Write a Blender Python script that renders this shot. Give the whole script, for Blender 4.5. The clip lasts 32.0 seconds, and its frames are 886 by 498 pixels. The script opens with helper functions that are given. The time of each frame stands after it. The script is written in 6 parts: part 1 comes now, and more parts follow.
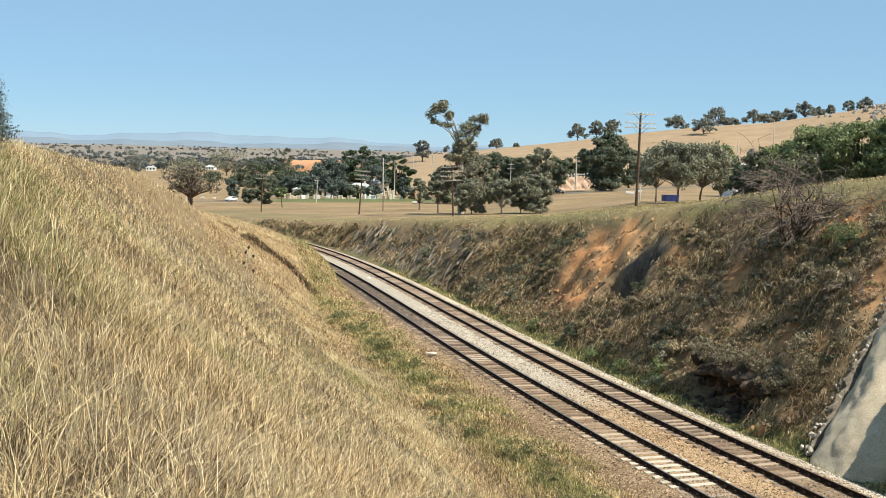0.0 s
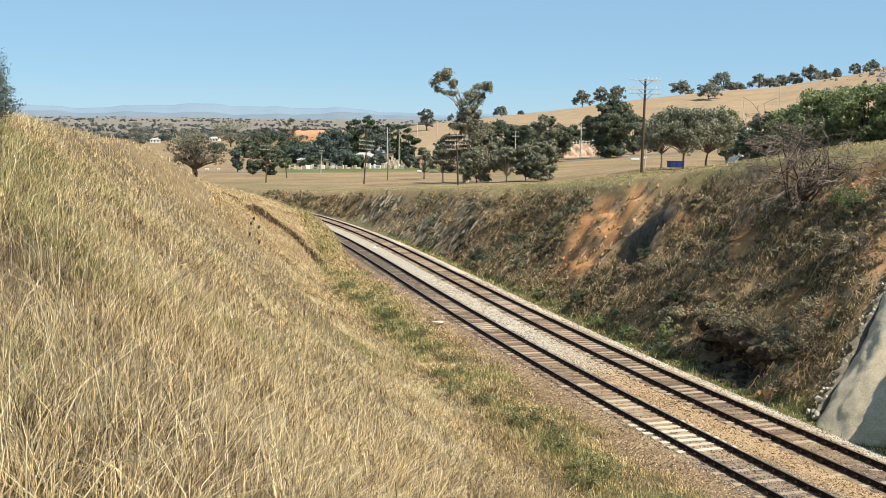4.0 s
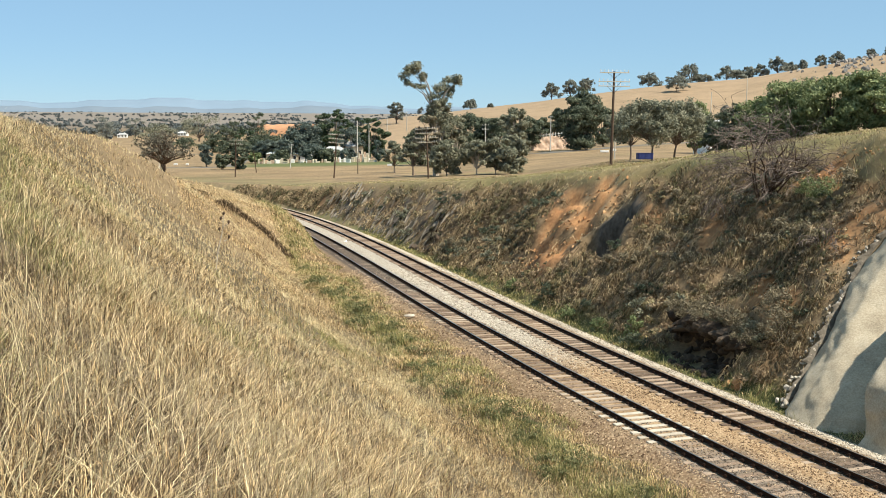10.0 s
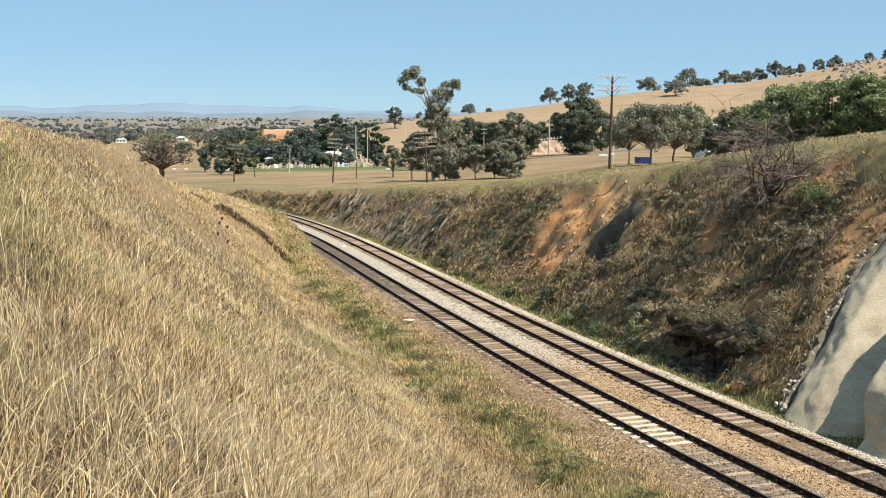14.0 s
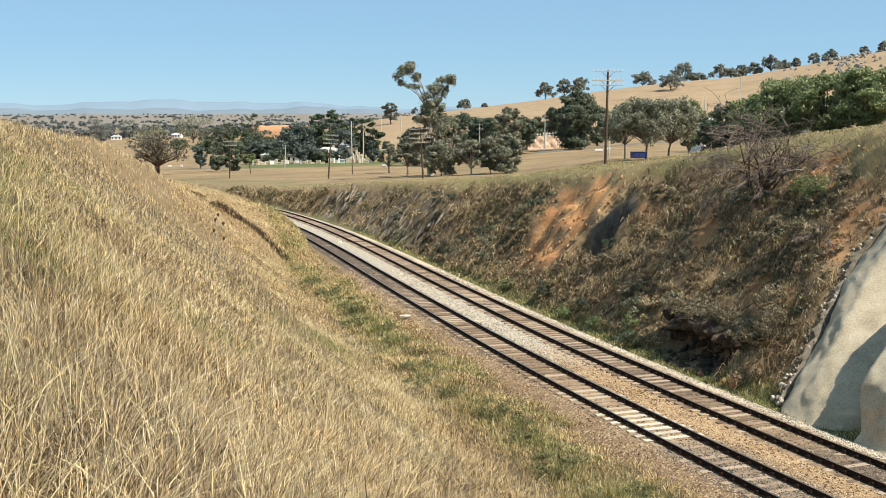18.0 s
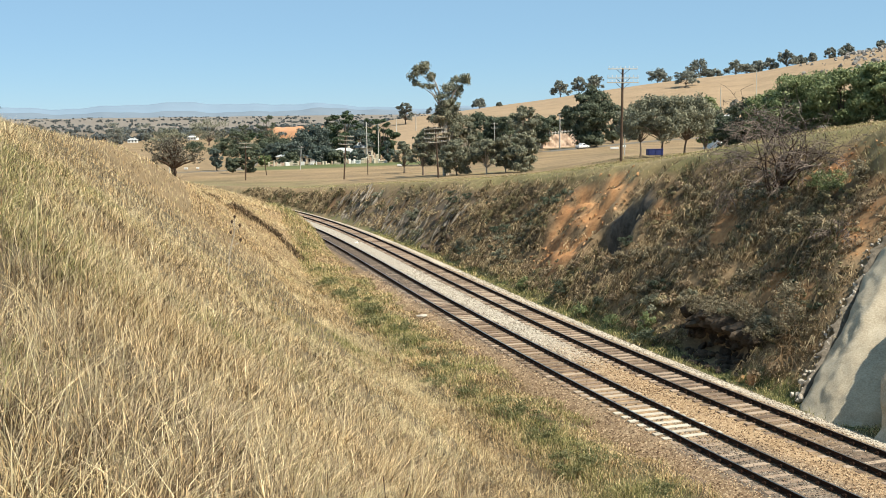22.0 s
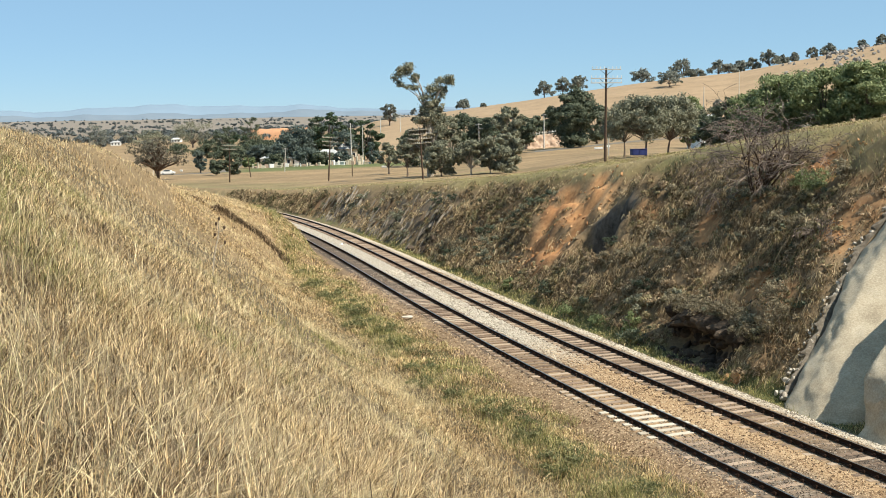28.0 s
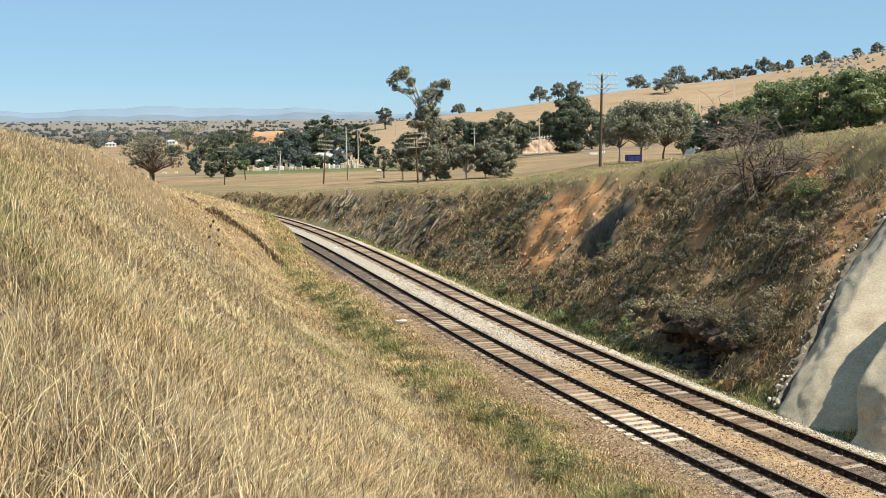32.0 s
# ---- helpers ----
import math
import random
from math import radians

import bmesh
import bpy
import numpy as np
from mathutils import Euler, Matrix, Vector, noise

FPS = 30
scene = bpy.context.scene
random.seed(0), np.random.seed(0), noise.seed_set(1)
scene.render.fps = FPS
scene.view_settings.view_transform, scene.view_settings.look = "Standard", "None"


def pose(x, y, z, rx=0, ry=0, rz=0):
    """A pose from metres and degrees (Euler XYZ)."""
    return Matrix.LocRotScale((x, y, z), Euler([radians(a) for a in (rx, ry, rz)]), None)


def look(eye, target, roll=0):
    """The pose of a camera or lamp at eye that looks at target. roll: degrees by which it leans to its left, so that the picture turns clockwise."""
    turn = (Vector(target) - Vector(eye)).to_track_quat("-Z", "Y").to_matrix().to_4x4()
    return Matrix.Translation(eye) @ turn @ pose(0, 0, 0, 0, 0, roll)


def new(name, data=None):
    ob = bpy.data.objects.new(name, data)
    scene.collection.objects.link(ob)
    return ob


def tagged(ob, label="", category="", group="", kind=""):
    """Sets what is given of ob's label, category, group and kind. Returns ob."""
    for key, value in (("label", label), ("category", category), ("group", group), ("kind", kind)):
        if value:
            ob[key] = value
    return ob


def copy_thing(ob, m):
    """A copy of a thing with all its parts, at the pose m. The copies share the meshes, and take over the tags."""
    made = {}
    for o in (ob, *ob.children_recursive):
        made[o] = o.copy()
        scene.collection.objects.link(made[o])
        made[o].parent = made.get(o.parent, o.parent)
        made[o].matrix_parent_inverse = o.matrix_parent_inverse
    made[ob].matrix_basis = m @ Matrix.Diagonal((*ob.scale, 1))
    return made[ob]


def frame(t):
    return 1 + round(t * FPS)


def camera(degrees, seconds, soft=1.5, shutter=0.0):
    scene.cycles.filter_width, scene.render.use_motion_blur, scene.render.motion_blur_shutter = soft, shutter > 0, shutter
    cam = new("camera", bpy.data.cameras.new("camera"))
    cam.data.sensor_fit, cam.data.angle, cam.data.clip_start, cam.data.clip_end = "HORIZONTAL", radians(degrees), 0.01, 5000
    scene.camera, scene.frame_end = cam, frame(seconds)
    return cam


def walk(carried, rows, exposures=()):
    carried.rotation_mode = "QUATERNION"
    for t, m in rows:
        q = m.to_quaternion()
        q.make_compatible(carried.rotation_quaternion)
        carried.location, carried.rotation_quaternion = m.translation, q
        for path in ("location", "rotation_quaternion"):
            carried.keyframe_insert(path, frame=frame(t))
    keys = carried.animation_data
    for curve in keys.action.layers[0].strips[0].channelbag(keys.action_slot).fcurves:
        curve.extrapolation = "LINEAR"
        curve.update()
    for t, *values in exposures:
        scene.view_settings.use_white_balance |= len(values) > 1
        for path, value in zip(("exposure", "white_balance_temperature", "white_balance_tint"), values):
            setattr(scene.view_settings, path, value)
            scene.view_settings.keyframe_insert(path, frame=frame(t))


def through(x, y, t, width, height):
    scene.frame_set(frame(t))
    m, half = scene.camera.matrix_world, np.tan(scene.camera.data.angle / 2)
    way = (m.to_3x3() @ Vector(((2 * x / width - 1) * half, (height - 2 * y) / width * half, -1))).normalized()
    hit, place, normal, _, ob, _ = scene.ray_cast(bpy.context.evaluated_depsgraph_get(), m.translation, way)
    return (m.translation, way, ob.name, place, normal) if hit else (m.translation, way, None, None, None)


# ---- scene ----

# the lens and the walk: a hand-held look along the cutting from the top of the bank
cam = camera(45.28, 32.0, soft=0.82)
PATH = [
    (0, 84.407, -1.340, 1.585),
    (0.5, 84.203, -1.337, 1.720),
    (1, 83.934, -1.353, 1.794),
    (1.5, 83.646, -1.348, 1.790),
    (2, 83.359, -1.281, 1.784),
    (2.5, 83.136, -1.189, 1.833),
    (3, 82.968, -1.010, 1.871),
    (3.5, 82.836, -0.821, 1.881),
    (5.5, 82.510, -0.256, 1.457),
    (6, 82.485, -0.316, 1.295),
    (6.5, 82.475, -0.348, 1.043),
    (7, 82.451, -0.405, 0.818),
    (7.5, 82.425, -0.387, 0.637),
    (8, 82.383, -0.377, 0.510),
    (8.5, 82.359, -0.418, 0.398),
    (9, 82.346, -0.432, 0.304),
    (9.5, 82.346, -0.420, 0.213),
    (10, 82.379, -0.372, 0.188),
    (10.5, 82.428, -0.374, 0.184),
    (11, 82.475, -0.434, 0.142),
    (11.5, 82.494, -0.496, 0.038),
    (12, 82.529, -0.512, -0.038),
    (12.5, 82.556, -0.471, -0.010),
    (13, 82.598, -0.370, 0.084),
    (13.5, 82.629, -0.265, 0.149),
    (14, 82.622, -0.276, 0.109),
    (14.5, 82.580, -0.298, 0.032),
    (16.5, 82.435, -0.200, -0.311),
    (17, 82.415, -0.150, -0.315),
    (17.5, 82.400, -0.115, -0.225),
    (18, 82.381, -0.021, -0.129),
    (18.5, 82.372, -0.051, -0.043),
    (19, 82.335, 0.000, -0.000),
    (19.5, 82.320, 0.122, 0.062),
    (20, 82.325, 0.209, 0.217),
    (20.5, 82.359, 0.423, 0.397),
    (21, 82.371, 0.515, 0.531),
    (21.5, 82.367, 0.619, 0.608),
    (22, 82.361, 0.662, 0.658),
    (22.5, 82.345, 0.782, 0.707),
    (23, 82.319, 0.841, 0.746),
    (23.5, 82.304, 0.857, 0.718),
    (24, 82.291, 0.876, 0.603),
    (24.5, 82.289, 0.871, 0.429),
    (25, 82.269, 0.900, 0.239),
    (25.5, 82.260, 0.990, 0.067),
    (27.5, 82.327, 0.922, -0.205),
    (28, 82.402, 0.914, -0.188),
    (28.5, 82.491, 0.841, -0.154),
    (29, 82.555, 0.761, -0.149),
    (29.5, 82.600, 0.739, -0.136),
    (30, 82.608, 0.718, -0.148),
    (30.5, 82.608, 0.619, -0.203),
    (31, 82.601, 0.539, -0.273),
    (31.5, 82.612, 0.453, -0.380),
    (32, 82.627, 0.416, -0.424),
]

walk(cam, [(t, pose(0, 0, 0, rx, ry, rz)) for t, rx, ry, rz in PATH])

# ---- light ----
SUN_TURN, SUN_UP = 119.0, 53.0          # degrees clockwise from the view, and above the horizon
sun_way = Vector((math.sin(radians(SUN_TURN)) * math.cos(radians(SUN_UP)),
                  math.cos(radians(SUN_TURN)) * math.cos(radians(SUN_UP)), math.sin(radians(SUN_UP))))
world = bpy.data.worlds.new("world")
scene.world = world
world.use_nodes = True
wn = world.node_tree.nodes
sky = wn.new("ShaderNodeTexSky")
sky.sky_type, sky.sun_disc = "NISHITA", False
sky.sun_elevation, sky.sun_rotation = radians(SUN_UP), radians(SUN_TURN)
sky.altitude, sky.air_density, sky.dust_density, sky.ozone_density = 1500, 0.75, 0.0, 6.0
wn["Background"].inputs["Strength"].default_value = 1.0
tint = wn.new("ShaderNodeMix")
tint.data_type, tint.blend_type = "RGBA", "MULTIPLY"
tint.inputs["Factor"].default_value = 1.0
tint.inputs[7].default_value = (0.078, 0.085, 0.092, 1)
world.node_tree.links.new(sky.outputs[0], tint.inputs[6])
haze = wn.new("ShaderNodeMix")          # thin even haze that pales the whole sky
haze.data_type = "RGBA"
haze.inputs["Factor"].default_value = 0.66
haze.inputs[7].default_value = (0.262, 0.432, 0.545, 1)
world.node_tree.links.new(tint.outputs[2], haze.inputs[6])
world.node_tree.links.new(haze.outputs[2], wn["Background"].inputs["Color"])
sun = new("sun", bpy.data.lights.new("sun", "SUN"))
sun.data.energy, sun.data.angle, sun.data.color = 5.4, radians(0.55), (1.0, 0.915, 0.75)
sun.matrix_world = look(sun_way * 60, (0, 0, 0))
scene.view_settings.exposure = 0.5

# ---- materials ----


def material(name, colours, scale=3.0, rough=0.9, bump=0.3, fine=40.0, spot=None, metal=0.0, by_piece=0.0, shine=0.3, stretch=None):
    """Noise at two scales between colours, fine relief, and chance from piece to piece."""
    m = bpy.data.materials.new(name)
    m.use_nodes = True
    n, l = m.node_tree.nodes, m.node_tree.links
    b = n["Principled BSDF"]
    b.inputs["Roughness"].default_value, b.inputs["Metallic"].default_value = rough, metal
    b.inputs["Specular IOR Level"].default_value = shine
    geo = n.new("ShaderNodeNewGeometry")
    place = geo.outputs["Position"]
    if stretch:
        mp = n.new("ShaderNodeMapping")
        mp.inputs["Scale"].default_value = stretch
        l.new(place, mp.inputs["Vector"])
        place = mp.outputs["Vector"]
    t1, t2 = n.new("ShaderNodeTexNoise"), n.new("ShaderNodeTexNoise")
    t1.inputs["Scale"].default_value, t1.inputs["Detail"].default_value, t1.inputs["Roughness"].default_value = 1 / scale, 6, 0.65
    t2.inputs["Scale"].default_value, t2.inputs["Detail"].default_value = fine, 4
    for t in (t1, t2):
        l.new(place, t.inputs["Vector"])
    mix = n.new("ShaderNodeMath")
    mix.operation = "MULTIPLY_ADD"
    mix.inputs[1].default_value = 0.45
    add = n.new("ShaderNodeMath")
    add.operation = "MULTIPLY"
    add.inputs[1].default_value = 0.62
    l.new(t1.outputs["Fac"], add.inputs[0])
    l.new(t2.outputs["Fac"], mix.inputs[0])
    l.new(add.outputs[0], mix.inputs[2])
    fac = mix.outputs[0]
    if by_piece:
        info = n.new("ShaderNodeNewGeometry") if by_piece < 0 else n.new("ShaderNodeObjectInfo")
        out = info.outputs["Random Per Island"] if by_piece < 0 else info.outputs["Random"]
        sp = n.new("ShaderNodeMath")
        sp.operation = "MULTIPLY_ADD"
        sp.inputs[1].default_value = abs(by_piece)
        l.new(out, sp.inputs[0])
        off = n.new("ShaderNodeMath")
        off.operation = "SUBTRACT"
        off.inputs[1].default_value = abs(by_piece) / 2
        l.new(fac, off.inputs[0])
        l.new(off.outputs[0], sp.inputs[2])
        fac = sp.outputs[0]
    ramp = n.new("ShaderNodeValToRGB")
    el = ramp.color_ramp.elements
    lo, hi = 0.28, 0.76
    for i, c in enumerate(colours):
        p = lo + (hi - lo) * i / max(1, len(colours) - 1)
        e = el[i] if i < 2 else el.new(p)
        e.position, e.color = p, (*c, 1)
    l.new(fac, ramp.inputs[0])
    l.new(ramp.outputs[0], b.inputs["Base Color"])
    if bump:
        bp = n.new("ShaderNodeBump")
        bp.inputs["Strength"].default_value, bp.inputs["Distance"].default_value = bump, 0.02
        l.new(t2.outputs["Fac"], bp.inputs["Height"])
        l.new(bp.outputs[0], b.inputs["Normal"])
    return m


def leafy(name, colours, by=-0.45, scale=2.0, through=0.25, rough=0.6):
    """Leaf or blade: chance from leaf to leaf, and some light through it."""
    m = material(name, colours, scale, rough, 0.0, 9.0, by_piece=by, shine=0.25)
    n, l = m.node_tree.nodes, m.node_tree.links
    tr, mx = n.new("ShaderNodeBsdfTranslucent"), n.new("ShaderNodeMixShader")
    mx.inputs[0].default_value = through
    l.new(n["Color Ramp"].outputs[0], tr.inputs["Color"])
    l.new(n["Principled BSDF"].outputs[0], mx.inputs[1])
    l.new(tr.outputs[0], mx.inputs[2])
    l.new(mx.outputs[0], n["Material Output"].inputs["Surface"])
    return m


STEEL = material("rail_steel", [(0.022, 0.013, 0.010), (0.05, 0.028, 0.019)], 1.0, 0.85, 0.2, 60, metal=0.0, shine=0.1)
RAIL_TOP = material("rail_running_face", [(0.30, 0.29, 0.28), (0.5, 0.49, 0.47)], 2.0, 0.3, 0.05, 60, metal=1.0)
SLEEPER = material("weathered_sleeper_wood", [(0.12, 0.083, 0.06), (0.25, 0.18, 0.13), (0.37, 0.285, 0.215)], 0.6, 0.9, 0.5, 25, by_piece=0.5)
SLEEPER_PALE = material("limed_sleeper_wood", [(0.33, 0.285, 0.225), (0.60, 0.55, 0.47)], 0.5, 0.9, 0.4, 25, by_piece=0.3)
BALLAST = material("ballast_stone", [(0.115, 0.072, 0.04), (0.30, 0.20, 0.112), (0.50, 0.375, 0.235)], 1.0, 0.95, 1.0, 9)
BARK = material("grey_bark", [(0.09, 0.07, 0.055), (0.20, 0.16, 0.13)], 0.5, 0.95, 0.6, 14)
GUM_BARK = material("pale_gum_bark", [(0.28, 0.22, 0.17), (0.55, 0.50, 0.43)], 0.6, 0.85, 0.3, 8)
POLE_WOOD = material("weathered_pole_wood", [(0.05, 0.032, 0.022), (0.12, 0.08, 0.055)], 0.6, 0.9, 0.4, 20)
SHOTCRETE = material("sprayed_concrete", [(0.24, 0.195, 0.14), (0.43, 0.365, 0.27), (0.60, 0.53, 0.41)], 1.2, 0.9, 1.0, 14)

# ---- the lie of the land ----
GRADE, RAIL_Z, SPACING = 0.02468, -10.79, 3.804
BEND = (-0.0907, -1.3345, 1.1075, -14.2778, -1.7195)


def centre(y):
    """x of the near track's middle at y."""
    y = np.asarray(y, float)
    u = (np.clip(y, 24, 150) - 70) / 50
    x = np.polyval(BEND, u)
    slope = np.polyder(np.array(BEND))
    x = x + np.where(y < 24, (y - 24) * np.polyval(slope, (24 - 70) / 50) / 50, 0)
    return x + np.where(y > 150, (y - 150) * np.polyval(slope, 1.6) / 50 - 0.0011 * np.clip(y - 150, 0, 300) ** 2, 0)


def heading(y):
    return centre(np.asarray(y) + 0.5) - centre(np.asarray(y) - 0.5)


def along(x, y):
    """The track's y nearest to (x, y), and the way off to its right."""
    s = np.array(y, float)
    for _ in range(10):
        d = heading(s)
        s = s + ((x - centre(s)) * d + (y - s)) / (1 + d * d) * 0.8
    d = heading(s)
    return s, ((x - centre(s)) - (y - s) * d) / np.sqrt(1 + d * d)


def on_track(s, n, dz=0.0):
    """The place n metres to the right of the near track's middle, dz above its rails."""
    d = float(heading(s))
    c = 1 / math.sqrt(1 + d * d)
    return Vector((float(centre(s)) + n * c, s - n * d * c, RAIL_Z - GRADE * s + dz))


FAR = np.array([0, 10, 20, 30, 40, 60, 80, 100, 130, 160, 200, 260, 330, 450, 650, 800, 1000, 1600, 6000], float)
BEARING = np.array([-0.45, -0.34, -0.25, -0.15, 0, 0.08, 0.16, 0.24, 0.34, 0.45])
LIE = np.array([
    [-1.7, -1.4, -0.3, -0.1, -0.2, -0.85, -2.0, -3.6, -6.5, -9, -13, -17.5, -19.5, -22, -25, -26, -27, -27, -27],
    [-1.7, -1.48, -0.5, -0.3, -0.4, -0.8, -1.85, -3.2, -6.0, -9, -13, -17.5, -19.5, -22, -25, -26, -27, -27, -27],
    [-1.7, -1.55, -0.75, -0.58, -0.8, -1.7, -3.6, -5.2, -7.5, -10, -14, -17.5, -19.5, -22, -25, -26, -27, -27, -27],
    [-1.7, -1.7, -1.5, -1.7, -2.2, -3.5, -5.5, -7.5, -9.5, -12, -14.5, -17, -19, -22, -24, -25, -27, -27, -27],
    [-1.7, -1.7, -1.9, -2.5, -3, -4.2, -5.5, -7, -9, -11, -13, -15.5, -18, -20, -20, -20, -24, -27, -27],
    [-1.7, -1.8, -2.2, -2.6, -3, -4.3, -5.5, -6.3, -8.3, -10.2, -12.3, -13.5, -14.5, -15, -15, -15, -20, -27, -27],
    [-1.7, -1.8, -2.2, -2.4, -2.6, -3.6, -4.5, -5.3, -6.8, -8, -9.5, -11.5, -12.9, -14, -14, -14, -20, -27, -27],
    [-1.7, -1.8, -1.8, -1.9, -2.0, -2.7, -3.4, -4.5, -6, -7.2, -8.8, -10.8, -12.3, -13, -13, -13, -20, -27, -27],
    [-1.7, -1.7, -1.5, -1.4, -1.4, -1.7, -2, -2.8, -4, -5, -6.5, -9, -11, -12, -12, -12, -18, -27, -27],
    [-1.7, -1.6, -1.2, -0.9, -0.7, -0.8, -1, -1.6, -2.5, -3.5, -5, -8, -10, -11, -11, -11, -16, -27, -27]])
RIDGE_AT = (-0.12, -0.06, 0, 0.06, 0.115, 0.17, 0.22, 0.275, 0.33, 0.38, 0.417, 0.6, 1.0)
RIDGE_UP = (-27, -10, -4, 2, 7.7, 12.8, 17.4, 21, 28, 34, 38, 50, 50)


def smooth_min(a, b, k):
    h = np.clip(0.5 + 0.5 * (b - a) / k, 0, 1)
    return b * (1 - h) + a * h - k * h * (1 - h)


def wave(x, y, size, seed=0.0):
    """A cheap rolling unevenness, between about -1 and 1."""
    x, y = x / size + seed, y / size - seed * 1.7
    return (np.sin(x * 1.7 + 1.3 * np.sin(y * 1.1 + seed)) + np.sin(y * 2.1 + 1.7 * np.sin(x * 0.9 + 2 * seed)) + np.sin((x + y) * 3.3 + seed * 3) * 0.5) / 2.5


def natural(x, y):
    d = np.hypot(x, y)
    k = np.where(y > 1, x / np.maximum(y, 1), np.sign(x) * 0.45)
    k = np.clip(k, -0.45, 0.45)
    rows = np.array([np.interp(d, FAR, r) for r in LIE.reshape(len(LIE), -1)])
    pos = np.interp(k, BEARING, np.arange(len(BEARING)))
    i = np.clip(pos.astype(int), 0, len(BEARING) - 2)
    f = pos - i
    j = np.arange(len(d.ravel())).reshape(d.shape)
    flat = rows.reshape(len(BEARING), -1)
    z = flat[i, j] * (1 - f) + flat[i + 1, j] * f
    kk = np.where(y > 1, x / np.maximum(y, 1), np.where(x > 0, 1.0, -1.0))
    top = np.interp(kk, RIDGE_AT, RIDGE_UP)
    rise = np.clip(1 - np.abs(d - 800) / np.where(d < 800, 330, 700), 0, 1)
    rise = rise * rise * (3 - 2 * rise)
    return z + np.maximum(top - z, 0) * rise + wave(x, y, 60, 3) * np.clip((d - 150) / 300, 0, 1) * 0.8


def land(x, y):
    """Height of the ground."""
    x, y = np.asarray(x, float), np.asarray(y, float)
    s, n = along(x, np.clip(y, -150, 330))
    near = np.clip((330 - np.abs(y)) / 60, 0, 1)
    bed = RAIL_Z - GRADE * s - 0.5
    nat = natural(x, y)
    foot_l = np.interp(s, [80, 95, 105, 120], [-7, -5, -3.3, -2.7])
    hollow = 1.2 * np.clip((95 - s) / 15, 0, 1)
    rough = wave(x, y, 2.3, 1) * 0.16 + wave(x, y, 0.9, 5) * 0.07
    out = np.maximum(foot_l - n, 0)
    up_l = bed + out * 0.8 - hollow * (1 - np.exp(-out / 4)) + rough
    berm = np.maximum(-1.5 - n - 0.6 * np.clip((104 - s) / 8, 0, 1), 0)
    berm = bed + (2.9 * (1 - np.exp(-berm / 1.5)) + 0.24 * berm) * (1 - 0.55 * np.clip((s - 150) / 40, 0, 1)) + rough
    share = np.clip((s - 88) / 17, 0, 1)
    share = share * share * (3 - 2 * share)
    up_l = up_l * (1 - share) + berm * share - 0.5 * np.exp(-((n + 8 + (s - 85) * 0.27) / 0.5) ** 2) * np.clip((s - 70) / 8, 0, 1) * np.clip((125 - s) / 10, 0, 1)
    scar = np.interp(s, [66.4, 67.2, 71.5, 77, 81], [0, 1.5, 1.5, 0.8, 0])
    gully = scar - 1.1 * np.clip((s - 58.5) / 9.0, 0, 1) ** 2 * (1 - np.clip((s - 67.8) / 0.6, 0, 1)) * np.clip((n - 8.5) / 3, 0, 1)
    gully = gully + 0.5 * np.sin(s * 0.9 + n * 0.5) * np.sin(s * 0.37 + 1) + np.exp(-((s - 97.5) / 1.6) ** 2) * 1.3 - np.exp(-((s - 94.5) / 1.4) ** 2) * 0.9 
    calm = np.clip((s - 40.0 - 0.46 * np.clip(n - 6.9, 0, 5.6)) / 3, 0, 1)
    walled = 3.2 * np.clip((40.0 + 0.46 * np.clip(n - 6.9, 0, 5.6) - s) / 0.5, 0, 1)
    steep = 0.93 + 0.08 * np.sin(s / 5.1) + 0.05 * np.sin(s / 2.3 + 1)
    steep = 0.98 + (steep - 0.98) * calm
    under = (1.6 * np.exp(-((s - 48.2) / 2.9) ** 4) + 1.2 * np.exp(-((s - 97.5) / 2.2) ** 2)) * np.clip((9.3 - n) / 0.45, 0, 1)
    hollow_s = np.interp(s + 0.45 * (13.5 - n), [64.6, 65.1, 69.3, 71.0], [0, 1, 0.8, 0])
    under = under + 3.4 * hollow_s * np.clip((13.5 - 0.35 * (s - 66) - n) / 0.35, 0, 1) * np.clip((n - 10.4) / 0.6, 0, 1)
    lumps = 0.5 - np.abs(wave(x + 0.4 * y, y, 2.1, 15)) + 0.6 * (0.5 - np.abs(wave(x - 0.3 * y, y, 0.95, 27)))
    crumble = np.clip(scar, 0, 1) * (wave(x, y, 0.55, 3) * 0.22 + wave(x, y, 1.6, 9) * 0.4)
    up_r = bed + crumble * np.clip((n - 8) / 2, 0, 1) + np.maximum(n - 6.9 - under - walled - gully * calm * np.clip((n - 7.3) / 2, 0, 1), 0) * steep + (wave(x, y, 3.0, 2) * 0.5 + wave(x, y, 1.3, 6) * 0.34 + wave(x, y, 0.6, 12) * 0.13 + 0.48 * lumps) * calm * np.clip((n - 7) / 3, 0, 1) + rough * np.clip((n - 7) / 2, 0, 1)
    cut = np.where(n < 0, up_l, up_r)
    cut = cut + np.where((n > -6.5) & (n < -2.4), 0.22 * np.sin((n + 2.4) / 4.1 * np.pi) ** 2 + 0.05 * wave(x, y, 1.2, 4), 0)
    z = smooth_min(cut, nat + rough * np.clip(1 - np.hypot(x, y) / 120, 0, 1), 0.9)
    return z * near + nat * (1 - near)


def ground_at(x, y):
    return float(land(np.array([x]), np.array([y]))[0])


def spot(k, d):
    """A place on the ground at the bearing k (metres aside per metre ahead), d metres ahead."""
    return Vector((k * d, d, ground_at(k * d, d)))


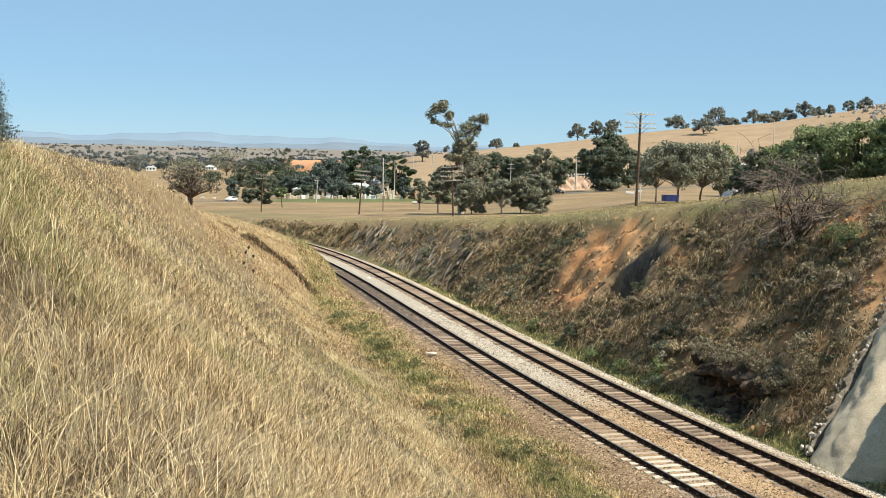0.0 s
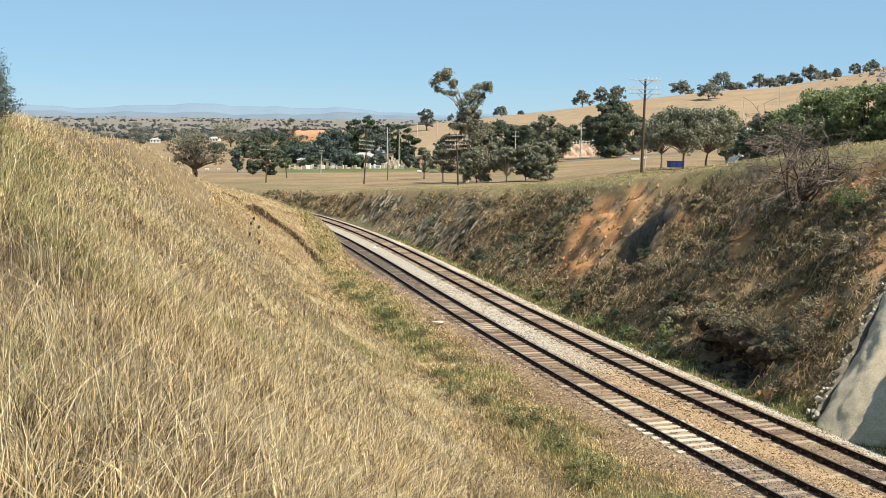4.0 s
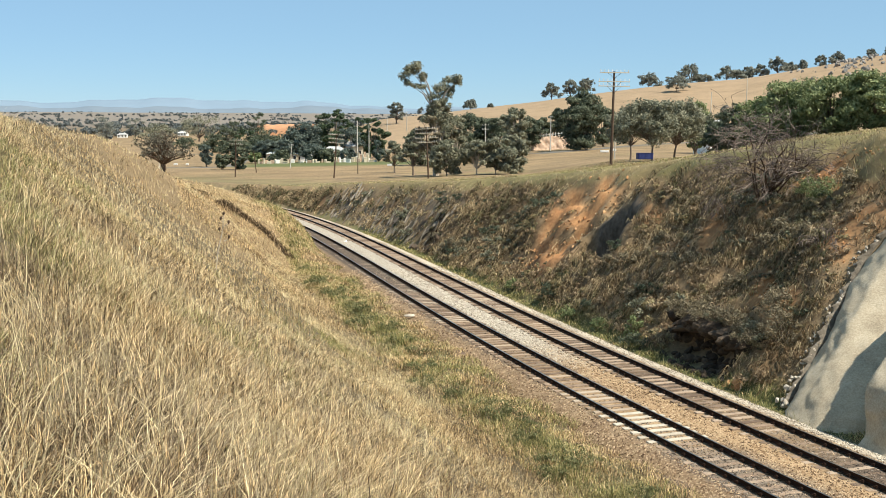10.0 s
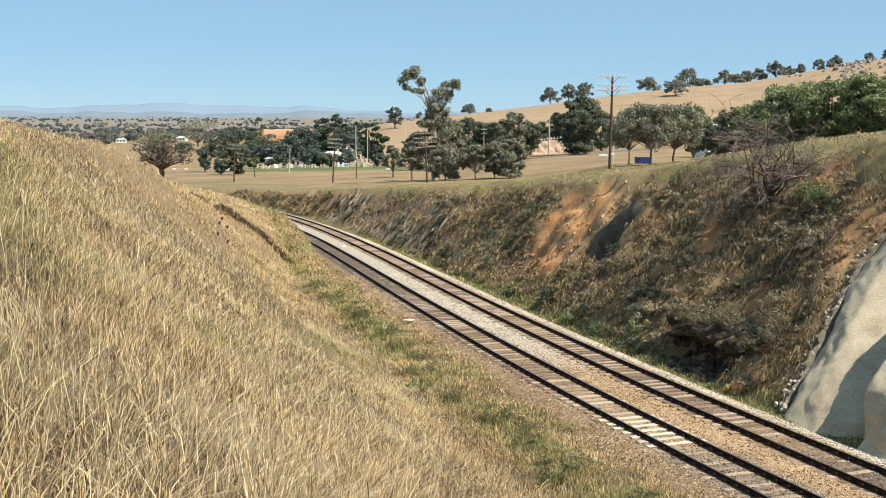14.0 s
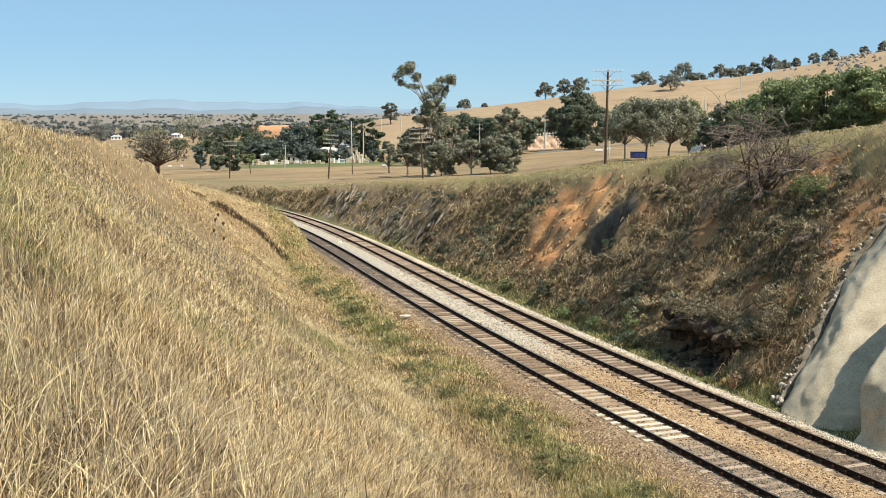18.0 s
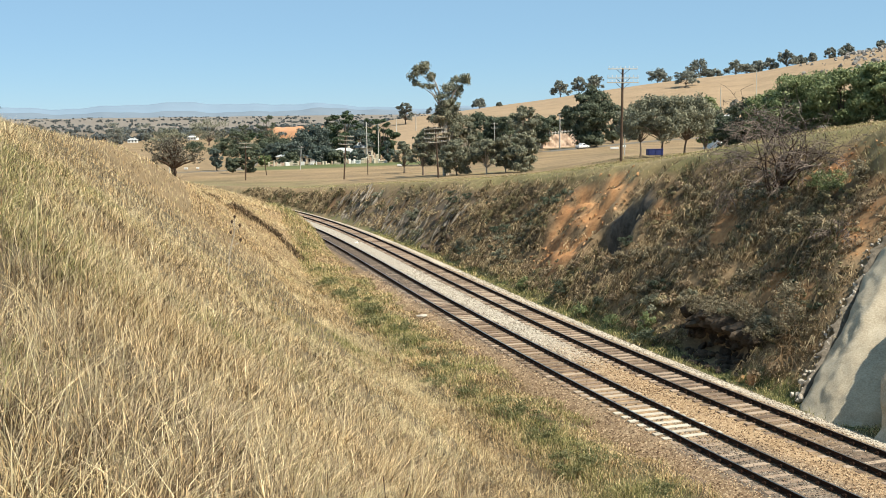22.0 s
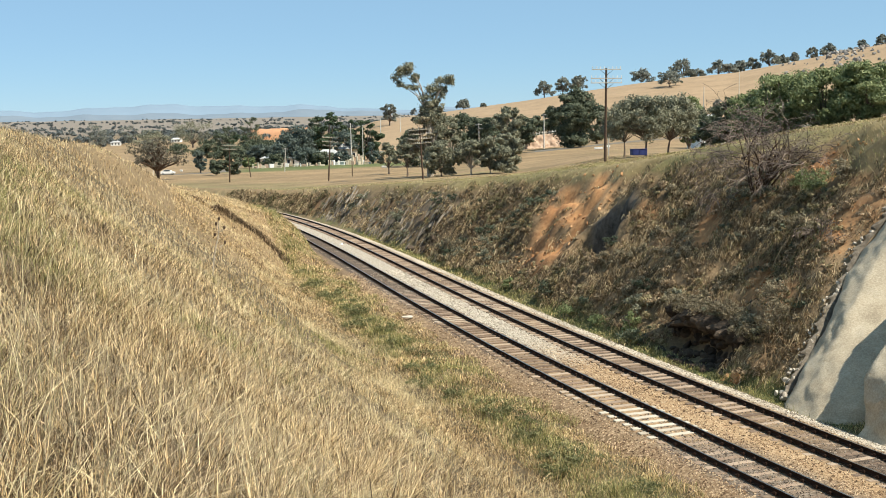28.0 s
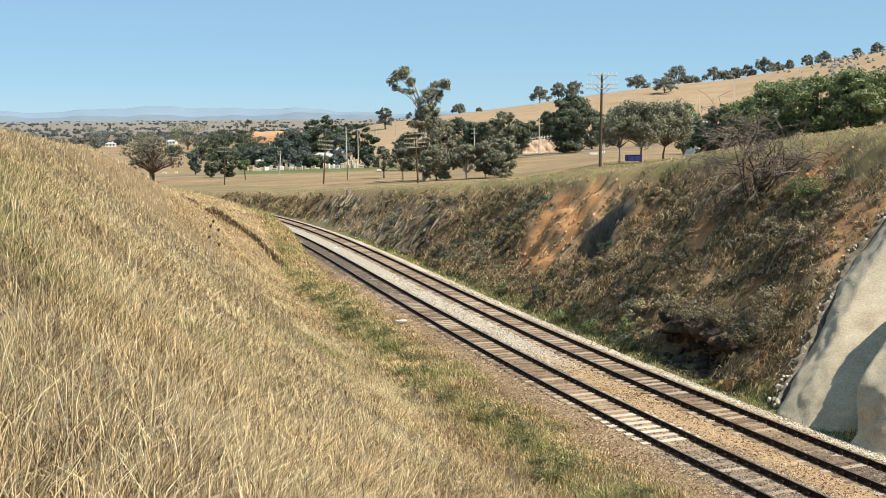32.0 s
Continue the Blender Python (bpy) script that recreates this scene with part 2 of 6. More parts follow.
def from_arrays(name, verts, faces, mats, index=None, smooth=False):
    """A mesh from arrays; faces all of one size."""
    me = bpy.data.meshes.new(name)
    verts, faces = np.asarray(verts, np.float32), np.asarray(faces, np.int32)
    me.vertices.add(len(verts))
    me.vertices.foreach_set("co", verts.ravel())
    k = faces.shape[1]
    me.loops.add(faces.size)
    me.loops.foreach_set("vertex_index", faces.ravel())
    me.polygons.add(len(faces))
    me.polygons.foreach_set("loop_start", np.arange(0, faces.size, k, dtype=np.int32))
    if index is not None:
        me.polygons.foreach_set("material_index", np.asarray(index, np.int32))
    me.polygons.foreach_set("use_smooth", np.full(len(faces), smooth))
    for m in mats:
        me.materials.append(m)
    me.update(calc_edges=True)
    return me


def part(name, data, mat, parent, label=""):
    """ONE mesh object under a thing or a part; data: a bmesh or a mesh."""
    if isinstance(data, bmesh.types.BMesh):
        me = bpy.data.meshes.new(name)
        data.to_mesh(me)
        data.free()
        data = me
    if mat and not data.materials:
        data.materials.append(mat)
    ob = new(name, data)
    ob.parent = parent
    return tagged(ob, label)


def thing(name, m, label, category, group=""):
    ob = new(name)
    ob.matrix_world = m if isinstance(m, Matrix) else Matrix.Translation(m)
    return tagged(ob, label, category, group)


def grid_mesh(name, P, mats, smooth=True):
    """P: rows x columns x 3."""
    r, c = P.shape[:2]
    a = (np.arange(r - 1)[:, None] * c + np.arange(c - 1)).ravel()
    return from_arrays(name, P.reshape(-1, 3), np.stack([a, a + 1, a + c + 1, a + c], 1), mats, smooth=smooth)




def ground_material():
    """Dry grass, with greener, barer, clay and rock zones given by the mesh's own attributes."""
    # base soil is deepened so gaps under the grass look shaded
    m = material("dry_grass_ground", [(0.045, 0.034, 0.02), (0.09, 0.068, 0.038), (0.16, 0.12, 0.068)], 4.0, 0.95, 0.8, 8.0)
    n, l = m.node_tree.nodes, m.node_tree.links
    last = n["Color Ramp"].outputs[0]
    patch = n.new("ShaderNodeTexNoise")
    patch.inputs["Scale"].default_value, patch.inputs["Detail"].default_value, patch.inputs["Roughness"].default_value = 0.07, 9, 0.72
    l.new(n["Geometry"].outputs["Position"], patch.inputs["Vector"])
    grit = n.new("ShaderNodeTexNoise")
    grit.inputs["Scale"].default_value, grit.inputs["Detail"].default_value, grit.inputs["Roughness"].default_value = 1.7, 8, 0.75
    l.new(n["Geometry"].outputs["Position"], grit.inputs["Vector"])
    both = n.new("ShaderNodeMix")
    both.inputs["Factor"].default_value = 0.5
    l.new(patch.outputs["Fac"], both.inputs[2])
    l.new(grit.outputs["Fac"], both.inputs[3])
    fine = both.outputs[0]
    for name, dark, pale in (("field", (0.13, 0.092, 0.05), (0.35, 0.245, 0.135)), ("green", (0.06, 0.08, 0.024), (0.15, 0.16, 0.062)), ("bank", (0.062, 0.043, 0.026), (0.33, 0.232, 0.135)),
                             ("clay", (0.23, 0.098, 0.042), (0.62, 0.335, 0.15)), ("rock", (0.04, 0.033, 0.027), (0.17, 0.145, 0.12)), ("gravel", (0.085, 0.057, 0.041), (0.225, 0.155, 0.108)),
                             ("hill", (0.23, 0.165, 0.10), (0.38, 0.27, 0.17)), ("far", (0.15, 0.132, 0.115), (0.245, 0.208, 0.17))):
        at = n.new("ShaderNodeAttribute")
        at.attribute_name = name
        r = n.new("ShaderNodeValToRGB")
        r.color_ramp.elements[0].position, r.color_ramp.elements[0].color = 0.38, (*dark, 1)
        r.color_ramp.elements[1].position, r.color_ramp.elements[1].color = 0.62, (*pale, 1)
        l.new(fine, r.inputs[0])
        mx = n.new("ShaderNodeMix")
        mx.data_type = "RGBA"
        l.new(at.outputs["Fac"], mx.inputs["Factor"])
        l.new(last, mx.inputs[6])
        l.new(r.outputs[0], mx.inputs[7])
        last = mx.outputs[2]
    l.new(last, n["Principled BSDF"].inputs["Base Color"])
    return m


def clamp01(v):
    return np.clip(v, 0, 1)


def zones(x, y):
    """How green, clayey, rocky ... the ground is at each place."""
    s, n = along(x, np.clip(y, -150, 330))
    d = np.hypot(x, y)
    near = clamp01((300 - d) / 40)
    w, w2 = wave(x, y, 5, 2), wave(x, y, 1.6, 7)
    h = land(x, y) - (RAIL_Z - GRADE * s)
    nat = natural(x, y)
    sod = 0.8 + 1.3 * clamp01((54 - s) / 5)
    face = clamp01((n - 7.2) / 0.8) * clamp01((nat - (h + RAIL_Z - GRADE * s) - sod - 0.5 * w2) / 0.5) * near
    verge = clamp01((n + 5.9) / 0.6) * clamp01((-2.6 - n) / 0.8) * near * clamp01((100 - s) / 10)
    ditch = clamp01((n - 5.9) / 0.4) * clamp01((8.6 - n) / 0.8) * near
    green = np.maximum(verge * clamp01(0.25 + 0.5 * w), ditch * clamp01(0.7 + 0.4 * w2))
    crest = clamp01((n - 10) / 3) * clamp01((34 - n) / 12) * near * (1 - face) * clamp01(0.75 + 0.5 * wave(x, y, 9, 4))
    crest = np.maximum(crest, near * (1 - face) * (n > 12) * clamp01(wave(x, y, 14, 8) * 1.2 - 0.2) * 0.8)
    green = np.maximum(green, crest * 0.55)
    green = np.maximum(green, clamp01((30 - np.abs(d - 368)) / 12) * clamp01((x + 75) / 12) * clamp01((25 - x) / 20))
    clay = face * np.maximum(clamp01((s - 69.8 - 0.25 * (n - 10)) / 1.2 + 0.5 * w2) * clamp01((76.2 + 1.0 * np.clip(n - 10, 0, 5) - s) / 1.5 + 0.6 * w2) * clamp01((h - 0.6) / 1.0) * clamp01(1.05 + 1.2 * wave(x, y, 0.8, 44) - 0.7 * np.exp(-((s - 74.6 - 0.3 * (n - 12)) / 0.9) ** 2)), clamp01(1 - np.abs(s - 46.5) / 2.5 + 0.4 * w2) * clamp01((h - 7.6) / 1))
    clay = np.maximum(clay, face * clamp01(1 - np.abs(s - 143) / 4 + .3 * w2) * 0.8)
    clay = np.maximum(clay, face * clamp01(1 - np.abs(s - 43.4) / 1.6 + .3 * w2) * clamp01((h - 5) / 1.5) * 0.4)
    clay = np.maximum(clay, face * clamp01(wave(x, y, 2.1, 31) * 2.2 - 1.3) * 0.6)
    for s0, n0, ds, dn, most in ((51.0, 17.4, 1.9, 1.0, 1.0), (44.6, 13.1, 1.3, 1.1, 0.7), (47.9, 11.3, 0.9, 0.7, 0.9), (55.2, 13.0, 1.1, 0.6, 0.8), (54.6, 14.6, 1.2, 0.5, 0.7), (59.0, 12.2, 1.2, 0.5, 0.6)):
        clay = np.maximum(clay, near * most * clamp01(1.5 - 1.2 * np.hypot((s - s0) / ds, (n - n0) / dn) + 0.9 * w2 + 0.6 * wave(x, y, 0.7, 46)))
    rock = face * clamp01(1 - np.abs(s - 110) / 26) * clamp01(wave(s * 1.0, n * 0.7 + h, 0.9, 1) * 1.5 + 0.3)
    # the slip hollow's shadow, painted in with the dark rock colour
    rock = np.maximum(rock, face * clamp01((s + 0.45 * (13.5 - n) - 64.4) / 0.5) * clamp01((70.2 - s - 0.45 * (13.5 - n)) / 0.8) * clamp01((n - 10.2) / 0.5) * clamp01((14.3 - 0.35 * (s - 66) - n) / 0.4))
    field = np.maximum(clamp01((d - 60) / 40), 0.85 * (n > 9)) * clamp01((1500 - d) / 500) * (1 - face)
    gravel = clamp01((n + 2.9) / 0.5) * clamp01((6.6 - n) / 0.5) * near
    # distance haze is put into the far plain's ground colour
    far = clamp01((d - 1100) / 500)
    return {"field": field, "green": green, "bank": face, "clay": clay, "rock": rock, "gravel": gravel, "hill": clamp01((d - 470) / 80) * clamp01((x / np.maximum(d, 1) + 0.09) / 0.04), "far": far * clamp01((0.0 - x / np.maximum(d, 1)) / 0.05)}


# ---- ground: one sheet to the horizon ----
rng = np.random.default_rng(7)
turns = np.concatenate([np.arange(-180, -32, 4.0), np.arange(-32, 32.01, 0.19), np.arange(36, 181, 4.0)])
turns[0], turns[-1] = -180, 180
rings = np.concatenate([[0.001], np.geomspace(0.8, 38, 130), np.geomspace(38.2, 125, 290), np.geomspace(126, 4950, 160)])
ang, rad = np.meshgrid(np.radians(turns), rings, indexing="ij")
gx, gy = rad * np.sin(ang) + 0.31 * (rad < 0.5), rad * np.cos(ang) - 0.23 * (rad < 0.5)
gz = land(gx.ravel(), gy.ravel()).reshape(gx.shape)
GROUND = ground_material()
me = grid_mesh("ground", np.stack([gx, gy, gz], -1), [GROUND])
ground = tagged(new("ground", me), "dry grassy farmland cut through by the railway", "ground", kind="structure")

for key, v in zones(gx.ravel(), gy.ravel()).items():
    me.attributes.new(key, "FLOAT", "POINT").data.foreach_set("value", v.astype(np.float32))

# ---- the two tracks ----


def sweep(name, profile, s0, s1, step, n0, mats, index=None, smooth=False):
    """A closed outline (n, z) drawn along the track."""
    ss = np.arange(s0, s1 + step / 2, step)
    d = heading(ss)
    c = 1 / np.sqrt(1 + d * d)
    base = RAIL_Z - GRADE * ss
    P = np.array([[(centre(s) + (n0 + n) * k, s - (n0 + n) * h * k, b + z) for n, z in profile] for s, h, k, b in zip(ss, d, c, base)])
    r, q = P.shape[:2]
    faces, idx = [], []
    for i in range(r - 1):
        for j in range(q):
            e = (j + 1) % q
            faces.append((i * q + j, i * q + e, (i + 1) * q + e, (i + 1) * q + j))
            idx.append(index[j] if index else 0)
    return from_arrays(name, P.reshape(-1, 3), faces, mats, idx, smooth)


RAIL = [(-0.07, -0.155), (0.07, -0.155), (0.07, -0.143), (0.012, -0.125), (0.012, -0.04), (0.036, -0.03), (0.036, -0.004), (0.028, 0),
        (-0.028, 0), (-0.036, -0.004), (-0.036, -0.03), (-0.012, -0.04), (-0.012, -0.125), (-0.07, -0.143)]
RAIL_MATS = [0, 0, 0, 0, 0, 0, 0, 1, 0, 0, 0, 0, 0, 0]


def sleeper_mesh(name, mat, half=1.22, wide=0.115):
    bm = bmesh.new()
    bmesh.ops.create_cube(bm, size=1, matrix=Matrix.Diagonal((2 * half, 2 * wide, 0.13, 1)))
    bmesh.ops.bevel(bm, geom=bm.edges[:], offset=0.012, segments=1, affect="EDGES")
    me = bpy.data.meshes.new(name)
    bm.to_mesh(me)
    bm.free()
    me.materials.append(mat)
    return me


SLEEPER_MID = material("greyed_sleeper_wood", [(0.16, 0.115, 0.08), (0.28, 0.215, 0.16), (0.40, 0.33, 0.26)], 0.5, 0.9, 0.4, 25, by_piece=0.5)
wood, mid_wood, pale_wood = sleeper_mesh("sleeper", SLEEPER), sleeper_mesh("greyed_sleeper", SLEEPER_MID), sleeper_mesh("pale_sleeper", SLEEPER_PALE)
bm = bmesh.new()
bmesh.ops.create_cube(bm, size=1, matrix=Matrix.Diagonal((0.28, 0.16, 0.04, 1)))
for side in (-1, 1):
    bmesh.ops.create_cube(bm, size=1, matrix=pose(side * 0.105, side * 0.04, 0.05) @ Matrix.Diagonal((0.05, 0.08, 0.05, 1)))
plate = bpy.data.meshes.new("fastening")
bm.to_mesh(plate)
bm.free()
plate.materials.append(STEEL)
chance = random.Random(3)
for n0, label in ((0.0, "nearer curved railway track on weathered wooden sleepers"), (SPACING, "curved railway track beside the rocky cutting face")):
    track = thing("railway_track", Matrix(), label, "railway track", "tracks through the cutting")
    for side in (-0.7525, 0.7525):
        part("rail", sweep("rail", RAIL, 14, 250, 1.0, n0 + side, [STEEL, RAIL_TOP], RAIL_MATS), None, track, "rusty steel rail with a worn bright top")
    s = 19.0
    while s < 165:
        d = float(heading(s))
        pale = 0 if n0 else 2 if 37.3 < s < 41.0 else 1 if 41.0 <= s < 44.5 or chance.random() < 0.14 else 0
        sl = part("sleeper", (wood, mid_wood, pale_wood)[pale], None, track)
        p = on_track(s, n0 + chance.uniform(-0.04, 0.04), -0.155 - 0.065 - (0.03 if s < 37.3 else -0.004 if n0 else 0.05 * min(1, max(0, (s - 64) / 14))) - chance.random() * 0.015)
        sl.matrix_world = pose(*p, math.degrees(math.atan(-GRADE)) * 0, chance.uniform(-0.4, 0.4), -math.degrees(math.atan(d)) + chance.uniform(-1, 1))
        for side in (-0.7525, 0.7525):
            if s < 110:
                f = part("fastening", plate, None, sl)
                f.matrix_world = Matrix.Translation(on_track(s, n0 + side, -0.14)) @ pose(0, 0, 0, 0, 0, -math.degrees(math.atan(d)))
        s += 0.61 / math.sqrt(1 + d * d) * chance.uniform(0.97, 1.03)
BED = [(-2.6, -0.55), (-1.6, -0.24), (-1.15, -0.215), (-0.85, -0.205), (-0.6, -0.21), (0, -0.205), (0.6, -0.21), (0.85, -0.205), (1.15, -0.215), (1.9, -0.19), (2.6, -0.215), (2.95, -0.205), (3.2, -0.2), (3.8, -0.195), (4.4, -0.2), (4.65, -0.205), (5.0, -0.215), (5.5, -0.2), (6.5, -0.54),
       (6.5, -0.8), (-2.6, -0.8)]
dirty = BALLAST.node_tree
for key, dark, light in (("oil", (0.045, 0.033, 0.026), (0.14, 0.105, 0.08)), ("grey", (0.22, 0.19, 0.155), (0.50, 0.45, 0.375)), ("dust", (0.40, 0.34, 0.26), (0.62, 0.55, 0.45))):
    at, ramp, mx = dirty.nodes.new("ShaderNodeAttribute"), dirty.nodes.new("ShaderNodeValToRGB"), dirty.nodes.new("ShaderNodeMix")
    at.attribute_name, mx.data_type = key, "RGBA"
    ramp.color_ramp.elements[0].position, ramp.color_ramp.elements[0].color = 0.35, (*dark, 1)
    ramp.color_ramp.elements[1].position, ramp.color_ramp.elements[1].color = 0.65, (*light, 1)
    colour = dirty.nodes["Principled BSDF"].inputs["Base Color"]
    dirty.links.new(dirty.nodes["Noise Texture.001"].outputs["Fac"], ramp.inputs[0])
    dirty.links.new(at.outputs["Fac"], mx.inputs["Factor"])
    dirty.links.new(colour.links[0].from_socket, mx.inputs[6])
    dirty.links.new(ramp.outputs[0], mx.inputs[7])
    dirty.links.new(mx.outputs[2], colour)


def bed_zones(s, n):
    """Oily, grey and dusty stretches of the ballast."""
    near_crib, far_crib = np.abs(n) < 1.2, np.abs(n - SPACING) < 1.2
    w = wave(s, n * 0.4, 3.0, 2)
    oil = near_crib * np.clip((s - 38) / 30 + 0.2 * w, 0, 1) * 0.95 + ((n < -0.9) & (n > -1.7)) * 0.5 + far_crib * np.clip(0.75 + 0.3 * w, 0, 0.95) + near_crib * np.clip((37.5 - s) / 2 + 0.4 * w, 0, 0.85)
    grey = near_crib * np.clip((40 - s) / 4 + 0.2 * w, 0, 1) * 0.15 + (n > 5.2) * 0.9 + (np.abs(n - 1.9) < 0.9) * np.clip((s - 47) / 10 + 0.3 * w, 0, 0.95)
    dust = far_crib * np.clip(1 - np.abs(s - 109) / 3, 0, 1) + far_crib * np.clip(1.2 - np.abs(s - 68) / 4 + 0.4 * w, 0, 1) * 0.6 + far_crib * np.clip(1 - np.abs(s - 87) / 5 + 0.4 * w, 0, 1) * 0.6 + (n > 5.3) * (n < 6.2) * np.clip(0.4 + 0.5 * w, 0, 1)
    return {"oil": oil, "grey": grey, "dust": np.clip(dust, 0, 1)}


bed = tagged(new("ballast_bed", sweep("ballast_bed", BED, 10, 260, 1.0, 0, [BALLAST], None, True)), "broken stone ballast under the railway tracks", "ballast", kind="structure")

bp = np.zeros(len(bed.data.vertices) * 3)
bed.data.vertices.foreach_get("co", bp)
bs, bn = along(bp[0::3], bp[1::3])
for key, v in bed_zones(bs, bn).items():
    bed.data.attributes.new(key, "FLOAT", "POINT").data.foreach_set("value", v.astype(np.float32))

# ---- trees ----


def tube(bm, pts, radii, sides=7):
    """A bent tapering tube through the points."""
    rings = []
    for i, (p, r) in enumerate(zip(pts, radii)):
        way = (Vector(pts[min(i + 1, len(pts) - 1)]) - Vector(pts[max(i - 1, 0)])).normalized()
        a = way.orthogonal().normalized()
        b = way.cross(a)
        rings.append([bm.verts.new(Vector(p) + (a * math.cos(t) + b * math.sin(t)) * r) for t in (2 * math.pi * k / sides for k in range(sides))])
    for u, v in zip(rings, rings[1:]):
        for k in range(sides):
            bm.faces.new((u[k], u[(k + 1) % sides], v[(k + 1) % sides], v[k]))
    bm.faces.new(rings[0][::-1])
    bm.faces.new(rings[-1])


def leaves_mesh(name, clumps, count, size, mat, rand, hollow=0.45, droop=0.0, sprays=9, ragged=0.88):
    """Small three-cornered leaves in sprays over ellipsoid clumps (centre, radii), most of them facing out of their spray."""
    clump_c, clump_r = np.array([c for c, _ in clumps], float), np.array([r for _, r in clumps], float)
    vol = np.prod(clump_r, 1) ** (2 / 3)
    m = len(clumps) * sprays
    own = np.repeat(np.arange(len(clumps)), sprays)
    v = rand.normal(size=(m, 3))
    v[:, 2] = np.abs(v[:, 2]) * np.where(rand.random(m) < 0.7, 1, -1)
    v /= np.linalg.norm(v, axis=1)[:, None]
    spray_c = clump_c[own] + v * clump_r[own] * rand.uniform(0.35, 0.95, (m, 1)) * ragged
    spray_r = clump_r[own] * rand.uniform(0.24, 0.52, (m, 1))
    share = np.prod(spray_r, 1) ** (2 / 3)
    pick = rand.choice(m, int(count * 2.0), p=share / share.sum())
    n = len(pick)
    v = rand.normal(size=(n, 3))
    v /= np.linalg.norm(v, axis=1)[:, None]
    p = spray_c[pick] + v * spray_r[pick] * (hollow + (1 - hollow) * rand.random((n, 1)) ** 0.6) * (1 + 0.2 * rand.normal(size=(n, 1)))
    out = v * 0.8 + (p - clump_c[own[pick]]) / clump_r[own[pick]] * 0.35 + rand.normal(size=(n, 3)) * 0.42
    out /= np.linalg.norm(out, axis=1)[:, None]
    a = np.cross(out, rand.normal(size=(n, 3)))
    a[:, 2] -= droop
    a /= np.linalg.norm(a, axis=1)[:, None]
    b = np.cross(out, a)
    sz = size * (0.55 + 0.9 * rand.random((n, 1)))
    V = np.stack([p - a * sz - b * sz * 0.45, p - a * sz * 0.6 + b * sz * 0.6, p + a * sz * 1.1], 1).reshape(-1, 3)
    return from_arrays(name, V, np.arange(n * 3).reshape(-1, 3), [mat])


LEAF = {  # leaf materials by kind
    "gum": leafy("gum_leaves", [(0.095, 0.102, 0.07), (0.20, 0.205, 0.145), (0.335, 0.33, 0.235)]),
    "dark": leafy("dark_leaves", [(0.045, 0.06, 0.04), (0.097, 0.118, 0.076), (0.155, 0.175, 0.118)]),
    "green": leafy("green_leaves", [(0.085, 0.115, 0.045), (0.19, 0.235, 0.105), (0.31, 0.345, 0.175)]),
    "pine": leafy("pine_needles", [(0.025, 0.045, 0.024), (0.055, 0.085, 0.043), (0.09, 0.125, 0.066)]),
    "blue": leafy("bluish_cedar_needles", [(0.06, 0.08, 0.07), (0.10, 0.13, 0.112), (0.15, 0.18, 0.155)], -0.5),
    # the far kind is paled and greyed: haze painted into its leaves
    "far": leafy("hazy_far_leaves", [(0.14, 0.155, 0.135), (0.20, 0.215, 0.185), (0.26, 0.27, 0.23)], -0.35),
    "dusk": leafy("dull_brownish_leaves", [(0.07, 0.062, 0.046), (0.14, 0.123, 0.092), (0.215, 0.19, 0.145)]),
    "olive": leafy("olive_weed_leaves", [(0.07, 0.078, 0.034), (0.15, 0.155, 0.07), (0.26, 0.255, 0.125)]),
    "brown": leafy("dry_brown_leaves", [(0.10, 0.083, 0.055), (0.21, 0.178, 0.118), (0.33, 0.285, 0.19)]),
}


def tree(at, height, width, kind, label, clumps=9, count=1500, leaf=None, trunk=0.35, low=0.25, bark=None, seed=1, name="tree", group="", flat=0.62, lean=0.0, category="tree", spread=1.0):
    """Trunk, limbs out to every clump, and the crown's leaves."""
    rand, r = np.random.default_rng(seed), random.Random(seed)
    base = Vector(at) - Vector((0, 0, 0.15))
    ob = thing(name, base, label, category, group)
    leaf = leaf or height * 0.03
    fork = height * (low * 0.7 + 0.05)
    cl = []
    for i in range(clumps):
        t = i * 2.4 + r.uniform(-0.4, 0.4)
        u = (i + 0.5) / clumps
        ring = math.sqrt(max(0.03, 1 - (2 * u - 1) ** 2 if low < 0.2 else 1 - u ** 1.6)) * spread
        z = height * (low + (1 - low) * (0.12 + 0.78 * u))
        q = r.uniform(0.3, 0.84) * ring * width / 2
        if kind == "pine":  # narrowing upwards
            ring, z = (1 - u) ** 0.7 * 0.9, height * (0.08 + 0.86 * u)
        rr = width * (r.uniform(0.23, 0.30) * (1.1 - 0.7 * u) if kind == "pine" else r.uniform(0.13, 0.27) if low < 0.2 else r.uniform(0.08, 0.21))
        z += height * r.uniform(-0.05, 0.05)
        cl.append(((q * math.cos(t) + lean * z, q * math.sin(t), z), (rr, rr, rr * flat)))
    bm = bmesh.new()
    tr = height * trunk * 0.09
    tube(bm, [(0, 0, -0.2), (tr * 0.3, 0, fork * 0.5), (lean * fork, tr * 0.4, fork)], [tr * 1.25, tr, tr * 0.8])
    for c, rr in cl:
        mid = Vector((c[0] * 0.45, c[1] * 0.45, fork + (c[2] - fork) * 0.55))
        tube(bm, [(lean * fork, tr * 0.4, fork * 0.93), mid, Vector(c)], [tr * 0.5, tr * 0.32, tr * 0.1], 5)
    part("trunk", bm, bark or BARK, ob)
    part("crown", leaves_mesh("crown", cl, count, leaf, LEAF[kind], rand), None, ob)
    return ob

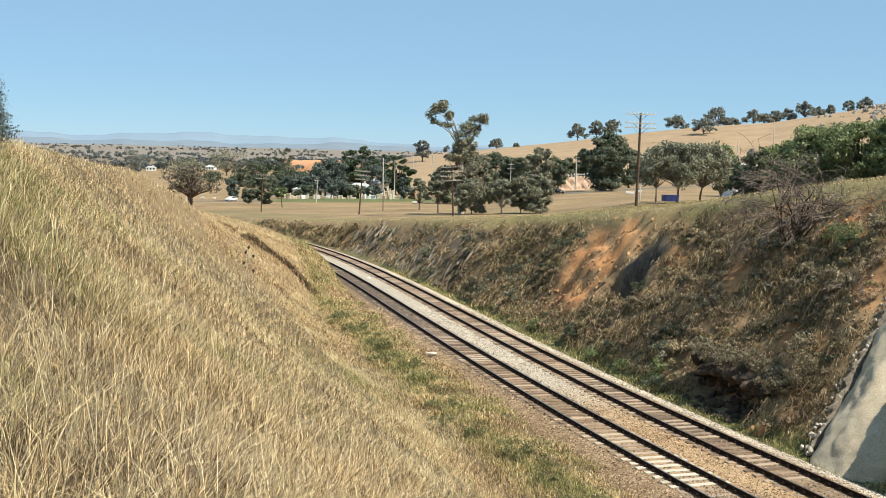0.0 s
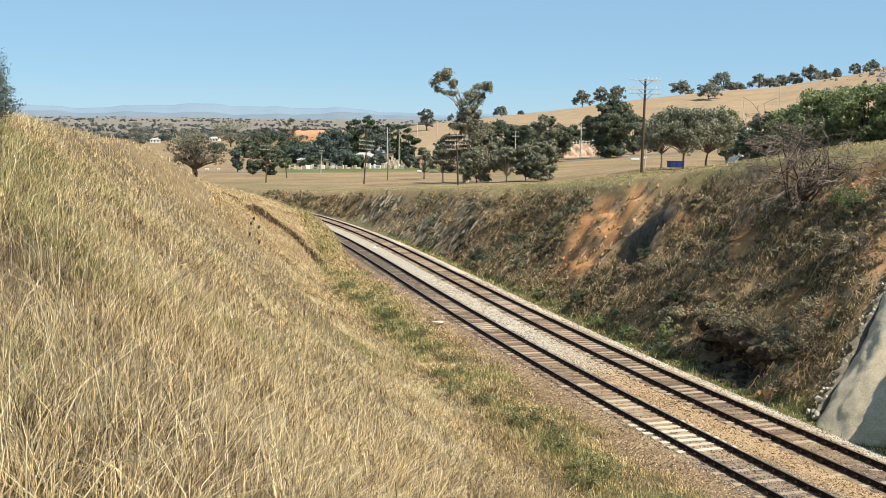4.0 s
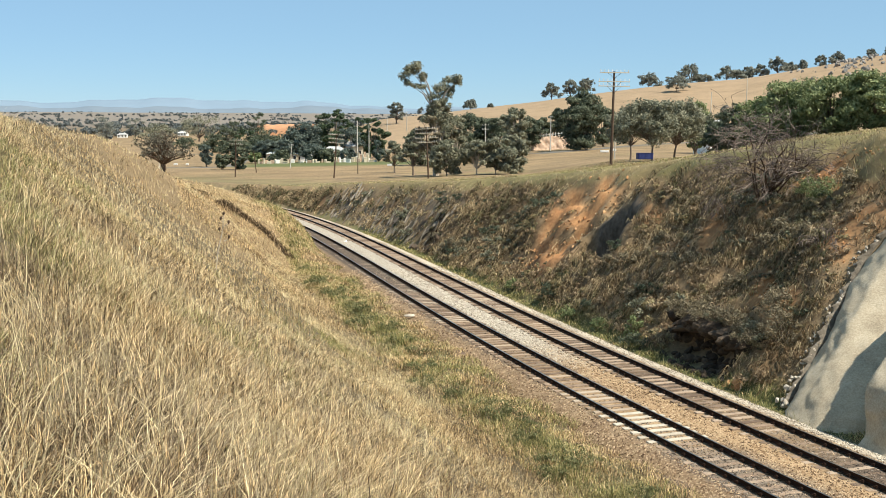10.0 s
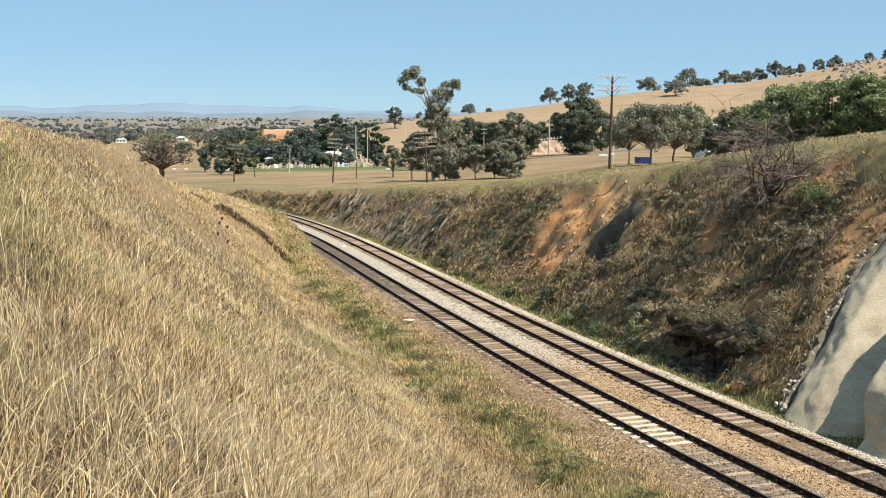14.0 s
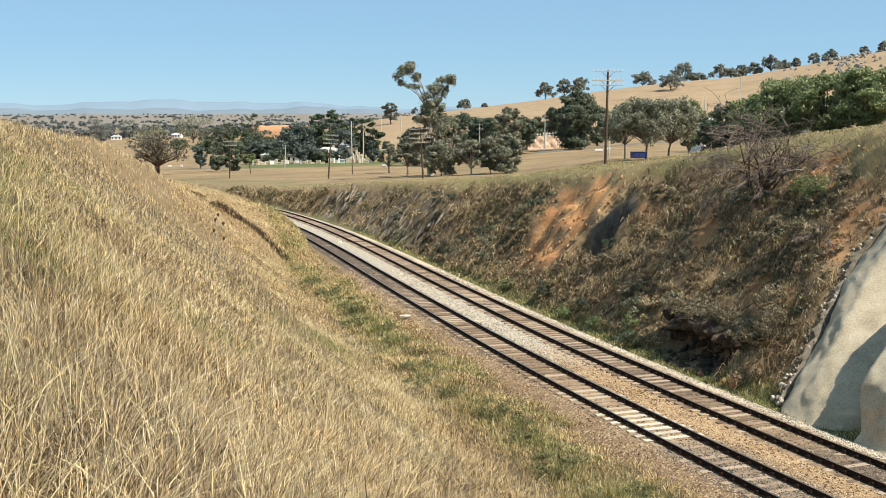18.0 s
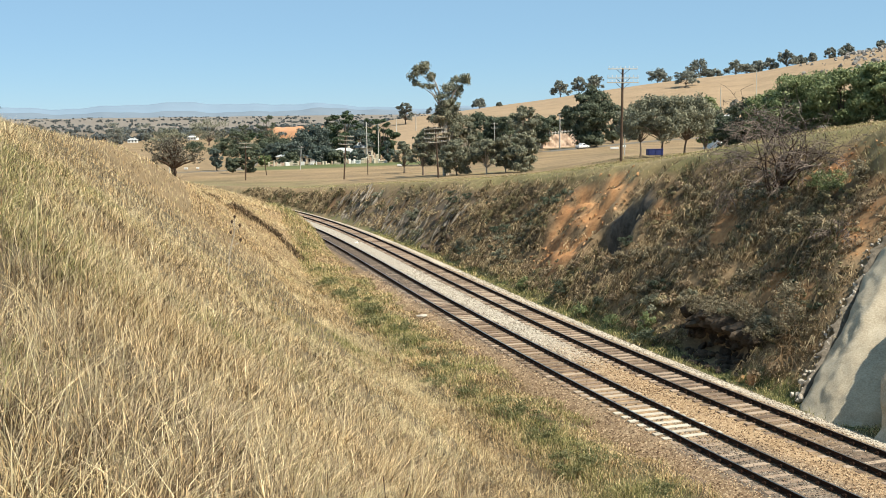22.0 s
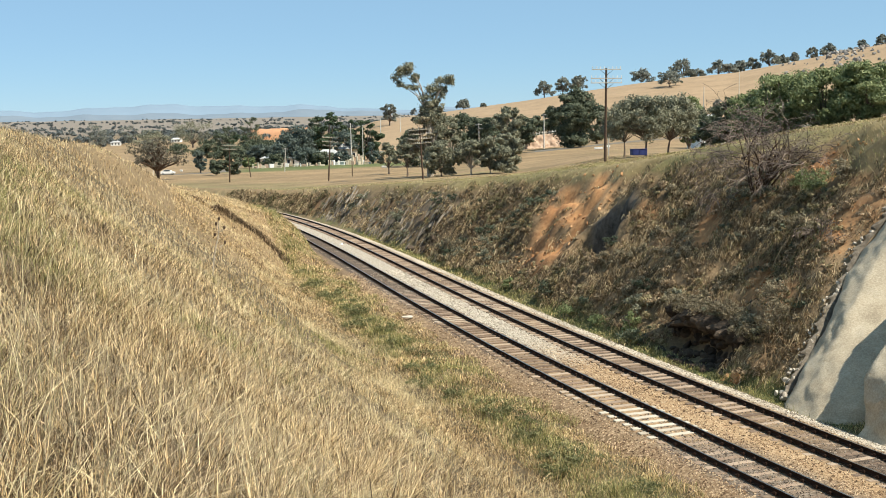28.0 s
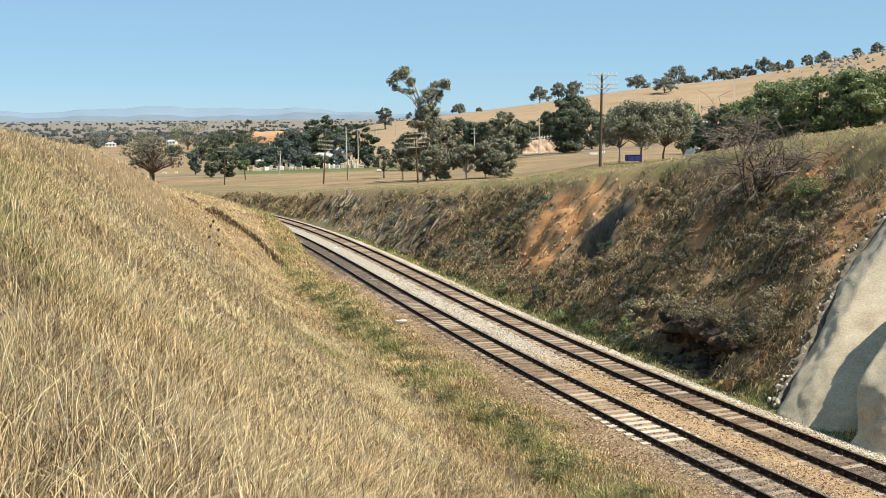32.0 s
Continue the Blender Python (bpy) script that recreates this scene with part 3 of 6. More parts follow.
PLANTING = [  # bearing, distance, height, width, leaf, more
    (-0.2666, 290, 10.9, 16.8, 'dusk', dict(label='broad tree with forked dark trunk and sparse leaves', clumps=35, count=1300, trunk=0.8, low=0.3, flat=0.45, bark=POLE_WOOD)),
    (-0.2256, 345, 7.6, 4.9, 'blue', dict(clumps=10, count=1680, low=0.028)),
    (-0.2111, 315, 4.7, 4.9, 'dark', dict(clumps=10, count=1920, low=0.011)),
    (-0.1966, 318, 6.6, 6, 'dark', dict(clumps=12, count=2160, low=0.028)),
    (-0.2317, 780, 18.5, 27.9, 'gum', dict(clumps=16, count=1680, low=0.138)),
    (-0.218, 520, 8.6, 14.2, 'dark', dict(clumps=14, count=1920, low=0.0)),
    (-0.1768, 450, 7.1, 15, 'dark', dict(clumps=16, count=2160, low=0.0)),
    (-0.2467, 600, 6.1, 12.2, 'dark', dict(clumps=12, count=1200, low=0.0)),
    (-0.0243, 330, 11.5, 11.8, 'dark', dict(clumps=16, count=2160, low=0.0)),
    (0.0032, 320, 11.1, 11.4, 'gum', dict(clumps=16, count=2160, low=0.0)),
    (-0.2727, 700, 13.3, 25, 'gum', dict(clumps=16, count=1920, low=0.028)),
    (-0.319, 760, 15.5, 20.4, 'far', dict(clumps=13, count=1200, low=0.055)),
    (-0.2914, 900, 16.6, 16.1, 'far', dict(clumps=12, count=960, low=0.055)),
    (-0.1773, 700, 20.4, 14.2, 'dark', dict(clumps=12, count=1200, low=0.083)),
    (-0.1985, 720, 15.7, 11.2, 'dark', dict(clumps=10, count=960, low=0.055)),
    (-0.2056, 560, 12.4, 14.7, 'dark', dict(clumps=13, count=1920, low=0.0)),
    (-0.1861, 560, 11.8, 15.3, 'pine', dict(clumps=13, count=2160, low=0.0)),
    (-0.1969, 500, 6.7, 14.9, 'dark', dict(clumps=16, count=2640, low=0.0)),
    (-0.1619, 560, 7.2, 21.4, 'dark', dict(clumps=16, count=2640, low=0.0)),
    (-0.1439, 600, 8.2, 15.7, 'dark', dict(clumps=12, count=1680, low=0.0)),
    (-0.1663, 420, 7.1, 12.5, 'blue', dict(clumps=14, count=2640, low=0.0)),
    (-0.1792, 380, 4.1, 5.9, 'green', dict(clumps=9, count=1200, low=0.0)),
    (-0.1108, 385, 5.1, 9.2, 'dark', dict(clumps=12, count=1680, low=0.0)),
    (-0.0911, 384, 5, 5.9, 'blue', dict(clumps=10, count=1200, low=0.0)),
    (-0.1559, 384, 4.3, 9.2, 'dark', dict(clumps=12, count=1440, low=0.0)),
    (-0.1266, 386, 6.6, 10.5, 'blue', dict(clumps=13, count=1920, low=0.0)),
    (-0.1342, 405, 13.1, 19.3, 'blue', dict(clumps=24, count=5280, low=0.0, spread=1.15)),
    (-0.1504, 400, 7.7, 7.2, 'blue', dict(clumps=10, count=1680, low=0.0)),
    (-0.1034, 450, 20.4, 15.6, 'pine', dict(clumps=21, count=5280, low=0.011)),
    (-0.1193, 470, 17.6, 12.3, 'dark', dict(clumps=16, count=2880, low=0.011)),
    (-0.0909, 420, 13.3, 11, 'blue', dict(clumps=14, count=2640, low=0.0)),
    (-0.0681, 440, 16.5, 12.1, 'pine', dict(clumps=16, count=3600, low=0.0)),
    (-0.0823, 460, 16.9, 11, 'pine', dict(clumps=16, count=2880, low=0.0)),
    (-0.0734, 400, 14.6, 2.9, 'pine', dict(label='narrow dark cypress tree beside the pale house', clumps=13, count=2160, low=0.0, spread=0.5, flat=1.6)),
    (-0.0635, 380, 7.9, 5.1, 'blue', dict(clumps=10, count=1680, low=0.0, spread=0.7)),
    (-0.0487, 262, 7.6, 6.3, 'gum', dict(clumps=13, count=1920, low=0.275, trunk=0.3)),
    (-0.0312, 225, 8.5, 6.7, 'gum', dict(clumps=16, count=2880, low=0.275, trunk=0.25)),
    (-0.0084, 212, 15.2, 8.4, 'brown', dict(clumps=26, count=5600, low=0.231, trunk=0.25, spread=1.35, bark=GUM_BARK)),
    (0.0084, 216, 11.7, 7.2, 'gum', dict(clumps=21, count=4160, low=0.231, trunk=0.25, spread=1.35, bark=GUM_BARK)),
    (0.0005, 205, 7.1, 7.1, 'gum', dict(clumps=18, count=3520, low=0.11, trunk=0.2)),
    (0.0286, 202, 6.7, 7.2, 'gum', dict(clumps=21, count=3840, low=0.231, trunk=0.25, spread=1.35, bark=GUM_BARK)),
    (0.0466, 205, 6.1, 4.9, 'gum', dict(clumps=16, count=2400, low=0.11, trunk=0.22, bark=GUM_BARK)),
    (0.0613, 200, 7.6, 6.9, 'gum', dict(clumps=24, count=5440, low=0.028)),
    (0.043, 340, 13.5, 12.0, 'dark', dict(clumps=18, count=3600, low=0.0)),
    (0.078, 372, 12.5, 11.0, 'dark', dict(clumps=16, count=3000, low=0.0)),
    (-0.152, 470, 9.0, 26.0, 'dark', dict(clumps=20, count=3000, low=0.0)),
    (-0.128, 500, 10.0, 24.0, 'dark', dict(clumps=20, count=3000, low=0.0)),
    (0.0253, 345, 14.9, 14.3, 'dark', dict(clumps=18, count=3600, low=0.055)),
    (0.0496, 330, 12.3, 8.6, 'dark', dict(clumps=13, count=2160, low=0.055)),
    (0.0643, 310, 14.9, 9.2, 'gum', dict(clumps=21, count=5280, low=0.165, trunk=0.3, bark=GUM_BARK)),
    (0.0903, 400, 11.4, 8.6, 'dark', dict(clumps=12, count=1920, low=0.055)),
    (0.1034, 420, 14.1, 11.5, 'dark', dict(clumps=16, count=2880, low=0.055)),
    (0.1242, 348, 18.5, 16.6, 'dark', dict(clumps=35, count=12480, low=0.0, spread=1.05)),
    (0.1466, 375, 13.1, 9.9, 'dark', dict(clumps=16, count=3600, low=0.028)),
    (0.1625, 420, 11.4, 14, 'dark', dict(clumps=16, count=2160, low=0.028)),
    (0.1729, 172, 8.6, 9.6, 'gum', dict(clumps=24, count=4640, low=0.36, trunk=0.18)),
    (0.1928, 152, 8.3, 10.6, 'gum', dict(clumps=35, count=7360, low=0.36, trunk=0.2, lean=0.05, flat=0.75)),
    (0.2139, 156, 7.9, 10.9, 'gum', dict(clumps=35, count=7360, low=0.36, trunk=0.2, lean=0.12, flat=0.75)),
    (0.2338, 195, 10.6, 6.7, 'green', dict(clumps=18, count=2880, low=0.055)),
    (0.2523, 118, 4.2, 3.9, 'dark', dict(clumps=18, count=3520, low=0.028)),
    (0.2718, 112, 5.4, 4.4, 'dark', dict(clumps=21, count=4480, low=0.028)),
    (0.2953, 95, 4.7, 4.7, 'green', dict(name='bush', category='bush', label='large leafy green bush on top of the bank', clumps=29, count=6720, low=0.0)),
    (0.321, 90, 5.2, 5.6, 'green', dict(name='bush', category='bush', label='large leafy green bush on top of the bank', clumps=37, count=9600, low=0.0, spread=1.1)),
    (0.3602, 86, 4.8, 5.8, 'green', dict(name='bush', category='bush', label='large leafy green bush on top of the bank', clumps=37, count=10400, low=0.0, spread=1.1)),
    (0.3992, 84, 4.9, 5.1, 'green', dict(name='bush', category='bush', label='large leafy green bush on top of the bank', clumps=35, count=9600, low=0.0, spread=1.1)),
    (0.4383, 84, 4.9, 5.7, 'green', dict(name='bush', category='bush', label='large leafy green bush on top of the bank', clumps=29, count=7200, low=0.0, spread=1.1)),
]
LABELS = {'dusk': "dull brownish tree in dry grass", 'gum': "grey-green gum tree with thin trunk in dry grass", 'dark': "dense dark green tree in the valley", 'pine': "dark pine tree among the town trees", 'blue': "bluish-green cedar tree beside the green field", 'brown': "spreading tree with sparse brownish leaves", 'green': "leafy green tree on the plateau", 'far': "small hazy tree in the distant fields"}
for i, (k, d, h, w, kind, more) in enumerate(PLANTING):
    more = dict(more)
    label = more.pop("label", LABELS[kind])
    tree(spot(k, d), h * 1.02, w * 1.1, kind, label, seed=20 + i, leaf=min(0.42, 0.0010 * d + 0.03), **more)
HILL_TREES = [(-0.0469, 700, 14.1, 12.7), (0.0226, 815, 7.3, 13), (0.0411, 815, 3, 4.3), (0.0978, 795, 11.6, 14.4), (0.1151, 800, 12.5, 12.8), (0.1292, 800, 13.1, 14.5), (0.1232, 700, 4.2, 7.4), (0.1879, 790, 9.4, 16.8), (0.2142, 690, 9.7, 16.1), (0.2265, 800, 15.2, 19.6), (0.2378, 800, 6.3, 14.5), (0.2601, 800, 11.6, 16.2), (0.2696, 800, 8.9, 12.8), (0.279, 805, 10.2, 14.6), (0.2915, 800, 10, 14.5), (0.307, 790, 12.4, 16), (0.3187, 800, 8.9, 10.2), (0.3306, 800, 9.6, 7.7), (0.3466, 800, 11.8, 9.4), (0.3617, 800, 10.7, 14.5), (0.3813, 800, 5.7, 5.1), (0.3929, 800, 10.2, 9.4), (0.412, 800, 12.3, 10.2), (0.4266, 800, 12.1, 12.8), (0.2587, 470, 14.3, 5), (0.4472, 800, 14.4, 14.5)]
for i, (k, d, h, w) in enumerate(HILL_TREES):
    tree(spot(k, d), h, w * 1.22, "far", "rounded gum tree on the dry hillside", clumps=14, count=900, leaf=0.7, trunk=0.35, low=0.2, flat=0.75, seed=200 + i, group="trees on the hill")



# ---- the tall gum by the railway ----


def tall_gum():
    at = spot(-0.012, 210)
    ob = thing("gum_tree", at, "tall gum tree with open crown and pale limbs", "tree")
    r = random.Random(5)
    clumps = [((-4.3, 0.3, 20.4), (1.9, 1.8, 1.5)), ((-3.0, -0.5, 21.4), (1.3, 1.3, 1.0)), ((-2.2, 0.4, 19.2), (1.1, 1.2, 1.0)), ((-5.0, 0.2, 18.2), (1.2, 1.1, 0.8)), ((-3.0, 0.1, 17.4), (1.4, 1.2, 0.7)),
              ((0.9, 0.3, 16.6), (1.7, 1.5, 1.5)), ((0.2, -0.6, 15.0), (1.5, 1.4, 1.2)), ((3.6, 0.4, 18.6), (1.7, 1.6, 1.3)), ((4.6, -0.4, 18.8), (1.0, 1.0, 1.1)), ((3.4, 0.2, 16.4), (1.1, 1.1, 1.3)),
              ((2.4, -0.2, 14.2), (1.3, 1.2, 1.0)), ((1.0, 0.2, 12.6), (2.2, 2.0, 1.6)), ((-0.6, 0.6, 11.0), (1.8, 1.8, 1.5)), ((2.6, 0.2, 10.4), (2.0, 1.8, 1.6))]
    bm = bmesh.new()
    tube(bm, [(0.3, 0, -0.3), (0.1, 0.1, 5), (0.5, 0, 9.5), (0.6, 0, 12.5)], [0.42, 0.34, 0.27, 0.2])
    for c, _ in clumps:
        low = 9.5 if c[2] < 15 else 12.0
        bend = Vector((c[0] * 0.45 + 0.3, c[1] * 0.5, low + (c[2] - low) * 0.6 + r.uniform(-0.4, 0.3)))
        tube(bm, [(0.55, 0, low), bend, c], [0.18, 0.12, 0.04], 6)
    part("trunk", bm, GUM_BARK, ob, "pale trunk with bare limbs")
    part("crown", leaves_mesh("crown", [(c, (q[0] * 1.25, q[1] * 1.25, q[2] * 1.3)) for c, q in clumps], 5600, 0.2, LEAF["gum"], np.random.default_rng(5), 0.35), None, ob)


tall_gum()
# shrub that leans in over the grass bank
tree(spot(-0.478, 30), 1.75, 2.9, "blue", "small grey-green shrub above the grassy bank", clumps=22, count=9000, leaf=0.034, low=0.05, seed=401, name="shrub", category="shrub", flat=1.0)

# ---- poles along the line ----
PORCELAIN = material("white_insulator", [(0.6, 0.6, 0.58), (0.75, 0.75, 0.72)], 1.0, 0.35, 0.0)
CONCRETE = material("pale_pole", [(0.42, 0.41, 0.38), (0.58, 0.56, 0.52)], 1.0, 0.9, 0.2, 12)


def box(bm, size, m=Matrix(), bevel=0.0):
    g = bmesh.ops.create_cube(bm, size=1, matrix=m @ Matrix.Diagonal((*size, 1)))
    if bevel:
        es = {e for v in g["verts"] for e in v.link_edges}
        bmesh.ops.bevel(bm, geom=list(es), offset=bevel, segments=1, affect="EDGES")


PALE_WOOD = material("bleached_crossarm_wood", [(0.34, 0.29, 0.22), (0.55, 0.49, 0.40)], 0.6, 0.9, 0.3, 20)


def telegraph_pole(k, d, height, arms, lean=0.0, turn=10, thick=0.14, label="tall dark wooden telegraph pole with crossarms", wood=None, pins=4, metal=False):
    """arms: (height below the top, half length)."""
    at = spot(k, d)
    ob = thing("telegraph_pole", Matrix.Translation(at) @ pose(0, 0, 0, 0, lean, turn), label, "telegraph pole", "poles along the railway")
    bm = bmesh.new()
    tube(bm, [(0, 0, -0.4), (0.01, 0, height * 0.5), (0, 0, height)], [thick * 1.15, thick, thick * 0.75], 10)
    part("pole", bm, wood or POLE_WOOD, ob)
    for drop, half in arms:
        bm = bmesh.new()
        box(bm, (2 * half, 0.08, 0.085), pose(0, -thick, height - drop), 0.008)
        arm = part("crossarm", bm, PALE_WOOD if metal else wood or POLE_WOOD, ob)
        for i in range(pins):
            for side in (-1, 1):
                x = side * (half - 0.08 - i * (half - 0.3) / max(1, pins - 1))
                bm = bmesh.new()
                tube(bm, [(x, -thick, height - drop + 0.05), (x, -thick, height - drop + 0.13), (x, -thick, height - drop + 0.15), (x, -thick, height - drop + 0.27)], [0.015, 0.015, 0.042, 0.028], 6)
                part("insulator", bm, PORCELAIN, arm, "white porcelain insulator")
        for side in (-1, 1):
            bm = bmesh.new()
            tube(bm, [(side * half * 0.45, -thick, height - drop - 0.03), (0, -thick, height - drop - half * 0.4)], [0.02, 0.02], 5)
            part("brace", bm, STEEL, ob)
    return ob


telegraph_pole(0.1548, 104, 9.15, [(0.12, 1.45), (0.98, 1.55), (1.42, 1.55)], 0.5, 6, 0.13, metal=True)
telegraph_pole(-0.0165, 190, 9.0, [(0.2, 2.0), (1.0, 2.1), (1.8, 2.1), (2.6, 1.8)], -3.0, 8, 0.15, pins=5, metal=True)
telegraph_pole(-0.1055, 232, 9.6, [(0.2, 1.75), (1.1, 1.7), (2.0, 1.6)], 4.0, 5, 0.15, pins=5, metal=True)
telegraph_pole(-0.1985, 262, 9.2, [(0.15, 1.7), (1.1, 1.7)], 2.0, 0, 0.15, pins=4, metal=True)
telegraph_pole(-0.1785, 290, 5.6, [], -7.0, 0, 0.12, "short leaning wooden pole in the field")
telegraph_pole(-0.1465, 330, 7.4, [(0.3, 0.9)], 3.5, 0, 0.12, "pale slender power pole near the town", CONCRETE, 2)
telegraph_pole(0.158, 210, 6.4, [(0.35, 0.7)], 0.0, 0, 0.11, "slender pale power pole in the field", CONCRETE, 2)
telegraph_pole(0.0975, 362, 11.6, [(0.3, 0.6)], 0.0, 0, 0.2, "pale slender light pole beside the stone wall", CONCRETE, 2)
telegraph_pole(-0.0835, 400, 15.0, [], 0.0, 0, 0.22, "tall pale mast beside the town house", CONCRETE)
telegraph_pole(-0.0725, 395, 14.0, [(0.3, 0.8)], 0.0, 0, 0.16, "tall pale power pole beside the town house", CONCRETE, 2)
telegraph_pole(0.0365, 300, 11.0, [(0.4, 0.9), (1.6, 0.9)], 0.0, 0, 0.12, "pale power pole behind the gum trees", CONCRETE, 2)
telegraph_pole(0.2465, 560, 13.5, [], 0.5, 0, 0.22, "pale power pole on the dry hillside", CONCRETE)
telegraph_pole(0.2795, 600, 15.5, [], -0.5, 0, 0.2, "slender pale pole on the dry hillside", CONCRETE)
telegraph_pole(-0.0555, 620, 10.5, [], 0, 0, 0.22, "slender pole on the far field", CONCRETE)
telegraph_pole(-0.037, 640, 11.0, [(0.4, 1.2)], 0, 0, 0.22, "slender pole on the far field", CONCRETE, 2)

telegraph_pole(-0.083, 262, 4.2, [], 0.0, 0, 0.1, "short wooden post at the field edge")
telegraph_pole(-0.27, 300, 4.0, [], 0.0, 0, 0.09, "short wooden post beside the broad tree", CONCRETE)

# ---- buildings, walls and the far clay pit ----
CREAM = material("cream_render", [(0.50, 0.43, 0.32), (0.62, 0.56, 0.45)], 2.0, 0.9, 0.2, 10)
WHITE = material("white_paint", [(0.68, 0.68, 0.66), (0.8, 0.8, 0.78)], 2.0, 0.6, 0.1, 10)
ROOF = material("grey_metal_roof", [(0.32, 0.33, 0.33), (0.48, 0.49, 0.5)], 2.0, 0.5, 0.1, 6)
ROOF_RED = material("terracotta_roof", [(0.25, 0.12, 0.08), (0.38, 0.20, 0.13)], 2.0, 0.8, 0.2, 6)
DARK_GLASS = material("window_glass", [(0.02, 0.025, 0.03), (0.04, 0.045, 0.05)], 1.0, 0.1, 0.0, shine=0.5)
STONE = material("pinkish_wall_stone", [(0.30, 0.19, 0.13), (0.50, 0.36, 0.27), (0.62, 0.50, 0.40)], 1.2, 0.95, 0.8, 3.0)
CLAY = material("orange_clay", [(0.34, 0.17, 0.09), (0.55, 0.31, 0.18)], 8.0, 0.95, 0.4, 1.0)


def house(k, d, wide, deep, wall, roof_h, walls, roof, label, turn=0, windows=3, lift=0.0, chimney=True):
    at = spot(k, d) + Vector((0, 0, lift))
    ob = thing("house", Matrix.Translation(at) @ pose(0, 0, 0, 0, 0, turn), label, "house")
    bm = bmesh.new()
    box(bm, (wide, deep, wall + 1.0), pose(0, 0, wall / 2 - 0.5), 0.03)
    body = part("wall", bm, walls, ob)
    bm = bmesh.new()
    e = 0.45
    q = [bm.verts.new(v) for v in ((-wide / 2 - e, -deep / 2 - e, wall), (wide / 2 + e, -deep / 2 - e, wall), (wide / 2 + e, deep / 2 + e, wall), (-wide / 2 - e, deep / 2 + e, wall),
                                   (-wide / 2 + deep * 0.35, 0, wall + roof_h), (wide / 2 - deep * 0.35, 0, wall + roof_h))]
    for f in ((0, 1, 5, 4), (1, 2, 5), (2, 3, 4, 5), (3, 0, 4), (3, 2, 1, 0)):
        bm.faces.new([q[i] for i in f])
    top = part("roof", bm, roof, ob)
    if chimney:
        bm = bmesh.new()
        box(bm, (0.7, 0.7, 1.6), pose(wide * 0.2, 0.4, wall + roof_h * 0.9), 0.02)
        part("chimney", bm, walls, top)
    for i in range(windows):
        x = -wide / 2 + wide * (i + 0.5) / windows
        bm = bmesh.new()
        for sx in (-1, 1):
            box(bm, (0.1, 0.1, 1.5), pose(x + sx * 0.55, -deep / 2 - 0.03, wall * 0.55))
        for sz in (-1, 1):
            box(bm, (1.2, 0.1, 0.1), pose(x, -deep / 2 - 0.03, wall * 0.55 + sz * 0.75))
        w = part("window", bm, WHITE, ob, "white window frame")
        bm = bmesh.new()
        box(bm, (1.0, 0.04, 1.4), pose(x, -deep / 2 - 0.022, wall * 0.55))
        part("pane", bm, DARK_GLASS, w)
    return ob


house(-0.0875, 422, 8.0, 7.0, 5.2, 2.0, CREAM, ROOF, "cream two-storey town house among dark trees", 6, 3)
house(-0.105, 410, 9.0, 7.0, 3.6, 1.8, CREAM, ROOF, "low cream house beside the cedar tree", -4, 3)
house(-0.153, 402, 12.0, 6.0, 2.9, 1.0, CREAM, ROOF, "long low cream building under the trees", 3, 4, 0, False)
house(-0.1375, 402, 9.0, 5.0, 2.2, 0.9, WHITE, ROOF, "low white shed beside the green field", 0, 3, 0, False)
house(-0.156, 505, 8.0, 7.0, 4.0, 2.0, WHITE, WHITE, "house with a bright white roof among trees", 15, 3)
house(-0.3035, 890, 8.0, 6.0, 2.6, 1.3, WHITE, ROOF, "white farmhouse in the far fields", 10, 3)
house(-0.2465, 930, 8.0, 6.0, 2.6, 1.3, WHITE, WHITE, "white farmhouse in the far fields", -8, 3)
house(0.2505, 262, 7.0, 7.0, 6.4, 1.6, WHITE, ROOF, "white house with grey roof behind the trees", 20, 2, 0, False)


def stone_wall():
    """A tall rough stone face with a paling fence along its top."""
    at = spot(0.098, 372)
    ob = thing("stone_wall", Matrix.Translation(at) @ pose(0, 0, 0, 0, 0, 4), "tall pinkish rubble wall topped with white posts", "wall")
    u, v = np.meshgrid(np.linspace(-8.5, 8.0, 60), np.linspace(-1.5, 1, 26), indexing="ij")
    top = 4.6 + 0.09 * u
    z = np.where(v < 0, v, v * top)
    y = np.where(v < 0, -0.4, v * 1.6) + 0.35 * wave(u, z, 0.9, 3) + 0.15 * wave(u, z, 0.35, 6)
    P = np.stack([u, y, z], -1)
    part("stone_face", grid_mesh("stone_face", P, [STONE]), None, ob)
    bm = bmesh.new()
    box(bm, (16.5, 6, 6.0), pose(-0.25, 4.6, 1.2))
    part("backing", bm, STONE, ob)
    for i in range(15):
        bm = bmesh.new()
        x = -8 + i * 1.1
        box(bm, (0.16, 0.16, 1.7), pose(x, 1.8, 4.9 + 0.09 * x), 0.02)
        part("fence_post", bm, WHITE, ob, "white fence post")
    bm = bmesh.new()
    box(bm, (16, 0.06, 0.12), pose(-0.3, 1.72, 5.2, 0, -5.1, 0))
    part("fence_rail", bm, WHITE, ob)


stone_wall()


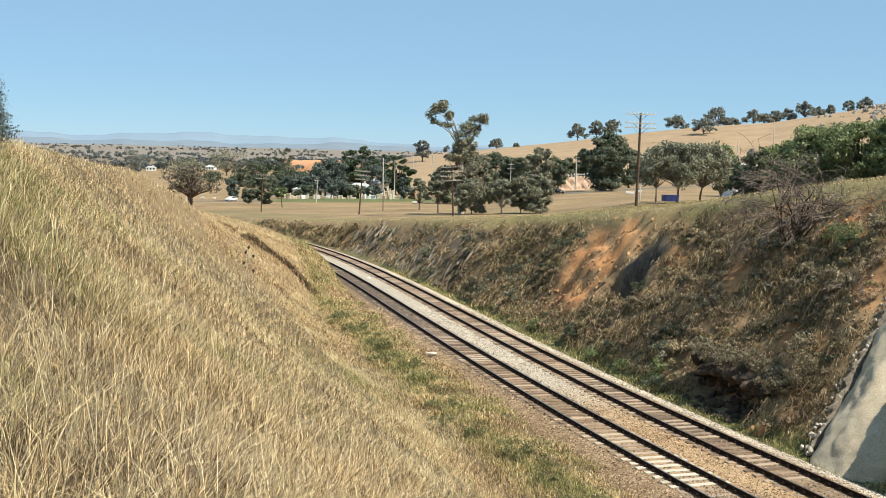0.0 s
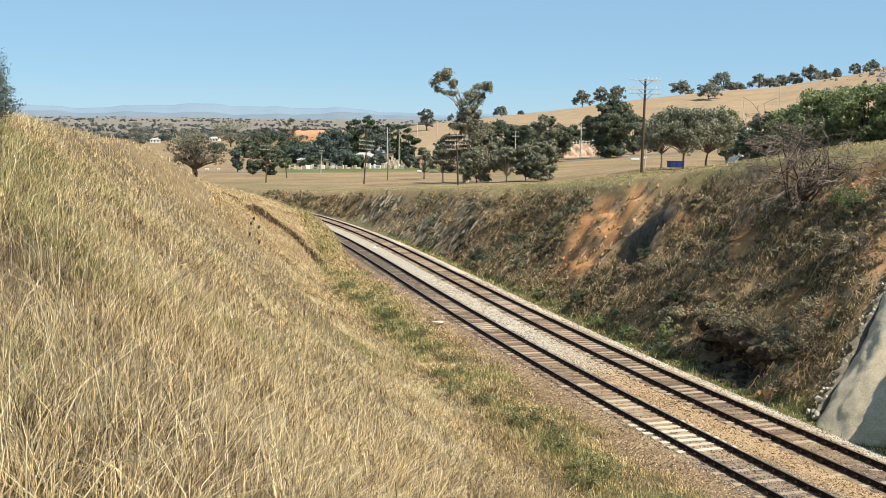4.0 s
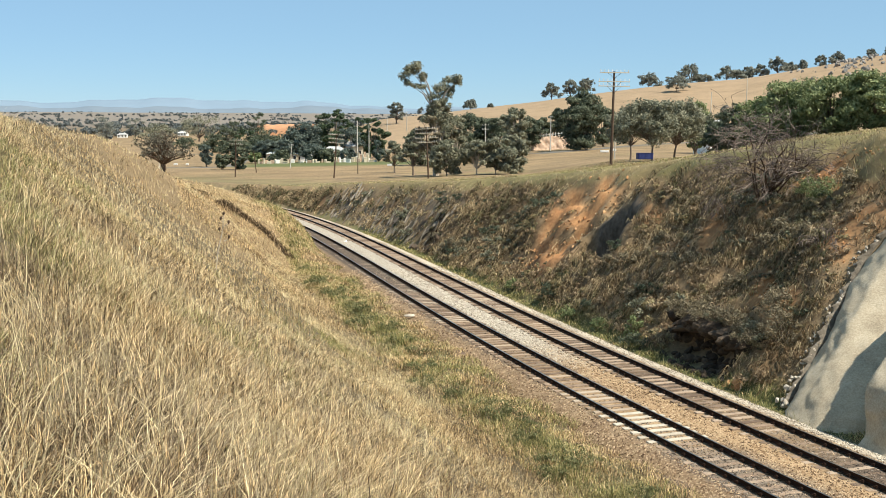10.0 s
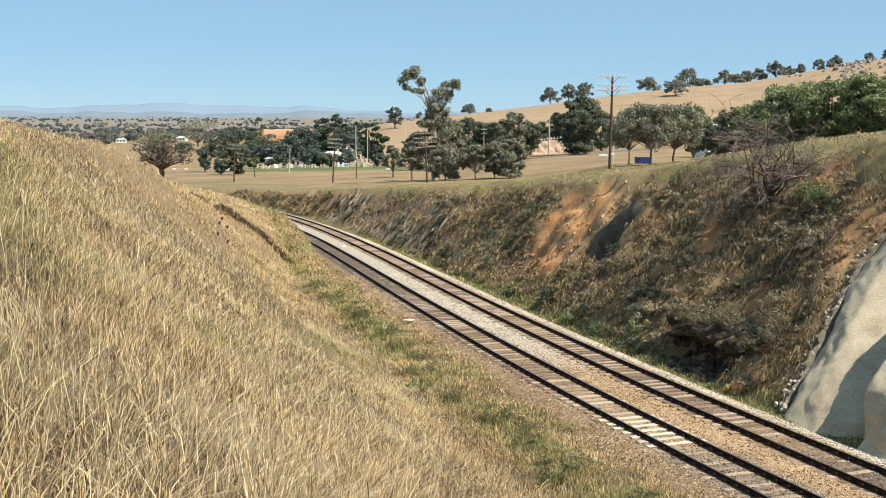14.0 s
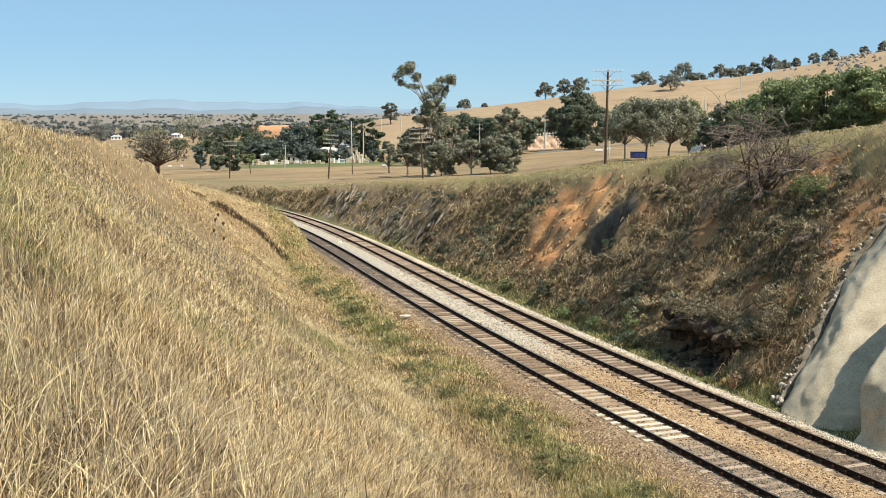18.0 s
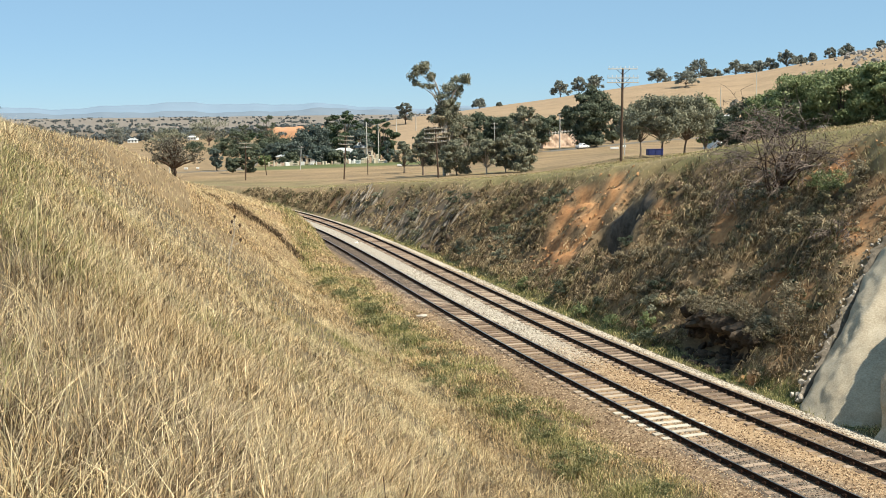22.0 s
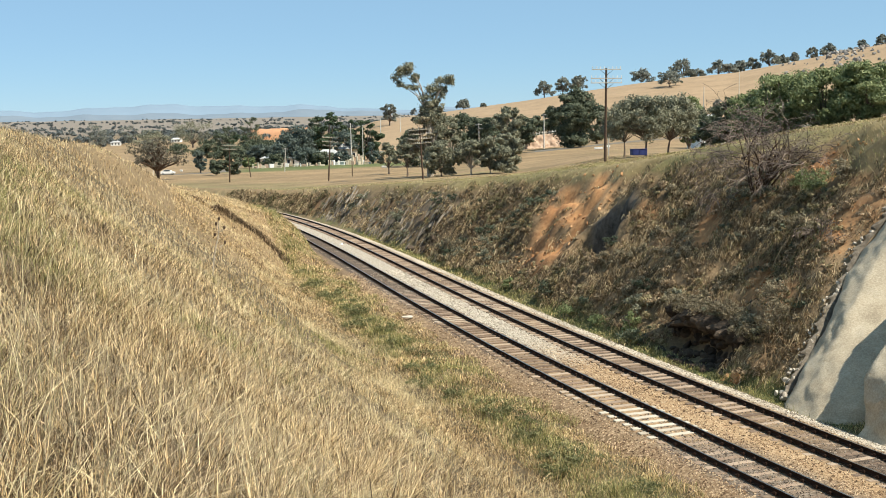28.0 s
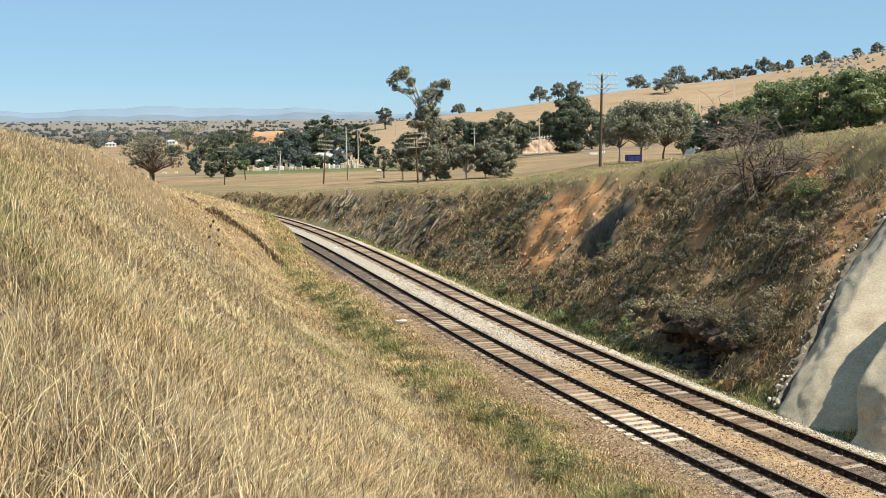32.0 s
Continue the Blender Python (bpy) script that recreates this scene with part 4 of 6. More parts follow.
def stonework(k0, k1, d, low, high, label, seed):
    """A broken row of low pale walls, slabs and stumps of columns."""
    q = random.Random(seed)
    ob = thing("stone_wall", Matrix(), label, "wall", "pale stonework by the green field")
    k = k0
    while k < k1:
        wide, tall = q.uniform(0.35, 1.7), q.uniform(low, high) * 0.7
        if wide < 0.9:
            tall *= 1.5
        bm = bmesh.new()
        box(bm, (wide, q.uniform(0.4, 0.9), tall + 0.5), pose(0, 0, tall / 2 - 0.25), 0.06)
        if q.random() < 0.4:
            box(bm, (wide * 1.12, 1.0, 0.18), pose(0, 0, tall), 0.03)
        m = part("slab", bm, q.choice((CREAM, WHITE, CREAM, STONE)), ob)
        m.matrix_world = Matrix.Translation(spot(k, d + q.uniform(-3, 3))) @ pose(0, 0, 0, 0, 0, q.uniform(-25, 25))
        k += (wide * 0.5 + q.uniform(0.2, 1.0)) / d


stonework(-0.176, -0.142, 377, 0.8, 1.9, "low broken pale stone walls beside the green field", 3)
stonework(-0.138, -0.108, 379, 0.6, 1.3, "low broken pale stone walls under the cedars", 4)
stonework(-0.104, -0.066, 378, 1.0, 3.2, "pale broken stone walls and column stumps", 5)
stonework(-0.103, -0.068, 390, 1.5, 4.5, "pale broken stone walls and column stumps", 6)


def mound(name, k, d, wide, high, deep, mat, label, category):
    at = spot(k, d)
    u, v = np.meshgrid(np.linspace(-1, 1, 40), np.linspace(-1, 1, 24), indexing="ij")
    r = np.clip(1 - u * u, 0, 1) * np.clip(1 - v * v, 0, 1)
    z = high * np.clip(r * 4, 0, 1) * (0.9 + 0.1 * wave(u * wide, v * deep, wide / 6, 2)) - 0.6
    P = np.stack([u * wide / 2 + at.x, v * deep / 2 + at.y, z + land(u * wide / 2 + at.x, v * deep / 2 + at.y)], -1)
    return tagged(new(name, grid_mesh(name, P, [mat])), label, category)


mound("clay_pit", -0.146, 980, 62, 11.0, 60, CLAY, "bare orange clay mound of a far pit", "clay pit")
mound("clay_pit", -0.166, 1000, 22, 10.0, 40, CLAY, "bare orange clay bank of a far pit", "clay pit")

# blue tank beside the tree, pale trough in the field
BLUE = material("faded_blue_paint", [(0.012, 0.02, 0.09), (0.03, 0.045, 0.16)], 0.6, 0.5, 0.1, 12)
tank = thing("water_tank", Matrix.Translation(spot(0.1862, 146)) @ pose(0, 0, 0.35, 0, 0, 8), "low dark blue tank beside the gum trees", "tank")
bm = bmesh.new()
box(bm, (2.1, 1.1, 0.8), pose(0, 0, 0.4), 0.06)
part("tank_body", bm, BLUE, tank)
bm = bmesh.new()
box(bm, (2.2, 1.2, 0.08), pose(0, 0, 0.83), 0.03)
part("lid", bm, BLUE, tank)
for x in (-0.8, 0, 0.8):
    bm = bmesh.new()
    box(bm, (0.07, 0.06, 0.74), pose(x, -0.58, 0.4), 0.01)
    part("rib", bm, BLUE, tank)
for k, d, w in ((0.1485, 300, 2.3), (0.1575, 318, 1.2), (-0.2545, 362, 1.2), (-0.2435, 362, 0.9), (-0.053, 330, 1.4)):
    tr = thing("trough", Matrix.Translation(spot(k, d)), "small white concrete trough in the dry field", "trough", "troughs in the fields")
    bm = bmesh.new()
    box(bm, (w, 0.7, 0.1), pose(0, 0, 0.15), 0.02)
    for sy in (-0.3, 0.3):
        box(bm, (w, 0.1, 0.6), pose(0, sy, 0.4), 0.02)
    for sx in (-w / 2 + 0.05, w / 2 - 0.05):
        box(bm, (0.1, 0.52, 0.6), pose(sx, 0, 0.4), 0.02)
    part("basin", bm, WHITE, tr)

# ---- road and cars ----
ASPHALT = material("worn_asphalt", [(0.13, 0.12, 0.105), (0.20, 0.185, 0.16)], 3.0, 1.0, 0.3, 20, shine=0.05)
ROAD = [(-0.14, 640), (-0.05, 500), (0.0, 405), (0.04, 352), (0.088, 332), (0.15, 352), (0.214, 388), (0.28, 440), (0.4, 520), (0.52, 600)]


def road_at(k):
    d = float(np.interp(k, [a for a, _ in ROAD], [b for _, b in ROAD]))
    return k * d, d


ks = np.linspace(-0.14, 0.52, 120)
mid = np.array([road_at(k) for k in ks])
way = np.gradient(mid, axis=0)
way /= np.linalg.norm(way, axis=1)[:, None]
side = np.stack([way[:, 1], -way[:, 0]], 1)
cols = np.linspace(-2.6, 2.6, 7)
RP = np.array([[(m[0] + q[0] * c, m[1] + q[1] * c) for c in cols] for m, q in zip(mid, side)])
rz = land(RP[..., 0].ravel(), RP[..., 1].ravel()).reshape(RP.shape[:2])
rz = rz.max(axis=1, keepdims=True) + 0.03 + 0 * rz
tagged(new("road", grid_mesh("road", np.concatenate([RP, rz[..., None]], -1), [ASPHALT])), "narrow asphalt country road behind the field", "road", kind="structure")

LANE = np.array([(k * d, d) for k, d in ((-0.36, 325), (-0.30, 328), (-0.25, 331), (-0.225, 336), (-0.206, 346), (-0.196, 375), (-0.19, 425))])
run_up = np.concatenate([[0], np.cumsum(np.hypot(*np.diff(LANE, axis=0).T))])


def lane_at(u):
    return np.stack([np.interp(u, run_up, LANE[:, 0]), np.interp(u, run_up, LANE[:, 1])], -1)


def lane_u(k):
    """How far along the lane the bearing k lies."""
    return float(np.interp(k, LANE[:, 0] / LANE[:, 1], run_up))


us = np.linspace(0, run_up[-1], 90)
mid = lane_at(us)
way = np.gradient(mid, axis=0)
way /= np.linalg.norm(way, axis=1)[:, None]
LP = mid[:, None] + np.stack([way[:, 1], -way[:, 0]], 1)[:, None] * np.linspace(-2.2, 2.2, 6)[None, :, None]
lane_z = land(LP[..., 0].ravel(), LP[..., 1].ravel()).reshape(LP.shape[:2]).max(axis=1, keepdims=True) + 0.04
tagged(new("road", grid_mesh("road", np.concatenate([LP, np.repeat(lane_z, 6, 1)[..., None]], -1), [ASPHALT])), "narrow asphalt lane past the broad tree", "road", kind="structure")

PAINT_WHITE = material("white_car_paint", [(0.70, 0.70, 0.70), (0.78, 0.78, 0.78)], 2.0, 0.25, 0.0, shine=0.5)
PAINT_DARK = material("dark_car_paint", [(0.02, 0.02, 0.025), (0.04, 0.04, 0.045)], 2.0, 0.2, 0.0, shine=0.5)
PAINT_GREY = material("charcoal_car_paint", [(0.025, 0.03, 0.028), (0.05, 0.055, 0.05)], 2.0, 0.25, 0.0, shine=0.5)
TYRE = material("black_tyre", [(0.015, 0.015, 0.015), (0.03, 0.03, 0.03)], 1.0, 0.9, 0.2, 30)
LAMP = material("lamp_lens", [(0.5, 0.5, 0.48), (0.7, 0.7, 0.68)], 1.0, 0.15, 0.0)


def car(label, paint, pickup):
    ob = thing("car", Matrix(), label, "car")
    side = [(-2.4, 0.35), (2.3, 0.35), (2.42, 0.6), (2.3, 0.9), (1.1, 1.05), (0.45, 1.62), (-0.75, 1.66), (-1.0, 1.08), (-2.4, 1.05)] if pickup else \
           [(-2.2, 0.35), (2.15, 0.35), (2.25, 0.6), (2.1, 0.85), (1.05, 0.98), (0.35, 1.46), (-1.2, 1.5), (-1.9, 1.02), (-2.25, 0.95)]
    bm = bmesh.new()
    a = [bm.verts.new((x, -0.88 if z < 1.2 else -0.68, z)) for x, z in side]
    b = [bm.verts.new((x, 0.88 if z < 1.2 else 0.68, z)) for x, z in side]
    bm.faces.new(a)
    bm.faces.new(b[::-1])
    for i in range(len(side)):
        j = (i + 1) % len(side)
        bm.faces.new((a[j], a[i], b[i], b[j]))
    bmesh.ops.bevel(bm, geom=bm.edges[:], offset=0.06, segments=2, affect="EDGES")
    body = part("body", bm, paint, ob)
    for sy in (-1, 1):
        bm = bmesh.new()
        x0, x1 = (-0.7, 0.6) if pickup else (-1.3, 0.6)
        q = [bm.verts.new(v) for v in ((x0, sy * 0.86, 1.08), (x1 + 0.25, sy * 0.86, 1.08), (x1 - 0.2, sy * 0.735, 1.48), (x0 + 0.1, sy * 0.735, 1.48))]
        bm.faces.new(q if sy < 0 else q[::-1])
        g = bmesh.ops.extrude_face_region(bm, geom=bm.faces[:])
        bmesh.ops.translate(bm, verts=[v for v in g["geom"] if isinstance(v, bmesh.types.BMVert)], vec=(0, sy * 0.02, 0))
        part("side_window", bm, DARK_GLASS, ob)
        for x in (1.42, -1.45):
            bm = bmesh.new()
            bmesh.ops.create_cone(bm, cap_ends=True, segments=20, radius1=0.34, radius2=0.34, depth=0.24, matrix=pose(x, sy * 0.8, 0.34, 90, 0, 0))
            bmesh.ops.bevel(bm, geom=[e for e in bm.edges if abs(e.verts[0].co.y - e.verts[1].co.y) < 0.01], offset=0.03, segments=1, affect="EDGES")
            w = part("wheel", bm, TYRE, ob)
            bm = bmesh.new()
            bmesh.ops.create_cone(bm, cap_ends=True, segments=14, radius1=0.2, radius2=0.2, depth=0.03, matrix=pose(x, sy * 0.925, 0.34, 90, 0, 0))
            part("rim", bm, ROOF, w)
        for x, m in ((2.33, LAMP), (-2.36 if pickup else -2.2, ROOF_RED)):
            bm = bmesh.new()
            box(bm, (0.08, 0.3, 0.16), pose(x, sy * 0.66, 0.78), 0.02)
            part("headlight" if x > 0 else "tail_lamp", bm, m, ob)
    return ob


ute = car("white pickup driving along the country road", PAINT_WHITE, True)
sedan = car("dark car driving along the country road", PAINT_DARK, False)
hatch = car("charcoal car driving along the country road", PAINT_GREY, False)


wagon = car("small white car driving along the lane", PAINT_WHITE, False)
farm_ute = car("white pickup driving along the lane", PAINT_WHITE, True)
compact = car("dark car passing on the country road", PAINT_DARK, False)
silver = car("white car driving past the broad tree", PAINT_WHITE, False)


def drive_lane(k, back):
    u = lane_u(k)
    (x, y), (x2, y2) = lane_at(u), lane_at(u + 0.5)
    if u > run_up[-1] - 1:
        (x2, y2) = 2 * lane_at(u) - lane_at(u - 0.5)
    t = math.atan2(y2 - y, x2 - x)
    side = -1.1 if back else 1.1
    return pose(x + math.sin(t) * side, y - math.cos(t) * side, float(np.interp(u, us, lane_z[:, 0])) + 0.01, 0, 0, math.degrees(t) + (180 if back else 0))


def drive(k, lane, back):
    x, y = road_at(k)
    x2, y2 = road_at(k + 0.002)
    t = math.atan2(y2 - y, x2 - x)
    x, y = x + math.sin(t) * lane, y - math.cos(t) * lane
    i = int(np.argmin(np.abs(ks - k)))
    z = float(np.interp(k, ks, rz[:, 0])) + 0.01
    return pose(x, y, z, 0, 0, math.degrees(t) + (180 if back else 0))


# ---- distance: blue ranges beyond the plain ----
# the air's blue haze is painted into both range colours
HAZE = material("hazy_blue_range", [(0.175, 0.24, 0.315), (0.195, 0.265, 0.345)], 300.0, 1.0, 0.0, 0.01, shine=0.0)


def ranges(name, dist, base, heights, mat, label):
    a = np.linspace(-0.75, 0.75, 260)
    top = np.interp(a, *zip(*heights)) + 4 * np.sin(a * 41) + 3 * np.sin(a * 97 + 1) + 1.5 * np.sin(a * 230)
    rows = []
    for t in (0, 0.4, 0.75, 1.0, 0.6):
        rows.append(np.stack([np.sin(a) * (dist + 150 * (t if len(rows) < 4 else 2)), np.cos(a) * (dist + 150 * (t if len(rows) < 4 else 2)), base + (top - base) * t], 1))
    return tagged(new(name, grid_mesh(name, np.stack(rows, 1), [mat])), label, "hills", kind="structure")


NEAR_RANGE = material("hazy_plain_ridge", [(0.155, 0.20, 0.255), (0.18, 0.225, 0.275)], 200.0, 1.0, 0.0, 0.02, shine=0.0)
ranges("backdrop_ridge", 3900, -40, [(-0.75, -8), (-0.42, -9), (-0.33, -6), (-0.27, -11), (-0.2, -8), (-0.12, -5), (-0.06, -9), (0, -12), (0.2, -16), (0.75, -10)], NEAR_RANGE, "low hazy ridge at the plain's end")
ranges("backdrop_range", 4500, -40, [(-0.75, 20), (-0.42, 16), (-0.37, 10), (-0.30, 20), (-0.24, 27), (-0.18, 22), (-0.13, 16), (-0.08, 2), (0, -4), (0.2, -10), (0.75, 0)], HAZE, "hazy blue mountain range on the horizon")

# far woods on the plain
rand = np.random.default_rng(11)
far_clumps = []
while len(far_clumps) < 900:
    k, d = rand.uniform(-0.46, 0.0), 850 * (4.4 ** rand.random())
    x = k * d
    if wave(np.array([x]), np.array([d * 0.6]), 160, 2)[0] < 0.05 and rand.random() < 0.75:
        continue
    h = rand.uniform(3.5, 7.5) * (0.7 if d > 1500 else 1.0)
    for _ in range(2):
        far_clumps.append(((x + rand.uniform(-14, 14), d + rand.uniform(-9, 9), ground_at(x, d) + h * 0.5), (h * rand.uniform(0.6, 1.3), h * 0.8, h * 0.55)))
# bluish grey leaf colour holds the haze over the plain
FAR_WOOD = leafy("hazy_distant_woods", [(0.095, 0.11, 0.115), (0.13, 0.148, 0.15), (0.17, 0.185, 0.18)])
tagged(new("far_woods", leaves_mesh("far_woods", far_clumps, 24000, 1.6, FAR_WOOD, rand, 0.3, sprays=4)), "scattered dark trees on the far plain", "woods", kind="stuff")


# ---- sprayed concrete over the cutting's face ----
def bank_point(s, n, dz):
    """Arrays: places by the track's s and n, dz above its rails."""
    d = heading(s)
    c = 1 / np.sqrt(1 + d * d)
    return np.stack([centre(s) + n * c, s - n * d * c, RAIL_Z - GRADE * s + dz], -1)


def bump(v, mid, half):
    return np.exp(-((v - mid) / half) ** 2)


def sprayed_wall():
    s, v = np.meshgrid(np.linspace(20, 40.4, 190), np.linspace(0, 1, 130), indexing="ij")
    h = -0.62 + v * 11.4
    tilt = s
    s = s + 0.46 * np.clip(h, 0, 5.4) * np.clip((s - 29) / 10, 0, 1) + 0.10 * np.sin(h * 1.9) * (s > 39)
    n = 6.9 + np.maximum(h + 0.5, 0) / 0.98
    proud = np.interp(tilt, [20, 28, 32, 34, 35.2, 36.0, 36.9, 37.7, 38.7, 39.6, 40.2, 40.4], [0.2, 0.3, 1.2, 2.3, 2.3, -1.3, -1.4, -0.4, 0.7, 0.5, 0.1, -0.8])
    proud = np.where(tilt < 35.6, proud * np.clip(0.45 + h / 3, 0.4, 1) * np.clip(1.9 - h / 6, 0.3, 1), np.where(tilt < 38.3, proud * np.clip(2.0 - h / 5, 0.1, 1), proud))
    proud = proud + 1.5 * np.clip((3.4 - h) / 3, 0, 1) * np.clip((tilt - 36.2) / 0.6, 0, 1) * np.clip((38.7 - tilt) / 1.2, 0, 1)
    n = n - proud
    n = n - 0.10 * wave(s, h, 0.9, 2) - 0.055 * wave(s, h, 0.36, 5) - 0.035 * wave(s, h, 0.17, 8)
    P = bank_point(s, n, h)
    return tagged(new("retaining_wall", grid_mesh("retaining_wall", P, [SHOTCRETE])), "pale sprayed concrete over the cutting face", "retaining wall")


sprayed_wall()

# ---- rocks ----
# dark shale, coloured deeper still to carry the hollows' shade
ROCK_DARK = material("shade_darkened_rock", [(0.022, 0.016, 0.012), (0.055, 0.04, 0.029), (0.115, 0.085, 0.06)], 0.5, 0.95, 0.9, 9, by_piece=0.3)
ROCK_GREY = material("grey_shale", [(0.06, 0.05, 0.04), (0.15, 0.13, 0.105), (0.30, 0.265, 0.22)], 0.5, 0.9, 0.9, 9, by_piece=0.3)
ROCK_PALE = material("pale_broken_stone", [(0.32, 0.28, 0.23), (0.55, 0.50, 0.43)], 0.4, 0.9, 0.7, 12, by_piece=0.3)
ROCK_CLAY = material("orange_clay_rock", [(0.22, 0.095, 0.04), (0.42, 0.22, 0.10), (0.56, 0.34, 0.18)], 0.5, 0.95, 0.8, 8, by_piece=0.4)
GRANITE = material("weathered_granite", [(0.15, 0.14, 0.13), (0.30, 0.28, 0.26)], 1.5, 0.9, 0.6, 4, by_piece=0.3)


def rock_mesh(name, mat, seed, chop=8):
    """A broken lump about 1 m across."""
    r = random.Random(seed)
    bm = bmesh.new()
    bmesh.ops.create_icosphere(bm, subdivisions=2, radius=0.5)
    for _ in range(chop):
        nrm = Vector((r.gauss(0, 1), r.gauss(0, 1), r.gauss(0, 1))).normalized()
        off = r.uniform(0.26, 0.42)
        for v in bm.verts:
            t = v.co.dot(nrm) - off
            if t > 0:
                v.co -= nrm * t
    for v in bm.verts:
        v.co += noise.noise_vector(v.co * 4 + Vector((seed, 0, 0))) * 0.03
    me = bpy.data.meshes.new(name)
    bm.to_mesh(me)
    bm.free()
    me.materials.append(mat)
    return me


grey = [rock_mesh("rock", ROCK_GREY, i) for i in range(4)]
dark_rock = [rock_mesh("rock", ROCK_DARK, 50 + i) for i in range(3)]
pale = [rock_mesh("rock", ROCK_PALE, 10 + i, 16) for i in range(3)]
clay = [rock_mesh("rock", ROCK_CLAY, 20 + i, 16) for i in range(3)]
granite = [rock_mesh("boulder", GRANITE, 30 + i, 14) for i in range(4)]


def bank_h(s, n):
    p = bank_point(np.array([float(s)]), np.array([float(n)]), 0)[0]
    return Vector((p[0], p[1], ground_at(p[0], p[1])))


def dip(s, turn, tilt, roll):
    """Axes along the track at s, then turned."""
    return Matrix.Rotation(-math.atan(float(heading(s))), 4, "Z") @ pose(0, 0, 0, tilt, roll, turn)


# tilted shale beds that stand out of the far part of the face
r = random.Random(8)
beds = thing("rock_outcrop", Matrix(), "tilted grey shale beds standing out of the bank", "rock")
for i in range(250):
    s = r.uniform(96, 140)
    n = 7.2 + r.uniform(0, 1) ** 1.3 * (4.3 - (s - 96) * 0.035)
    p = bank_h(s, n)
    ob = part("rock", r.choice(grey), None, beds)
    ob.matrix_world = Matrix.Translation(p) @ dip(s, r.uniform(-6, 6), 0, 0) @ pose(0, 0, 0, -42 + r.uniform(-7, 7), r.uniform(-8, 8), 0) @ pose(0, 0, 0, 0, 38, 0) @ Matrix.Diagonal((r.uniform(0.12, 0.34), r.uniform(0.4, 0.9), r.uniform(1.0, 3.4), 1))
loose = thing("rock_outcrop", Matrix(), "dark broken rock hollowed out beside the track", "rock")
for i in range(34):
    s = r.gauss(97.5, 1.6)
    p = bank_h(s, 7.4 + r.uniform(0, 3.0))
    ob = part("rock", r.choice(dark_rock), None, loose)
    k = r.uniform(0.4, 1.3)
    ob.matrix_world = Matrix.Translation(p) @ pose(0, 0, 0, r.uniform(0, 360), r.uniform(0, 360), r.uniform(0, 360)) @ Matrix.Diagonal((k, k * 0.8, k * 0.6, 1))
slip = thing("clay_slip", Matrix(), "crumbling orange clay and rubble of a slip", "rock")
for i in range(220):
    f = r.random()
    s, n = 74.6 - 1.6 * f + r.gauss(0, 1.8), 9.4 + 6.4 * f + r.gauss(0, 0.5)
    p = bank_h(s, n)
    ob = part("rock", r.choice(clay), None, slip)
    k = 0.07 + 0.26 * r.random() ** 2
    ob.matrix_world = Matrix.Translation(p) @ pose(0, 0, 0, r.uniform(0, 360), r.uniform(0, 360), r.uniform(0, 360)) @ Matrix.Diagonal((k * 1.3, k, k * 0.6, 1))
for s0, n0, count, spread, kinds, big, label in ((44.0, 6.7, 11, 0.4, clay, 0.75, "small heap of orange rocks beside the track"), (47.9, 11.2, 14, 0.45, clay, 0.45, "orange rocks bedded in the bank"), (53.6, 14.7, 12, 0.6, clay, 0.4, "orange clay rocks under the dead bush"),
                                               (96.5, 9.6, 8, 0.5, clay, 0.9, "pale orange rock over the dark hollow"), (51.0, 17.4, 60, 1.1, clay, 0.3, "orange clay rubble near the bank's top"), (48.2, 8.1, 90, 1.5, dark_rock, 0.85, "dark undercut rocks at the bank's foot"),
                                               (44.9, 12.8, 30, 0.9, clay, 0.26, "reddish crumbling clay on the bank"), (58, 12.0, 18, 2.5, clay, 0.24, "orange stones scattered in dry grass"), (57, 14.2, 18, 3.0, clay, 0.24, "orange stones scattered in dry grass")):
    heap = thing("rock_heap", Matrix(), label, "rocks")
    for i in range(count):
        s, n = r.gauss(s0, spread), r.gauss(n0, spread * 0.6)
        ob = part("rock", r.choice(kinds), None, heap)
        k = r.uniform(0.4, 1.0) * big
        ob.matrix_world = Matrix.Translation(bank_h(s, max(7.0 if big > 0.5 else 6.6, n))) @ pose(0, 0, 0, r.uniform(0, 360), r.uniform(0, 360), r.uniform(0, 360)) @ Matrix.Diagonal((k, k * r.uniform(0.6, 1), k * 0.6, 1))
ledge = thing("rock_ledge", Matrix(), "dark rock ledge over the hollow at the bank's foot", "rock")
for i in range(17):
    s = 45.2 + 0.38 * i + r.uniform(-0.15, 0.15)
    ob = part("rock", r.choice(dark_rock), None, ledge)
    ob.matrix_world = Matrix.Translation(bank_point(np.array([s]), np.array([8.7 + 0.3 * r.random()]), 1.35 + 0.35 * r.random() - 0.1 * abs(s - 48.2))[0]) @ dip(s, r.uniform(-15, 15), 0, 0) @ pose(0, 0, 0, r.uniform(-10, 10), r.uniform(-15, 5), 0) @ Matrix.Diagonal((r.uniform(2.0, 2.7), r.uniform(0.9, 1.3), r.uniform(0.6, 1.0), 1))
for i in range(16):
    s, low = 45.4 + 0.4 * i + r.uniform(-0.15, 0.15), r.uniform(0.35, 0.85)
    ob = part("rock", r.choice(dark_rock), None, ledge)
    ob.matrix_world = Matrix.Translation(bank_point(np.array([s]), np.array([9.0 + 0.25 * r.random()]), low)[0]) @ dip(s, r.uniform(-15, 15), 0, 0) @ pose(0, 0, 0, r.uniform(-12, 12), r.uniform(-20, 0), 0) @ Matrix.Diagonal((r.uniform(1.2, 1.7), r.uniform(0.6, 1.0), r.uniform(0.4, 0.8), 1))
